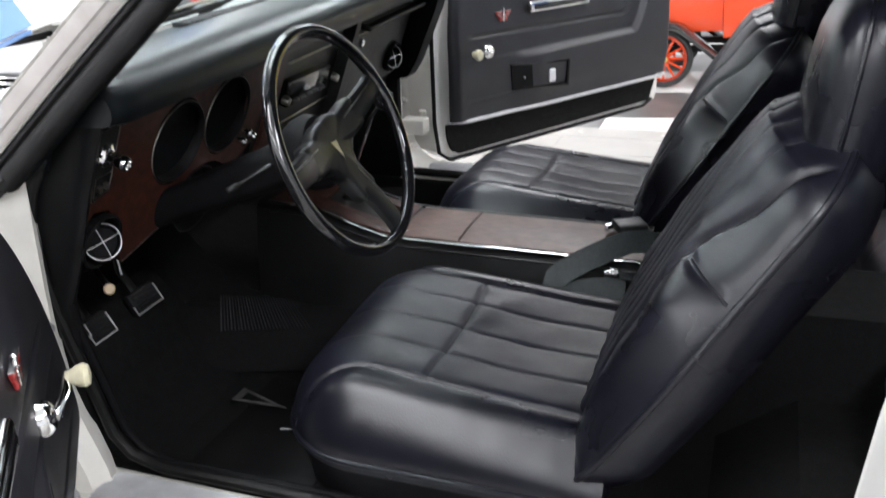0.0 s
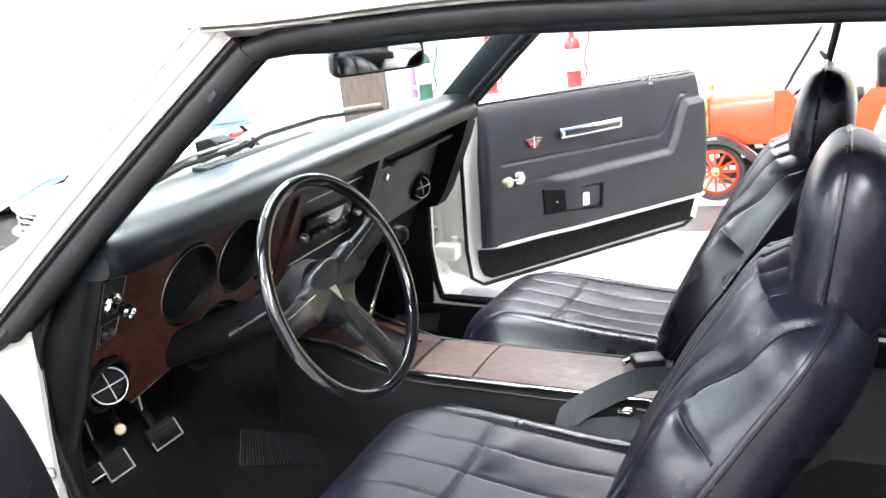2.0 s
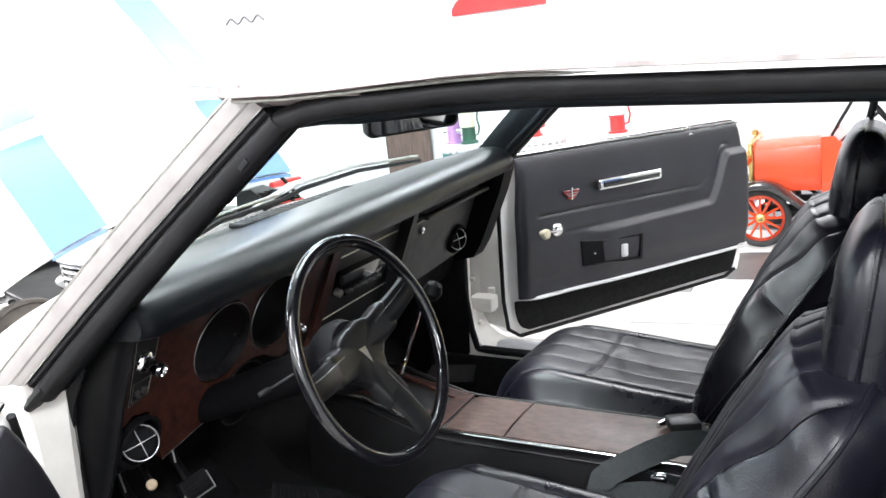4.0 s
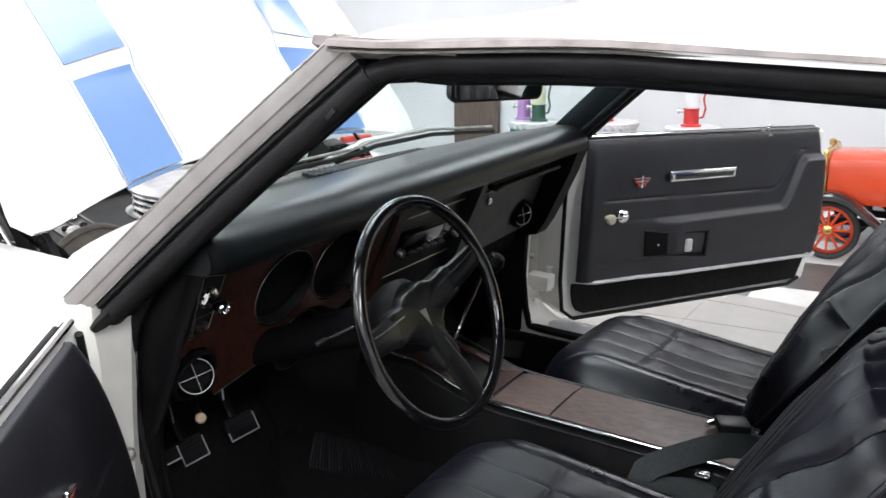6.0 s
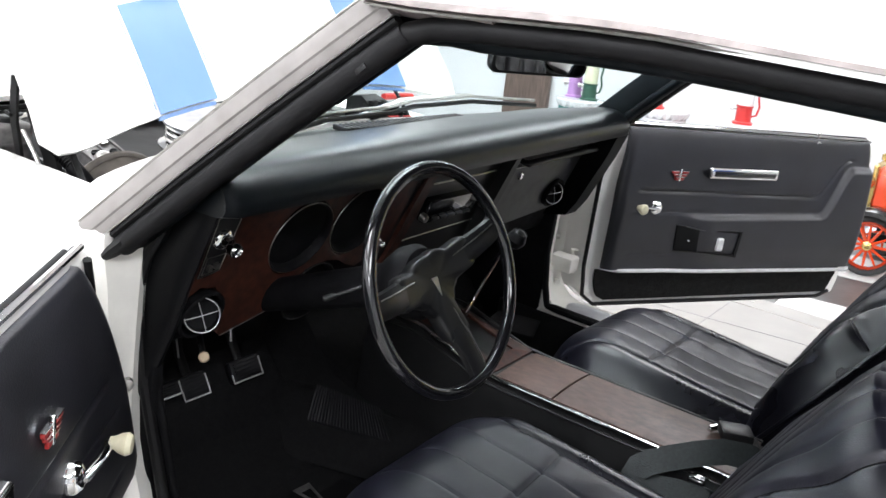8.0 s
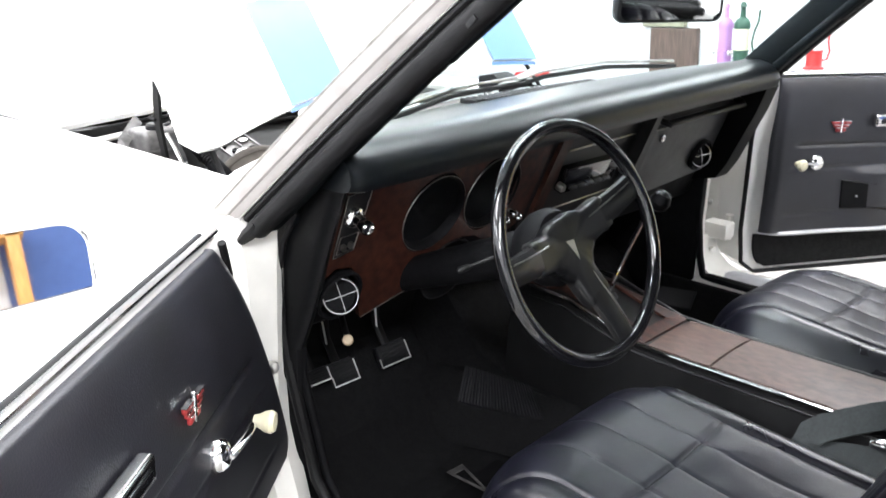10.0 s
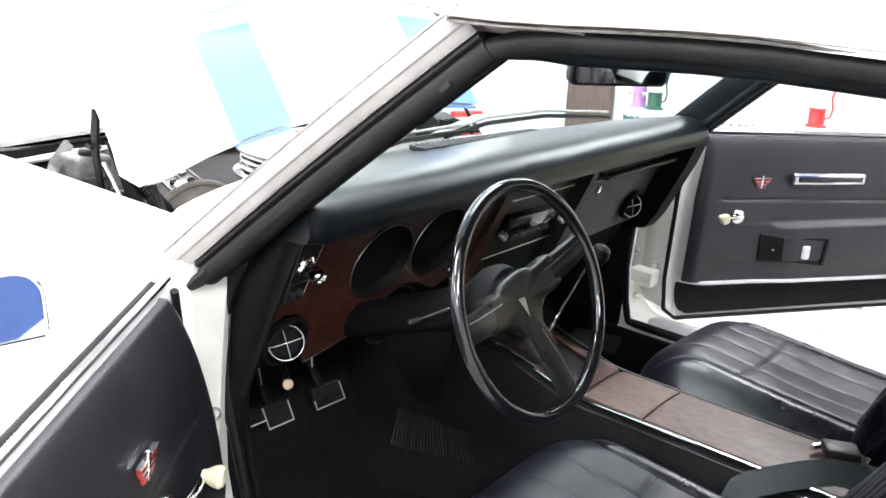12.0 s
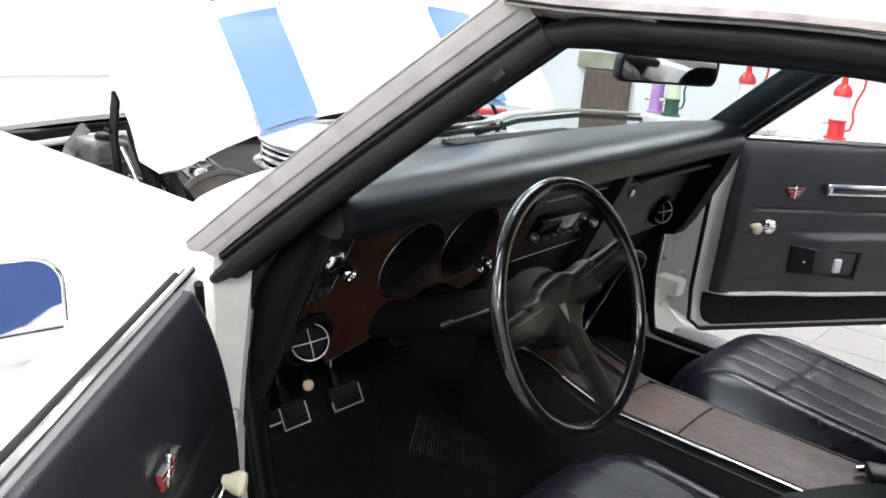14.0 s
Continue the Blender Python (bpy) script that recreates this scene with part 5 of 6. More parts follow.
def relief(s, z):
    """How far the door's trim stands into the cabin."""
    n = 0.006 + 0.048 * math.sqrt(max(0.0, 1 - (max(0.0, z - 0.56) / 0.302) ** 2)) * (0.25 + 0.75 * sm(0.0, 0.05, s))
    below = 1 - sm(arm_line(s) - 0.014, arm_line(s) + 0.010, z)
    n += 0.020 * below * sm(0.22, 0.36, s) * (1 - 0.5 * (1 - sm(0.46, 0.53, z)))
    l1 = 0.688 - 0.012 * s + 0.12 * sm(0.76, 0.90, s)
    n -= 0.0060 * math.exp(-((z - l1) / 0.004) ** 2) * sm(0.08, 0.10, s) * (1 - sm(0.90, 0.94, s))
    n -= 0.0035 * math.exp(-((z - 0.625) / 0.004) ** 2) * sm(0.07, 0.09, s) * (1 - sm(0.30, 0.33, s))
    n -= 0.0030 * math.exp(-((z - 0.502) / 0.004) ** 2) * sm(0.07, 0.09, s) * (1 - sm(0.24, 0.27, s))
    return n - 0.02 * sm(0.985, 1.02, s)


def car_door(label, side, dx, dy, dz, swing):
    da = math.radians(swing)
    Dv, Nv = Vector((math.cos(da), side * math.sin(da), 0)), Vector((math.sin(da), -side * math.cos(da), 0))
    O = Vector((-0.24 + dx, side * 0.83 + dy, dz))

    def P(s, n, z):
        return O + Dv * s + Nv * n + Vector((0, 0, z))

    def slab(s0, s1, n0, n1, z0, z1, bev, seg=2):
        bm = B()
        box(bm, (s0, n0, z0), (s1, n1, z1), bev, seg)
        bm.transform(Matrix(((Dv.x, Nv.x, 0, O.x), (Dv.y, Nv.y, 0, O.y), (0, 0, 1, O.z), (0, 0, 0, 1))))
        return bm

    bm = B()
    loft(bm, [[P(s, 0.004, z0), P(s, 0.004, 0.845), P(s, -0.004, 0.857), P(s, -0.03, 0.868), P(s, -0.07, 0.862), P(s, -0.105, 0.78), P(s, -0.115, 0.60), P(s, -0.10, 0.36), P(s, -0.06, z0)] for s, z0 in ((-0.035, 0.415), (-0.031, 0.385), (-0.020, 0.358), (0.0, 0.337), (0.025, 0.328), (0.3, 0.325), (0.98, 0.325), (1.025, 0.34), (1.036, 0.38))])
    door = part("car_door", bm, WHITE, car, label)
    bm = B()
    sheet(bm, lambda u, v: P(0.028 + 0.985 * u + (-0.026 + 0.02 * sm(0.55, 1.0, v) if side > 0 else 0.010 - 0.24 * (1 - v) ** 0.9) * (1 - u) ** 6, relief(0.028 + 0.985 * u, 0.452 + 0.404 * v), 0.452 + 0.408 * v), 130, 90, -Nv * 0.01)
    part("trim_panel", bm, DOORV, door, "black moulded vinyl trim panel", flat=60)
    bm = B()
    sheet(bm, lambda u, v: P(0.006 + 1.001 * u - 0.03 * sm(0.93, 1, u) * (1 - v) + (0.050 * (1 - math.sqrt(1 - (1 - v) ** 2)) - 0.006) * (1 - u) ** 8, 0.016 + 0.006 * v, 0.345 + 0.096 * v), 20, 10, -Nv * 0.01)
    part("carpet_strip", bm, CARPET, door, "black carpeted lower door strip")
    bm = B()
    tube(bm, [P(s, relief(s, 0.452) + 0.001, 0.4505 - 0.008 * s) for s in (0.004, 0.03, 0.06, 0.10, 0.16, 0.22, 0.29, 0.36, 0.45, 0.6, 0.75, 0.9, 0.98, 1.008)], 0.0060, 8)
    part("door_moulding", bm, SATIN, door, "bright horizontal door moulding")
    bm = B()
    tube(bm, [P(-0.02, -0.004, 0.866), P(0.3, -0.004, 0.867), P(1.0, -0.004, 0.863)], 0.0055, 8)
    tube(bm, [P(1.0, -0.004, 0.863), P(1.02, -0.004, 0.859)], 0.0045, 8)
    part("belt_moulding", bm, CHROME, door, "bright belt moulding")
    bm = B()
    tube(bm, [P(0.010, -0.014, 0.868), P(1.0, -0.014, 0.866)], 0.0085 if side > 0 else 0.0045, 10, flat=0.7)
    part("window_seal", bm, RUBBER, door, "black rubber window seal")
    bm = B()
    tube(bm, [P(-0.012, 0.008, 0.852), P(-0.034, 0.008, 0.80), P(-0.040, 0.006, 0.70), P(-0.036, 0.006, 0.45), P(-0.022, 0.006, 0.36), P(0.02, 0.008, 0.330), P(0.95, 0.010, 0.326), P(1.0, 0.010, 0.345)], 0.006, 8)
    part("door_seal", bm, RUBBER, door, "black rubber door seal")
    # pull handle: chrome strap over a black bar
    n0 = 0.046
    hs = 0.302 if side > 0 else 0.372
    bm = slab(hs, hs + 0.270, n0, n0 + 0.020, 0.733, 0.766, 0.006, 3)
    part("pull_handle", bm, CHROME, door, "chrome framed pull handle")
    part("pull_grip", slab(hs + 0.014, hs + 0.258, n0 + 0.012, n0 + 0.023, 0.740, 0.758, 0.005, 3), GLOSSB, door, "black grip inlay")
    # emblem of small red and bright shapes
    es = -0.043 if side > 0 else -0.013
    bm = slab(0.2405 + es, 0.2475 + es, n0 + 0.001, n0 + 0.008, 0.720, 0.757, 0.002)
    part("door_emblem", bm, CHROME, door, "small red and chrome bird-shaped emblem")
    for s0, s1, z0, z1 in ((0.214, 0.238, 0.742, 0.750), (0.250, 0.274, 0.742, 0.750), (0.220, 0.240, 0.734, 0.7405), (0.248, 0.268, 0.734, 0.7405), (0.228, 0.241, 0.722, 0.7325), (0.247, 0.260, 0.722, 0.7325)):
        part("emblem_wing", slab(s0 + es, s1 + es, n0 + 0.001, n0 + 0.007, z0, z1, 0.002), BADGE, door, "red enamel wing")
        part("emblem_edge", slab(s0 + es, s1 + es, n0 + 0.001, n0 + 0.008, z1 - 0.0008, z1 + 0.0006, 0.0003, 1), CHROME, door)
    # window crank
    n1 = relief(0.17, 0.64)
    hub = (0.134, 0.642) if side > 0 else (0.175, 0.642)
    bm = B()
    lathe(bm, [(0.022, -0.004), (0.022, 0.006), (0.019, 0.012), (0.012, 0.018), (0.001, 0.020)], P(hub[0], n1, hub[1]), Nv, n=24)
    part("window_crank", bm, CHROME, door, "chrome window crank")
    end = (0.056, 0.648) if side > 0 else (0.100, 0.650)
    bm = B()
    tube(bm, [P(*hub[:1], n1 + 0.016, hub[1]), P((hub[0] + end[0]) / 2, n1 + 0.026, (hub[1] + end[1]) / 2 + 0.002), P(end[0], n1 + 0.026, end[1])], [0.009, 0.007, 0.006], 10, flat=0.6)
    part("crank_arm", bm, CHROME, door, "chrome crank arm")
    bm = B()
    lathe(bm, [(0.008, 0), (0.009, 0.006), (0.0135, 0.014), (0.0155, 0.022), (0.012, 0.028), (0.001, 0.030)], P(end[0], n1 + 0.026, end[1]), Nv, n=20)
    part("crank_knob", bm, KNOBW, door, "cream plastic crank knob")
    # armrest bowl with the latch
    q = relief(0.40, 0.53) + 0.005
    bm = B()
    plate(bm, [(0.228, 0.590), (0.470, 0.576), (0.466, 0.494), (0.234, 0.512)], [[(0.305, 0.579), (0.460, 0.570), (0.456, 0.502), (0.310, 0.513)]], lambda u, v, w: P(u, relief(u, 0.545) + 0.004 + w, v), 0.03)
    part("latch_bowl", bm, CHEEK, door, "black armrest latch bowl", smooth=False)
    part("bowl_back", slab(0.295, 0.468, q - 0.031, q - 0.026, 0.498, 0.582, 0.001, 1), CUP, door)
    part("latch_paddle", slab(0.378, 0.404, q - 0.026, q + 0.003, 0.515, 0.556, 0.006, 3), SATIN, door, "pale metal latch paddle")
    for s0 in (0.262, 0.335, 0.440):
        bm = B()
        lathe(bm, [(0.004, 0), (0.003, 0.003)], P(s0, q - (0.026 if s0 > 0.3 else 0), 0.550), Nv, n=8)
        part("bowl_screw", bm, CHROME, door)
    # lock button
    bm = B()
    lathe(bm, [(0.007, -0.01), (0.007, 0.008), (0.004, 0.010), (0.0035, 0.024), (0.0055, 0.028), (0.0055, 0.036), (0.001, 0.038)], P(0.757, 0.012, 0.846), (0, 0, 1), n=14)
    part("lock_button", bm, CHROME, door, "chrome lock button")
    bm = B()
    torus(bm, P(0.757, 0.020, 0.843), Nv, 0.009, 0.003, n=20, k=6)
    part("lock_ferrule", bm, CHROME, door)
    # short run of glass edge at the front corner
    bm = slab(-0.026, 0.010, -0.012, 0.004, 0.850, 0.870, 0.004) if side > 0 else slab(-0.020, 0.004, -0.014, -0.004, 0.852, 0.868, 0.004)
    part("corner_block", bm, RUBBER, door, "black rubber corner block")
    return P, Dv, Nv


car_door("open black-trimmed white passenger door with chrome pull handle", 1, 0.0, 0.0, 0.0, 60.5)
PL, DLv, NLv = car_door("open black-trimmed white driver's door", -1, -0.020, -0.020, -0.075, 52.8)

# door mirror on the driver's door
dm = thing("door_mirror", tuple(PL(0.15, -0.08, 0.86)), "chrome rectangular door mirror in a white shell", "mirror")
MC = Vector((-0.218, -1.124, 0.814))
mx = Vector((0.95, -0.16, 0.220)).normalized()
my = Vector((0, 0, 1)).cross(mx).normalized()
mz = mx.cross(my)


def mm(u, v, w):
    return MC + my * u + mz * v + mx * w


def round_rect(a, b, r, n=6):
    pts = []
    for cx_, cy_, t0 in ((a - r, b - r, 0), (-a + r, b - r, 90), (-a + r, -b + r, 180), (a - r, -b + r, 270)):
        for k in range(n + 1):
            t = math.radians(t0 + 90 * k / n)
            pts.append((cx_ + r * math.cos(t), cy_ + r * math.sin(t)))
    return pts


bm = B()
loft(bm, [[mm(u * k, v * k, w) for u, v in round_rect(0.080, 0.050, 0.030)] for k, w in ((0.35, -0.062), (0.8, -0.05), (0.98, -0.02), (1.0, 0.0), (0.97, 0.004))])
part("mirror_shell", bm, WHITE, dm, "white painted mirror shell")
bm = B()
loft(bm, [[mm(u * k, v * k, w) for u, v in round_rect(0.080, 0.050, 0.030)] for k, w in ((0.945, 0.0045), (0.945, 0.0052))])
part("mirror_glass", bm, MIRROR, dm, "silvered mirror glass", smooth=False)
bm = B()
tube(bm, [mm(u, v, 0.003) for u, v in round_rect(0.0790, 0.0490, 0.0295)], 0.0020, 6, loop=True)
part("mirror_rim", bm, CHROME, dm, "chrome mirror rim")
bm = B()
tube(bm, [mm(-0.02, -0.04, -0.03), mm(0.045, -0.055, -0.03), PL(0.15, -0.075, 0.855)], [0.02, 0.012, 0.018], 12)
part("mirror_stalk", bm, WHITE, dm, "white painted mirror stalk")

# ---- rear-view mirror ----
rv = thing("rear_view_mirror", (-0.05, -0.06, 1.15), "black-edged interior rear-view mirror", "mirror")
RC = Vector((-0.030, -0.105, 1.078))
rx = Vector((0.94, -0.34, -0.03)).normalized()
ry = Vector((0, 0, 1)).cross(rx).normalized()
rz = rx.cross(ry)
rm = lambda u, v, w: RC + ry * u + rz * v + rx * w
bm = B()
loft(bm, [[rm(u * k, v * k2, w) for u, v in round_rect(0.112, 0.0252, 0.016)] for k, k2, w in ((0.86, 0.6, -0.022), (0.97, 0.92, -0.014), (1, 1, -0.002), (0.985, 0.95, 0.003))])
part("mirror_case", bm, PLASTIC, rv, "black mirror case")
bm = B()
loft(bm, [[rm(u * 0.93, v * 0.80, w) for u, v in round_rect(0.112, 0.0252, 0.016)] for w in (0.0032, 0.0038)])
part("mirror_glass", bm, MIRROR, rv, "silvered mirror glass", smooth=False)
bm = B()
tube(bm, [rm(0, 0.0, -0.018), rm(0.0, 0.03, -0.03), (-0.025, -0.05, 1.165)], 0.008, 8)
part("mirror_stem", bm, CHROME, rv, "chrome mirror stem")

# ---- wipers ----
for pts, lab in ((((-0.36, -0.52, 0.835), (-0.40, -0.38, 0.865), (-0.425, -0.18, 0.885), (-0.42, 0.02, 0.890)), ""), (((-0.47, 0.02, 0.868), (-0.475, 0.18, 0.886), (-0.455, 0.40, 0.893), (-0.415, 0.66, 0.880)), "")):
    w = thing("wiper", pts[0], "dark metal windscreen wiper parked on the glass", "wiper", "windscreen wipers")
    bm = B()
    tube(bm, [Vector(p) + Vector((-0.012, 0, 0.004)) for p in pts], 0.0055, 6)
    part("wiper_blade", bm, RUBBER, w, "black rubber blade")
    bm = B()
    tube(bm, [Vector(p) + Vector((-0.018, 0, 0.016)) for p in pts], 0.004, 6)
    part("wiper_bow", bm, STEEL, w, "bright metal bow")
    bm = B()
    tube(bm, [Vector(pts[0]) + Vector((-0.10, 0.05, -0.02)), Vector(pts[1]) + Vector((-0.05, 0, 0.012)), Vector(pts[2]) + Vector((-0.018, 0, 0.02))], [0.008, 0.006, 0.004], 6)
    part("wiper_arm", bm, STEEL, w, "bright metal arm")

# ---- floor mats ----
def floor_mat(yc, label, mark):
    mat_ = thing("floor_mat", (-0.2, yc, 0.17), label, "floor mat", "front floor mats")

    def mz_(x):
        return 0.172 + 0.20 * sm(-0.36, -0.56, x) ** 1.2

    bm = B()
    sheet(bm, lambda u, v: (-0.54 + 0.60 * u, yc - 0.22 + 0.44 * v, mz_(-0.54 + 0.60 * u) + 0.004 * math.sin(9 * v) * u), 30, 16, (0, 0, -0.006))
    part("mat_body", bm, CARPET, mat_, "black rubber-backed mat")
    bm = B()
    if yc < 0:
        c00, c10, c01, c11 = (Vector(p) for p in ((-0.385, -0.195, 0.255), (-0.19, -0.155, 0.272), (-0.405, -0.150, 0.315), (-0.24, -0.138, 0.322)))
    else:
        c00, c10, c01, c11 = (Vector(p) for p in ((-0.42, 0.57, 0.265), (-0.27, 0.59, 0.275), (-0.41, 0.645, 0.30), (-0.28, 0.65, 0.325)))
    sheet(bm, lambda u, v: c00.lerp(c10, u).lerp(c01.lerp(c11, u), v) + Vector((0, 0, 0.0018 * math.cos(2 * math.pi * 26 * u))), 200, 4, (0, 0, -0.006))
    part("ribbed_panel", bm, RIBBED, mat_, "ribbed black rubber heel panel")
    if yc > 0:
        return
    bm = B()
    sheet(bm, lambda u, v: c00.lerp(c10, -0.45 + 1.85 * u).lerp(c01.lerp(c11, -0.45 + 1.85 * u), -0.9 + 2.3 * v) + Vector((0, 0, -0.004 - 0.06 * max(0.0, 0.3 - v) - 0.03 * sm(0.7, 1.0, v) + 0.005 * math.sin(7 * u + 3 * v))), 24, 16, (0, 0, -0.006))
    part("mat_apron", bm, CARPET, mat_, "black carpeted mat apron")
    bm = B()
    sheet(bm, lambda u, v: (-0.25 + 0.24 * u, yc - 0.20 + 0.38 * v, mz_(-0.25) + 0.006 + 0.007 * math.sin(5 * v + 2 * u) ** 2), 16, 16, (0, 0, -0.004))
    part("heel_pad", bm, RUBBER, mat_, "smooth black heel pad")
    if mark:
        bm = B()
        tri = [(-0.268, -0.355), (-0.266, -0.312), (-0.153, -0.352)]
        c = Vector((sum(p[0] for p in tri) / 3, sum(p[1] for p in tri) / 3))
        inner = [tuple(c + (Vector(p) - c) * 0.62) for p in tri]
        plate(bm, tri, [inner], lambda u, v, w: Vector((u, v, 0.206 + w)), 0.002)
        part("mat_emblem", bm, ALU, mat_, "grey arrowhead outline", smooth=False)


floor_mat(-0.40, "black ribbed floor mat with a grey arrowhead outline", True)
floor_mat(0.42, "black ribbed passenger floor mat", False)

# ---- engine ----
air = thing("air_cleaner", (-0.88, 0.02, 0.70), "round chrome air cleaner on the engine", "air cleaner")
AC = (-0.88, 0.02, 0.735)
bm = B()
lathe(bm, [(0.168, -0.034), (0.182, -0.030), (0.184, -0.024), (0.172, -0.020), (0.150, -0.018)], AC, (0, 0, 1), n=56, caps=False)
part("cleaner_base", bm, CHROME, air, "chrome base pan")
bm = B()
lathe(bm, [(0.155, -0.022), (0.155, 0.030)], AC, (0, 0, 1), n=48, caps=False)
part("filter_element", bm, DARK, air, "dark filter element")
for zz in (-0.008, 0.006, 0.020):
    bm = B()
    torus(bm, (AC[0], AC[1], AC[2] + zz), (0, 0, 1), 0.164, 0.0062, n=56, k=8)
    part("cleaner_rib", bm, CHROME, air, "chrome rib")
bm = B()
lathe(bm, [(0.166, 0.026), (0.177, 0.028), (0.178, 0.034), (0.168, 0.042), (0.120, 0.0455), (0.05, 0.048), (0.001, 0.049)], AC, (0, 0, 1), n=56)
part("cleaner_lid", bm, SATIN, air, "plated flat lid")
bm = B()
lathe(bm, [(0.02, 0), (0.018, 0.008), (0.006, 0.012), (0.006, 0.03), (0.001, 0.03)], (AC[0], AC[1], AC[2] + 0.047), (0, 0, 1), n=12)
box(bm, (AC[0] - 0.003, AC[1] - 0.025, AC[2] + 0.062), (AC[0] + 0.003, AC[1] + 0.025, AC[2] + 0.072), 0.002)
part("wing_nut", bm, STEEL, air, "bright wing nut")
engine = thing("engine", (-1.1, 0, 0.42), "engine block with cast covers, darkened for shade", "engine")
bm = B()
box(bm, (-1.45, -0.22, 0.42), (-0.72, 0.22, 0.66), 0.03, 3)
part("engine_block", bm, DARK, engine, "dark engine block")
for s in (-1, 1):
    bm = B()
    box(bm, (-1.38, -0.06, -0.04), (-0.78, 0.06, 0.04), 0.02, 3, Matrix.Translation((0, s * 0.25, 0.64)) @ Matrix.Rotation(radians(s * -30), 4, "X"))
    part("valve_cover", bm, DARK, engine, "valve cover darkened for shade")
booster = thing("brake_booster", (-0.74, -0.40, 0.62), "round dusty tan-grey brake booster on the firewall", "brake booster")
bm = B()
lathe(bm, [(0.02, -0.06), (0.10, -0.05), (0.125, 0.0), (0.125, 0.02), (0.10, 0.05), (0.03, 0.06)], (-0.76, -0.41, 0.635), (-1, 0, 0.05), n=36)
part("booster_drum", bm, DUSTY, booster, "dusty tan-grey drum")
bm = B()
torus(bm, (-0.765, -0.41, 0.635), (-1, 0, 0.05), 0.127, 0.008, n=48, k=8)
part("booster_rim", bm, DUSTY, booster, "dull metal rim")
hose = thing("radiator_hose", (-0.80, -0.50, 0.70), "short black corrugated hose in the engine bay", "hose")
bm = B()
tube(bm, [(-0.835 + 0.0022 * k, -0.503 + 0.0002 * k, 0.768 - 0.0011 * k) for k in range(26)], [0.0125 if k % 3 else 0.0150 for k in range(26)], 14)
part("hose_tube", bm, RUBBER, hose, "black corrugated rubber")
bm = B()
tube(bm, [(-0.780, -0.498, 0.739), (-0.755, -0.496, 0.726), (-0.735, -0.495, 0.712)], 0.016, 14)
part("hose_end", bm, CUP, hose, "black rubber end")
reservoir = thing("reservoir", (-1.135, -0.42, 0.56), "grey metal reservoir box with a dark cap", "reservoir")
bm = B()
box(bm, (-1.172, -0.470, 0.56), (-1.085, -0.385, 0.752), 0.012, 3)
part("reservoir_body", bm, ALU, reservoir, "metal box in shade-toned grey")
for zz in (0.60, 0.65, 0.70):
    bm = B()
    box(bm, (-1.088, -0.462, zz), (-1.080, -0.393, zz + 0.010), 0.003)
    part("body_rib", bm, ALU, reservoir)
bm = B()
lathe(bm, [(0.020, 0.0), (0.020, 0.010), (0.016, 0.014), (0.001, 0.015)], (-1.115, -0.43, 0.751), (0, 0, 1), n=18)
part("reservoir_cap", bm, PLASTIC, reservoir, "black cap")
stay = thing("radiator_stay", (-1.14, -0.505, 0.70), "pale grey flat steel stay bar in the engine bay", "stay bar")
bm = B()
loft(bm, [[p + Vector((-0.014, 0, 0.006)), p + Vector((0.014, 0, -0.006)), p + Vector((0.014, 0.008, -0.006)), p + Vector((-0.014, 0.008, 0.006))] for p in (Vector((-1.115, -0.525, 0.690)), Vector((-1.145, -0.495, 0.728)), Vector((-1.212, -0.420, 0.757)))])
part("stay_bar", bm, ALU, stay, "pale grey flat bar")
housing = thing("valve_housing", (-0.885, -0.36, 0.62), "cast aluminium housing with raised ribs and bosses", "engine part")
HA, HU, HV = Vector((-0.937, -0.315, 0.749)), Vector((0.101, -0.016, -0.0165)), Vector((0.004, -0.071, -0.017))
HN = HU.cross(HV).normalized()
HN = HN if HN.z > 0 else -HN


def on_housing(u, v, w):
    return HA + HU * u + HV * v + HN * w


bm = B()
loft(bm, [[on_housing(0.5 + (u - 0.5) * k, 0.5 + (v - 0.5) * k + g, w) for u, v in ((0, 0), (1, 0), (1, 1), (0, 1))] for k, g, w in ((1.35, 0.40, -0.10), (1.25, 0.30, -0.055), (1.04, 0.04, -0.008), (1.0, 0.0, 0.0))])
cast = part("housing_body", bm, ALU, housing, "cast aluminium housing", smooth=False)
for u0, u1, v0, v1 in ((0, 1, -0.03, 0.03), (0, 1, 0.95, 1.01), (-0.02, 0.03, 0, 1), (0.97, 1.02, 0, 1), (0.0, 1.0, 0.42, 0.47)):
    bm = B()
    loft(bm, [[on_housing(u, v, w) for u, v in ((u0, v0), (u1, v0), (u1, v1), (u0, v1))] for w in (-0.002, 0.006)])
    part("housing_rib", bm, ALU, cast, "bright machined rib", smooth=False)
for u, v, r in ((0.20, 0.22, 0.011), (0.46, 0.70, 0.008), (0.66, 0.22, 0.008), (0.88, 0.22, 0.005), (0.84, 0.88, 0.005), (0.12, 0.88, 0.005)):
    bm = B()
    lathe(bm, [(r, 0.0), (r, 0.005), (r * 0.7, 0.004), (0.001, 0.004)], on_housing(u, v, 0), HN, n=16)
    part("bolt_recess", bm, CUP if r < 0.009 else STEEL, cast)
bm = B()
lathe(bm, [(0.017, 0.0), (0.017, 0.008), (0.013, 0.014), (0.006, 0.017), (0.001, 0.0175)], on_housing(0.76, 0.66, 0), HN, n=24)
part("cast_boss", bm, STEEL, cast, "bright domed boss")
hinge = thing("hood_hinge_arm", (-0.86, -0.50, 0.66), "dark grey steel hood hinge arm with a bright rod", "hinge")
bm = B()
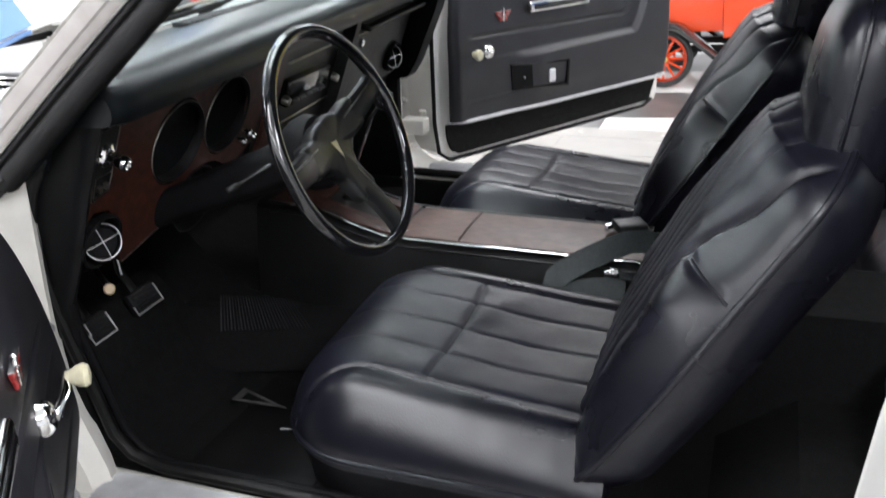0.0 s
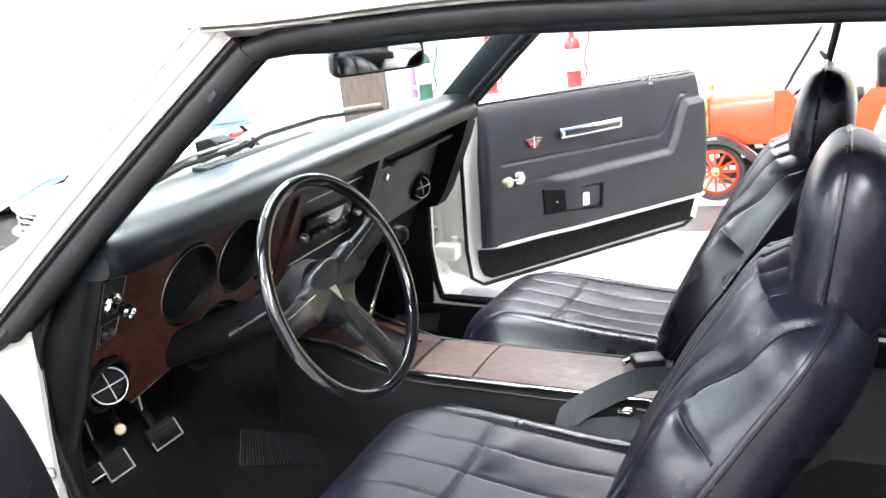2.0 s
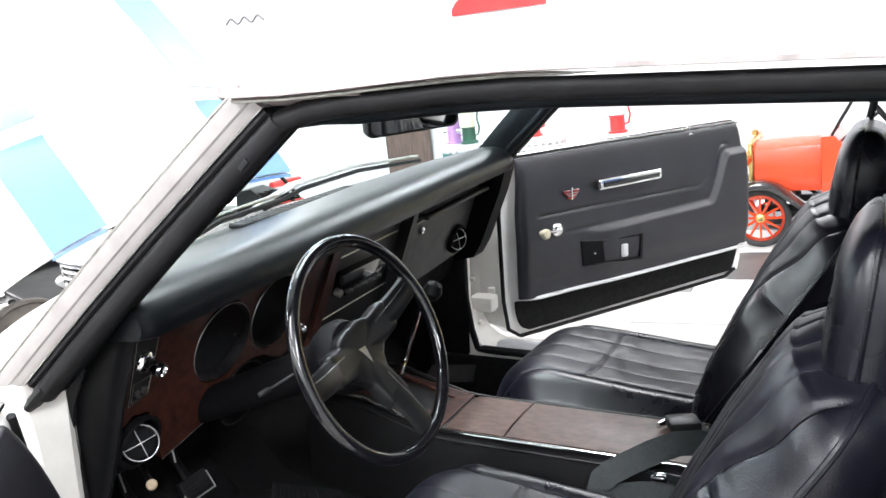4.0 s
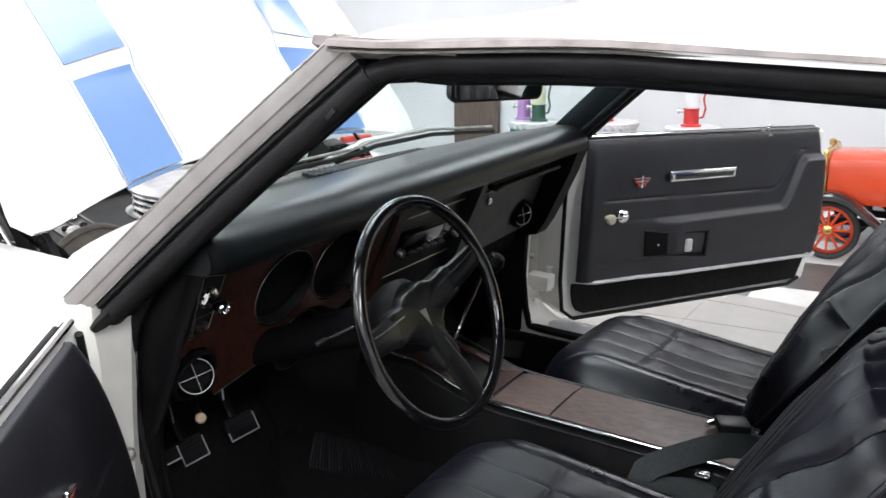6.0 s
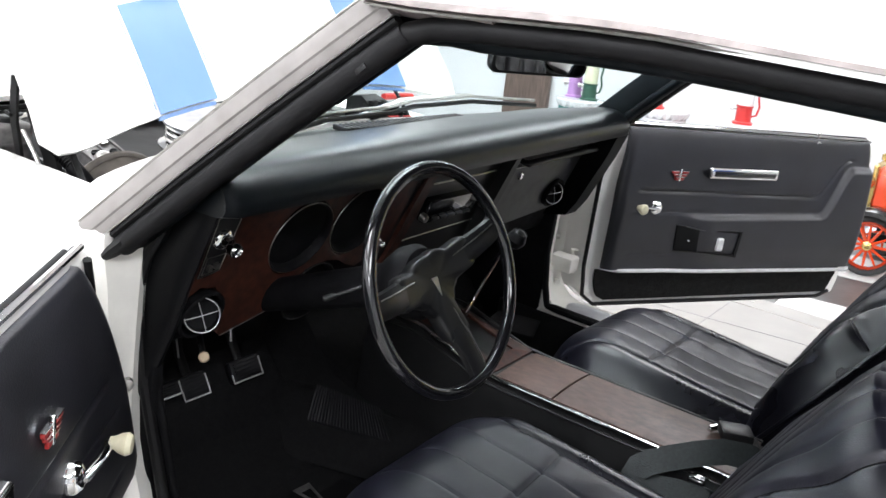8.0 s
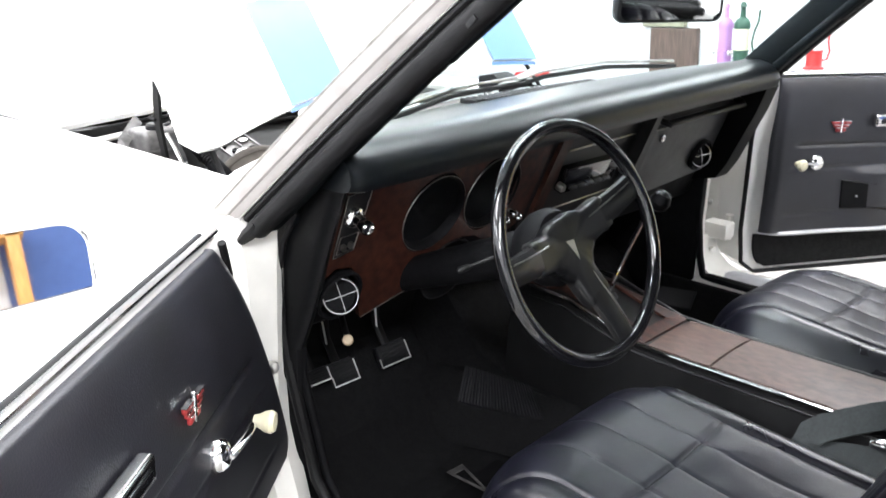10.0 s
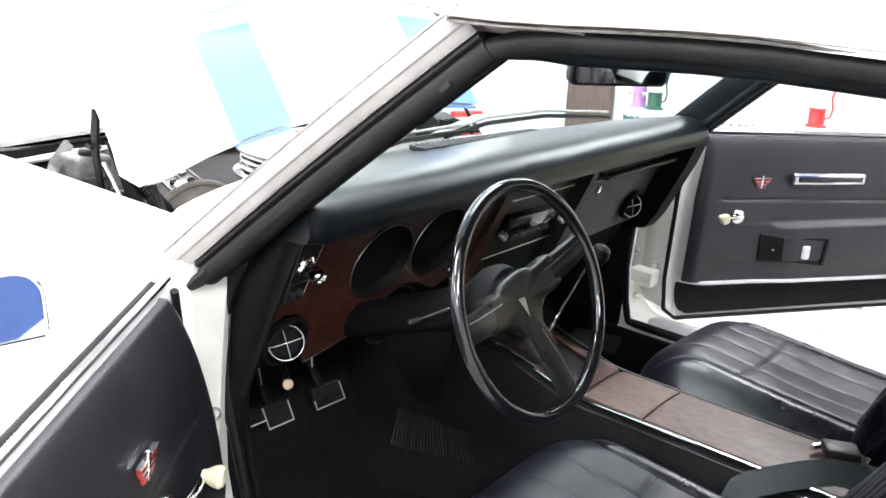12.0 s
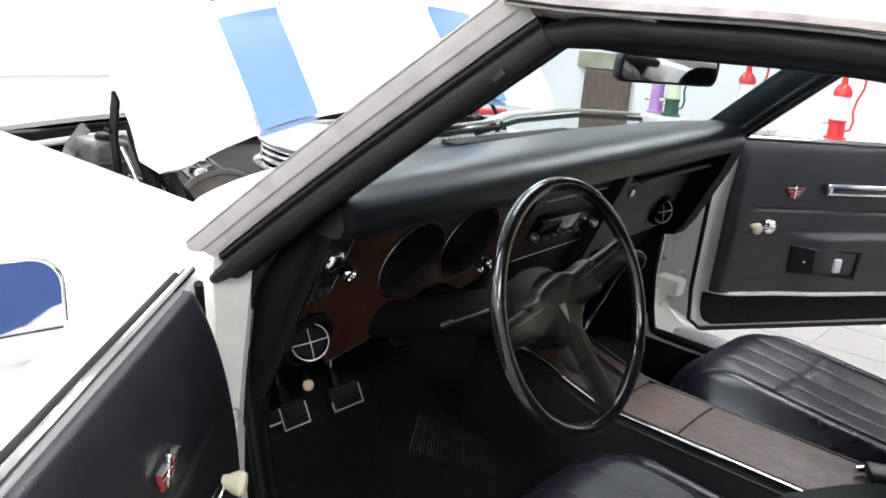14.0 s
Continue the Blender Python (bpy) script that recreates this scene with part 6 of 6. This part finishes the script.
loft(bm, [[Vector((x - w, -0.502, z)), Vector((x + w, -0.502, z + 0.4 * w)), Vector((x + w, -0.492, z + 0.4 * w)), Vector((x - w, -0.492, z))] for x, w, z in ((-0.82, 0.022, 0.66), (-0.855, 0.020, 0.74), (-0.895, 0.015, 0.785), (-0.925, 0.010, 0.822))])
part("hinge_plate", bm, DARK, hinge, "dark steel plate", smooth=False)
bm = B()
tube(bm, [(-0.912, -0.521, 0.784), (-0.880, -0.520, 0.752), (-0.855, -0.520, 0.725)], 0.0042, 8)
part("hinge_rod", bm, STEEL, hinge, "bright steel rod")
prop = thing("hood_prop", (-0.90, -0.53, 0.64), "thin black upright hood spring arm", "hood prop")
bm = B()
loft(bm, [[(x - w, -0.534, z), (x + w, -0.534, z), (x + w, -0.527, z), (x - w, -0.527, z)] for x, w, z in ((-0.890, 0.008, 0.64), (-0.908, 0.009, 0.745), (-0.924, 0.010, 0.80), (-0.924, 0.0105, 0.855), (-0.922, 0.0095, 0.873), (-0.930, 0.001, 0.889))])
blade = part("prop_blade", bm, DARK, prop, "black steel blade")
bm = B()
tube(bm, [(-0.912, -0.545, 0.815), (-0.93, -0.545, 0.818), (-0.945, -0.535, 0.815)], 0.004, 6)
part("blade_pin", bm, DARK, blade)
blower = thing("blower_housing", (-0.86, 0.54, 0.70), "black ribbed blower housing in the engine bay", "engine part")
bm = B()
loft(bm, [[(-0.90, y, 0.70), (-0.80, y, 0.70), (-0.82, y, z - 0.02), (-0.85, y, z), (-0.90, y, z - 0.01)] for y, z in ((0.44, 0.835), (0.50, 0.838), (0.60, 0.800), (0.66, 0.775))])
part("housing_body", bm, PLASTIC, blower, "black plastic housing")
for k in range(9):
    bm = B()
    y_, z_ = 0.452 + 0.024 * k, 0.842 - 0.060 * sm(0.50, 0.66, 0.452 + 0.024 * k)
    box(bm, (-0.845, y_ - 0.003, 0.715), (-0.796, y_ + 0.003, z_ - 0.018), 0.001, 1)
    part("housing_rib", bm, DARK, blower)
strip = thing("red_hose", (-1.0, 0.85, 0.74), "red rubber hose along the engine bay", "hose")
bm = B()
tube(bm, [(-1.0, 0.74, 0.790), (-1.0, 0.80, 0.789), (-1.0, 0.89, 0.784)], 0.011, 8)
part("hose_tube", bm, RED, strip, "red rubber")
rng = random.Random(4)
for k in range(12):
    x0, y0 = rng.uniform(-1.25, -0.80), rng.uniform(-0.52, -0.05)
    pts, p = [], Vector((x0, y0, 0.60 + 0.05 * rng.random()))
    way = Vector((rng.uniform(-1, 1), rng.uniform(-1, 1), 0)).normalized() * 0.05
    for q in range(7):
        pts.append(p.copy())
        way = Matrix.Rotation(rng.uniform(-0.6, 0.6), 3, "Z") @ way
        p = p + way + Vector((0, 0, rng.uniform(-0.015, 0.02)))
    wire = thing("engine_hose", pts[0], "thin dark hose over the engine", "hose", "engine hoses and wires")
    bm = B()
    tube(bm, pts, rng.choice((0.005, 0.007, 0.010)), 8)
    part("hose_tube", bm, (RUBBER, PLASTIC, BROWN, STEEL)[k % 4], wire)
# ---- things round the car ----
def bottle_cap_table(x, y, mat, label, r=0.20):
    t = thing("drum_table", (x, y, FLOOR_Z), label, "table", "bottle-cap drum tables", m=EYE4)
    top = 0.475
    bm = B()
    lathe(bm, [(r * 0.9, 0), (r * 0.93, 0.01), (r * 0.93, top - FLOOR_Z - 0.06), (r * 0.95, top - FLOOR_Z - 0.03)], (x, y, FLOOR_Z), (0, 0, 1), n=40)
    part("drum", bm, mat, t, "painted drum")
    bm = B()
    n = 84
    rings = []
    for k_r, h in ((0.96, -0.055), (1.0, -0.03), (1.02, -0.012), (0.97, 0.0), (0.001, 0.002)):
        rings.append([(x + r * k_r * (1 + (0.035 if h < -0.005 and h > -0.06 else 0) * math.cos(21 * 2 * math.pi * j / n)) * math.cos(2 * math.pi * j / n), y + r * k_r * (1 + (0.035 if h < -0.005 and h > -0.06 else 0) * math.cos(21 * 2 * math.pi * j / n)) * math.sin(2 * math.pi * j / n), top + h + (0.012 * math.cos(21 * 2 * math.pi * j / n) if h == -0.055 else 0)) for j in range(n)])
    loft(bm, rings)
    part("cap_top", bm, CLEARW, t, "white scalloped bottle-cap top")
    return top + 0.002


def gas_pump(x, y, z, body, jar, label, s=1.0, turn=0.0):
    p = thing("gas_pump_dispenser", (x, y, z), label, "dispenser", "small gas-pump drink dispensers", m=EYE4)
    bm = B()
    lathe(bm, [(0.075 * s, 0), (0.075 * s, 0.012), (0.058 * s, 0.02), (0.055 * s, 0.12 * s), (0.062 * s, 0.125 * s), (0.062 * s, 0.135 * s)], (x, y, z), (0, 0, 1), n=24)
    part("pump_base", bm, body, p, "painted pump base")
    bm = B()
    lathe(bm, [(0.055 * s, 0.135 * s), (0.055 * s, 0.30 * s), (0.05 * s, 0.31 * s)], (x, y, z), (0, 0, 1), n=24)
    part("jar", bm, jar, p, "glass jar")
    bm = B()
    lathe(bm, [(0.062 * s, 0.30 * s), (0.062 * s, 0.335 * s), (0.045 * s, 0.37 * s), (0.022 * s, 0.385 * s), (0.018 * s, 0.46 * s), (0.03 * s, 0.465 * s), (0.012 * s, 0.50 * s)], (x, y, z), (0, 0, 1), n=24)
    part("pump_cap", bm, body, p, "painted pump cap")
    c, sn = math.cos(turn), math.sin(turn)
    bm = B()
    tube(bm, [(x + c * a * s, y + sn * a * s, z + h * s) for a, h in ((0.055, 0.06), (0.085, 0.07), (0.10, 0.13), (0.085, 0.2), (0.10, 0.28), (0.13, 0.36), (0.135, 0.44))], 0.008 * s, 8)
    part("pump_hose", bm, body, p, "thin painted hose")
    bm = B()
    lathe(bm, [(0.012 * s, 0), (0.012 * s, 0.03 * s), (0.02 * s, 0.034 * s), (0.02 * s, 0.05 * s), (0.001, 0.052 * s)], (x - c * 0.052 * s, y - sn * 0.052 * s, z + 0.11 * s), (-c, -sn, 0), n=14)
    part("tap", bm, STEEL, p, "bright metal tap")


zt = bottle_cap_table(-2.42, 5.2, TEAL, "teal drum table with a white scalloped bottle-cap top")
gas_pump(-2.36, 5.18, zt, GREENP, CREAM, "dark green gas-pump dispenser with a cream jar", 0.97)
gas_pump(-2.53, 5.26, zt, LILAC, LILAC, "small lilac gas-pump dispenser on a teal table", 0.95)
zt = bottle_cap_table(-1.80, 5.35, CLEARW, "white drum table with a scalloped bottle-cap top")
gas_pump(-1.86, 5.33, zt, RED, CLEARW, "red gas-pump dispenser on a white table", 1.0, 0.4)
blue_box = thing("storage_box", (-1.94, 5.13, FLOOR_Z), "small blue box beside the drum tables", "box", m=EYE4)
bm = B()
box(bm, (-2.06, 4.98, FLOOR_Z), (-1.80, 5.10, 0.275), 0.012)
part("box_body", bm, NAVY, blue_box, "blue painted box")
zt = bottle_cap_table(-1.12, 5.2, RED, "red drum table with a white scalloped bottle-cap top")
gas_pump(-1.13, 5.18, zt, RED, CLEARW, "red gas-pump dispenser with a clear jar", 0.98, 0.2)

# brown panelled door in the wall
bm = B()
box(bm, (-3.92, 6.52, FLOOR_Z - 0.003), (-3.43, 6.597, 0.69), 0.01)
d1 = solo("door_1", bm, BROWN, "narrow dark brown wooden door in the white wall", "door", smooth=False)
sign = thing("wall_sign", (-3.8, 6.57, 0.70), "cream sign panel over the brown door", "sign", m=EYE4)
bm = B()
box(bm, (-4.02, 6.53, 0.700), (-3.57, 6.597, 0.86), 0.008)
part("sign_board", bm, SIGNM, sign, "cream board", smooth=False)

# grey wavy stroke in place of lettering, and red emblem, high on the wall
ornament = thing("wall_lettering_stroke", (-5.5, 6.59, 1.75), "grey wavy stroke standing in for lettering on the white wall", "wall ornament", m=EYE4)
emblem = thing("wall_emblem", (-2.6, 6.58, 1.5), "flat red car-shaped emblem on the white wall", "wall emblem", m=EYE4)

bm = B()
tube(bm, [(-5.90 + 0.012 * j, 6.592, 1.80 + 0.03 * math.sin(0.42 * j) * (1.6 if j < 8 else 1.0)) for j in range(56)], 0.011, 6)
part("stroke", bm, GREY, ornament, "grey wavy stroke")
bm = B()
sheet(bm, lambda u, v: (-3.05 + 0.95 * u, 6.592, 1.54 + (0.06 + 0.20 * math.sin(math.pi * min(1, u * 1.1)) ** 0.7) * v), 20, 4, (0, -0.012, 0))
part("emblem_body", bm, RED, emblem, "flat red shape", smooth=False)
billboard = thing("wall_panel", (3.3, 6.59, 0.9), "yellow and blue painted panel on the white wall", "wall panel", m=EYE4)
bm = B()
box(bm, (2.75, 6.56, 0.5), (4.3, 6.597, 2.3), 0.01)
part("panel_board", bm, YELLOW, billboard, "yellow board", smooth=False)
bm = B()
box(bm, (2.45, 6.56, 0.5), (2.747, 6.597, 2.3), 0.01)
part("panel_band", bm, NAVY, billboard, "blue band", smooth=False)

# small orange vintage roadster
MX, MY = 0.0, 3.98
toy = thing("vintage_roadster", (MX, MY, FLOOR_Z), "small orange vintage roadster with black mudguards", "vintage car", m=EYE4)
R = 0.172


def spoked_wheel(x, y):
    z = FLOOR_Z + R
    bm = B()
    torus(bm, (x, y, z), (0, 1, 0), R - 0.018, 0.018, n=44, k=10)
    w = part("wheel", bm, TYRE, toy, "black tyre on an orange wooden wheel")
    bm = B()
    lathe(bm, [(R - 0.034, -0.012), (R - 0.034, 0.012), (R - 0.052, 0.010), (R - 0.052, -0.010)], (x, y, z), (0, 1, 0), n=40, caps=False)
    part("felloe", bm, ORANGE, w, "orange wheel felloe")
    for k in range(12):
        t = 2 * math.pi * k / 12
        bm = B()
        tube(bm, [(x + 0.02 * math.cos(t), y, z + 0.02 * math.sin(t)), (x + (R - 0.05) * math.cos(t), y, z + (R - 0.05) * math.sin(t))], [0.010, 0.0065], 6)
        part("spoke", bm, ORANGE, w, "orange wooden spoke")
    bm = B()
    lathe(bm, [(0.026, -0.014), (0.026, 0.014), (0.016, 0.022), (0.001, 0.024)], (x, y, z), (0, -1, 0), n=16)
    part("hub", bm, BRASS, w, "brass hub")


for wx in (MX + 0.03, MX + 1.22):
    for wy in (MY - 0.06, MY + 0.56):
        spoked_wheel(wx, wy)
for wy in (MY - 0.06, MY + 0.56):
    for wx, run in ((MX + 0.03, 1), (MX + 1.22, 0)):
        bm = B()
        pts = []
        for k in range(12):
            t = math.radians(200 - 13 * k)
            pts.append((wx + (R + 0.035) * math.cos(t), FLOOR_Z + R + (R + 0.035) * math.sin(t)))
        if run:
            pts += [(MX + 0.32, FLOOR_Z + 0.20), (MX + 0.42, FLOOR_Z + 0.13), (MX + 0.95, FLOOR_Z + 0.12)]
        rings = [[(px_, wy - 0.066, pz - 0.030), (px_, wy - 0.068, pz - 0.004), (px_, wy - 0.040, pz + 0.016), (px_, wy + 0.040, pz + 0.016), (px_, wy + 0.068, pz - 0.004), (px_, wy + 0.066, pz - 0.030), (px_, wy + 0.060, pz - 0.008), (px_, wy - 0.060, pz - 0.008)] for px_, pz in pts]
        loft(bm, rings)
        part("mudguard", bm, FENDER, toy, "glossy black mudguard")
bm = B()
loft(bm, [[(x, MY + 0.02, z0), (x, MY + 0.00, z0 + 0.10), (x, MY + 0.03, z1 - 0.035), (x, MY + 0.12, z1), (x, MY + 0.38, z1), (x, MY + 0.47, z1 - 0.035), (x, MY + 0.50, z0 + 0.10), (x, MY + 0.48, z0)] for x, z0, z1 in ((MX + 0.0, 0.20, 0.475), (MX + 0.36, 0.19, 0.485))])
part("bonnet", bm, ORANGE, toy, "orange bonnet")
bm = B()
loft(bm, [[(x, MY - 0.02, 0.16), (x, MY - 0.035, 0.30), (x, MY - 0.02, z1), (x, MY + 0.52, z1), (x, MY + 0.535, 0.30), (x, MY + 0.52, 0.16)] for x, z1 in ((MX + 0.365, 0.50), (MX + 0.44, 0.50), (MX + 0.5, 0.42), (MX + 0.8, 0.40), (MX + 0.86, 0.48), (MX + 1.05, 0.46), (MX + 1.15, 0.36))])
part("tub", bm, ORANGE, toy, "orange body tub")
bm = B()
box(bm, (MX - 0.035, MY + 0.0, 0.19), (MX - 0.002, MY + 0.50, 0.50), 0.02, 3)
rad = part("radiator", bm, BRASS, toy, "brass radiator")
bm = B()
lathe(bm, [(0.02, 0), (0.02, 0.03), (0.001, 0.04)], (MX - 0.02, MY + 0.25, 0.50), (0, 0, 1), n=14)
part("radiator_cap", bm, BRASS, rad)
for wy in (MY - 0.02, MY + 0.52):
    bm = B()
    lathe(bm, [(0.02, -0.05), (0.045, -0.03), (0.05, 0.02), (0.045, 0.025), (0.001, 0.02)], (MX - 0.06, wy, 0.40), (-1, 0, 0), n=20)
    part("headlamp", bm, BRASS, toy, "brass headlamp")
bm = B()
for a, b_ in (((MX + 0.42, MY - 0.01, 0.50), (MX + 0.60, MY - 0.01, 0.80)), ((MX + 0.42, MY + 0.51, 0.50), (MX + 0.60, MY + 0.51, 0.80)), ((MX + 0.60, MY - 0.01, 0.80), (MX + 0.60, MY + 0.51, 0.80)), ((MX + 0.50, MY - 0.01, 0.63), (MX + 0.50, MY + 0.51, 0.63))):
    tube(bm, [a, b_], 0.008, 6)
part("windscreen_frame", bm, DARK, toy, "dark windscreen frame")
bm = B()
tube(bm, [(MX + 0.46, MY + 0.14, 0.45), (MX + 0.66, MY + 0.14, 0.60)], 0.009, 6)
torus(bm, (MX + 0.665, MY + 0.14, 0.605), (0.8, 0, 0.6), 0.10, 0.009, n=28, k=6)
part("steering_wheel", bm, DARK, toy, "dark steering wheel")
bm = B()
box(bm, (MX + 0.66, MY + 0.04, 0.36), (MX + 0.92, MY + 0.46, 0.44), 0.03, 3)
box(bm, (MX + 0.90, MY + 0.04, 0.38), (MX + 1.0, MY + 0.46, 0.66), 0.04, 3)
part("seat", bm, DARK, toy, "dark padded seat")
bm = B()
box(bm, (MX + 0.0, MY + 0.08, 0.06), (MX + 1.25, MY + 0.12, 0.10), 0.004)
box(bm, (MX + 0.0, MY + 0.38, 0.06), (MX + 1.25, MY + 0.42, 0.10), 0.004)
box(bm, (MX + 0.02, MY - 0.05, 0.04), (MX + 0.045, MY + 0.55, 0.065), 0.004)
box(bm, (MX + 1.205, MY - 0.05, 0.04), (MX + 1.23, MY + 0.55, 0.065), 0.004)
part("chassis", bm, DARK, toy, "dark chassis rails and axles")

# ceiling lamps out of view, with the added fill row at y -6.2
for lx, ly in LAMPS:
    lamp = thing("unseen_ceiling_lamp", (lx, ly, 3.403), "long flat white ceiling lamp panel out of view", "ceiling lamp", "ceiling lamp panels", m=EYE4)
    bm = B()
    box(bm, (lx - 0.64, ly - 1.14, 3.36), (lx + 0.64, ly + 1.14, 3.403), 0.006)
    part("lamp_frame", bm, WHITE, lamp, "white frame", smooth=False)
    bm = B()
    box(bm, (lx - 0.60, ly - 1.10, 3.354), (lx + 0.60, ly + 1.10, 3.3595), 0.001, 1)
    part("diffuser", bm, LAMPM, lamp, "lit diffuser", smooth=False)

# things at the far wall, seen in the door mirror
banner = thing("wall_banner", (6.97, 0.4, 0.4), "plain deep blue banner hanging on the white wall", "banner", m=EYE4)
bm = B()
sheet(bm, lambda u, v: (6.975 - 0.012 * math.sin(14 * v), -1.0 + 3.4 * v, 0.02 + 1.9 * u), 4, 40, (-0.006, 0, 0))
part("banner_cloth", bm, NAVY, banner, "deep blue cloth")
shelf = thing("wooden_shelf", (6.5, -1.2, FLOOR_Z), "open orange pine shelf against the wall", "shelf", m=EYE4)
for xx in (6.3, 6.9):
    for yy in (-1.9, -0.9):
        bm = B()
        box(bm, (xx - 0.04, yy - 0.05, FLOOR_Z), (xx + 0.04, yy + 0.05, 1.9), 0.006)
        part("shelf_post", bm, PINE, shelf, "pine post")
for zz in (0.25, 0.85, 1.45):
    bm = B()
    box(bm, (6.26, -1.98, zz), (6.94, -0.82, zz + 0.07), 0.006)
    part("shelf_board", bm, PINE, shelf, "pine board")

# floor tiles, alternately white and dark
T = 0.60
meshes = []
for mat in (TWHITE, TBLACK):
    bm = B()
    box(bm, (-T / 2 + 0.0015, -T / 2 + 0.0015, -0.006), (T / 2 - 0.0015, T / 2 - 0.0015, 0.0), 0.0012, 1)
    me = bpy.data.meshes.new("tile")
    bm.to_mesh(me)
    bm.free()
    me.materials.append(mat)
    meshes.append(me)
TX, TY = -0.19, 3.19
for i in range(-9, 8):
    for j in range(-2, 6):
        x, y = TX + T * (i + 0.5), TY + T * (j - 0.5)
        if y > 6.3 or (x - CX) ** 2 + (y - CY) ** 2 < 2.0 ** 2:
            continue
        t = new("tile", meshes[(i + j) % 2])
        t.location = (x, y, FLOOR_Z)
        t.parent = floor

# the same tiles further off, joined
bm = B()
for i in range(-13, 13):
    for j in range(-17, 6):
        x, y = TX + T * (i + 0.5), TY + T * (j - 0.5)
        if (i + j) % 2 or (-9 <= i < 8 and j >= -2) or not (-7.1 < x < 6.6 and -6.6 < y < 6.3) or (x - CX) ** 2 + (y - CY) ** 2 < 2.0 ** 2:
            continue
        h = T / 2 - 0.0015
        low = [bm.verts.new((x + a * h, y + b * h, FLOOR_Z - 0.006)) for a, b in ((-1, -1), (1, -1), (1, 1), (-1, 1))]
        top = [bm.verts.new((x + a * h, y + b * h, FLOOR_Z)) for a, b in ((-1, -1), (1, -1), (1, 1), (-1, 1))]
        bm.faces.new(top)
        for k in range(4):
            bm.faces.new((low[k], low[(k + 1) % 4], top[(k + 1) % 4], top[k]))
rest = part("far_tiles", bm, TWHITE, floor, "white tiles further off", smooth=False)
tagged(rest, kind="stuff")
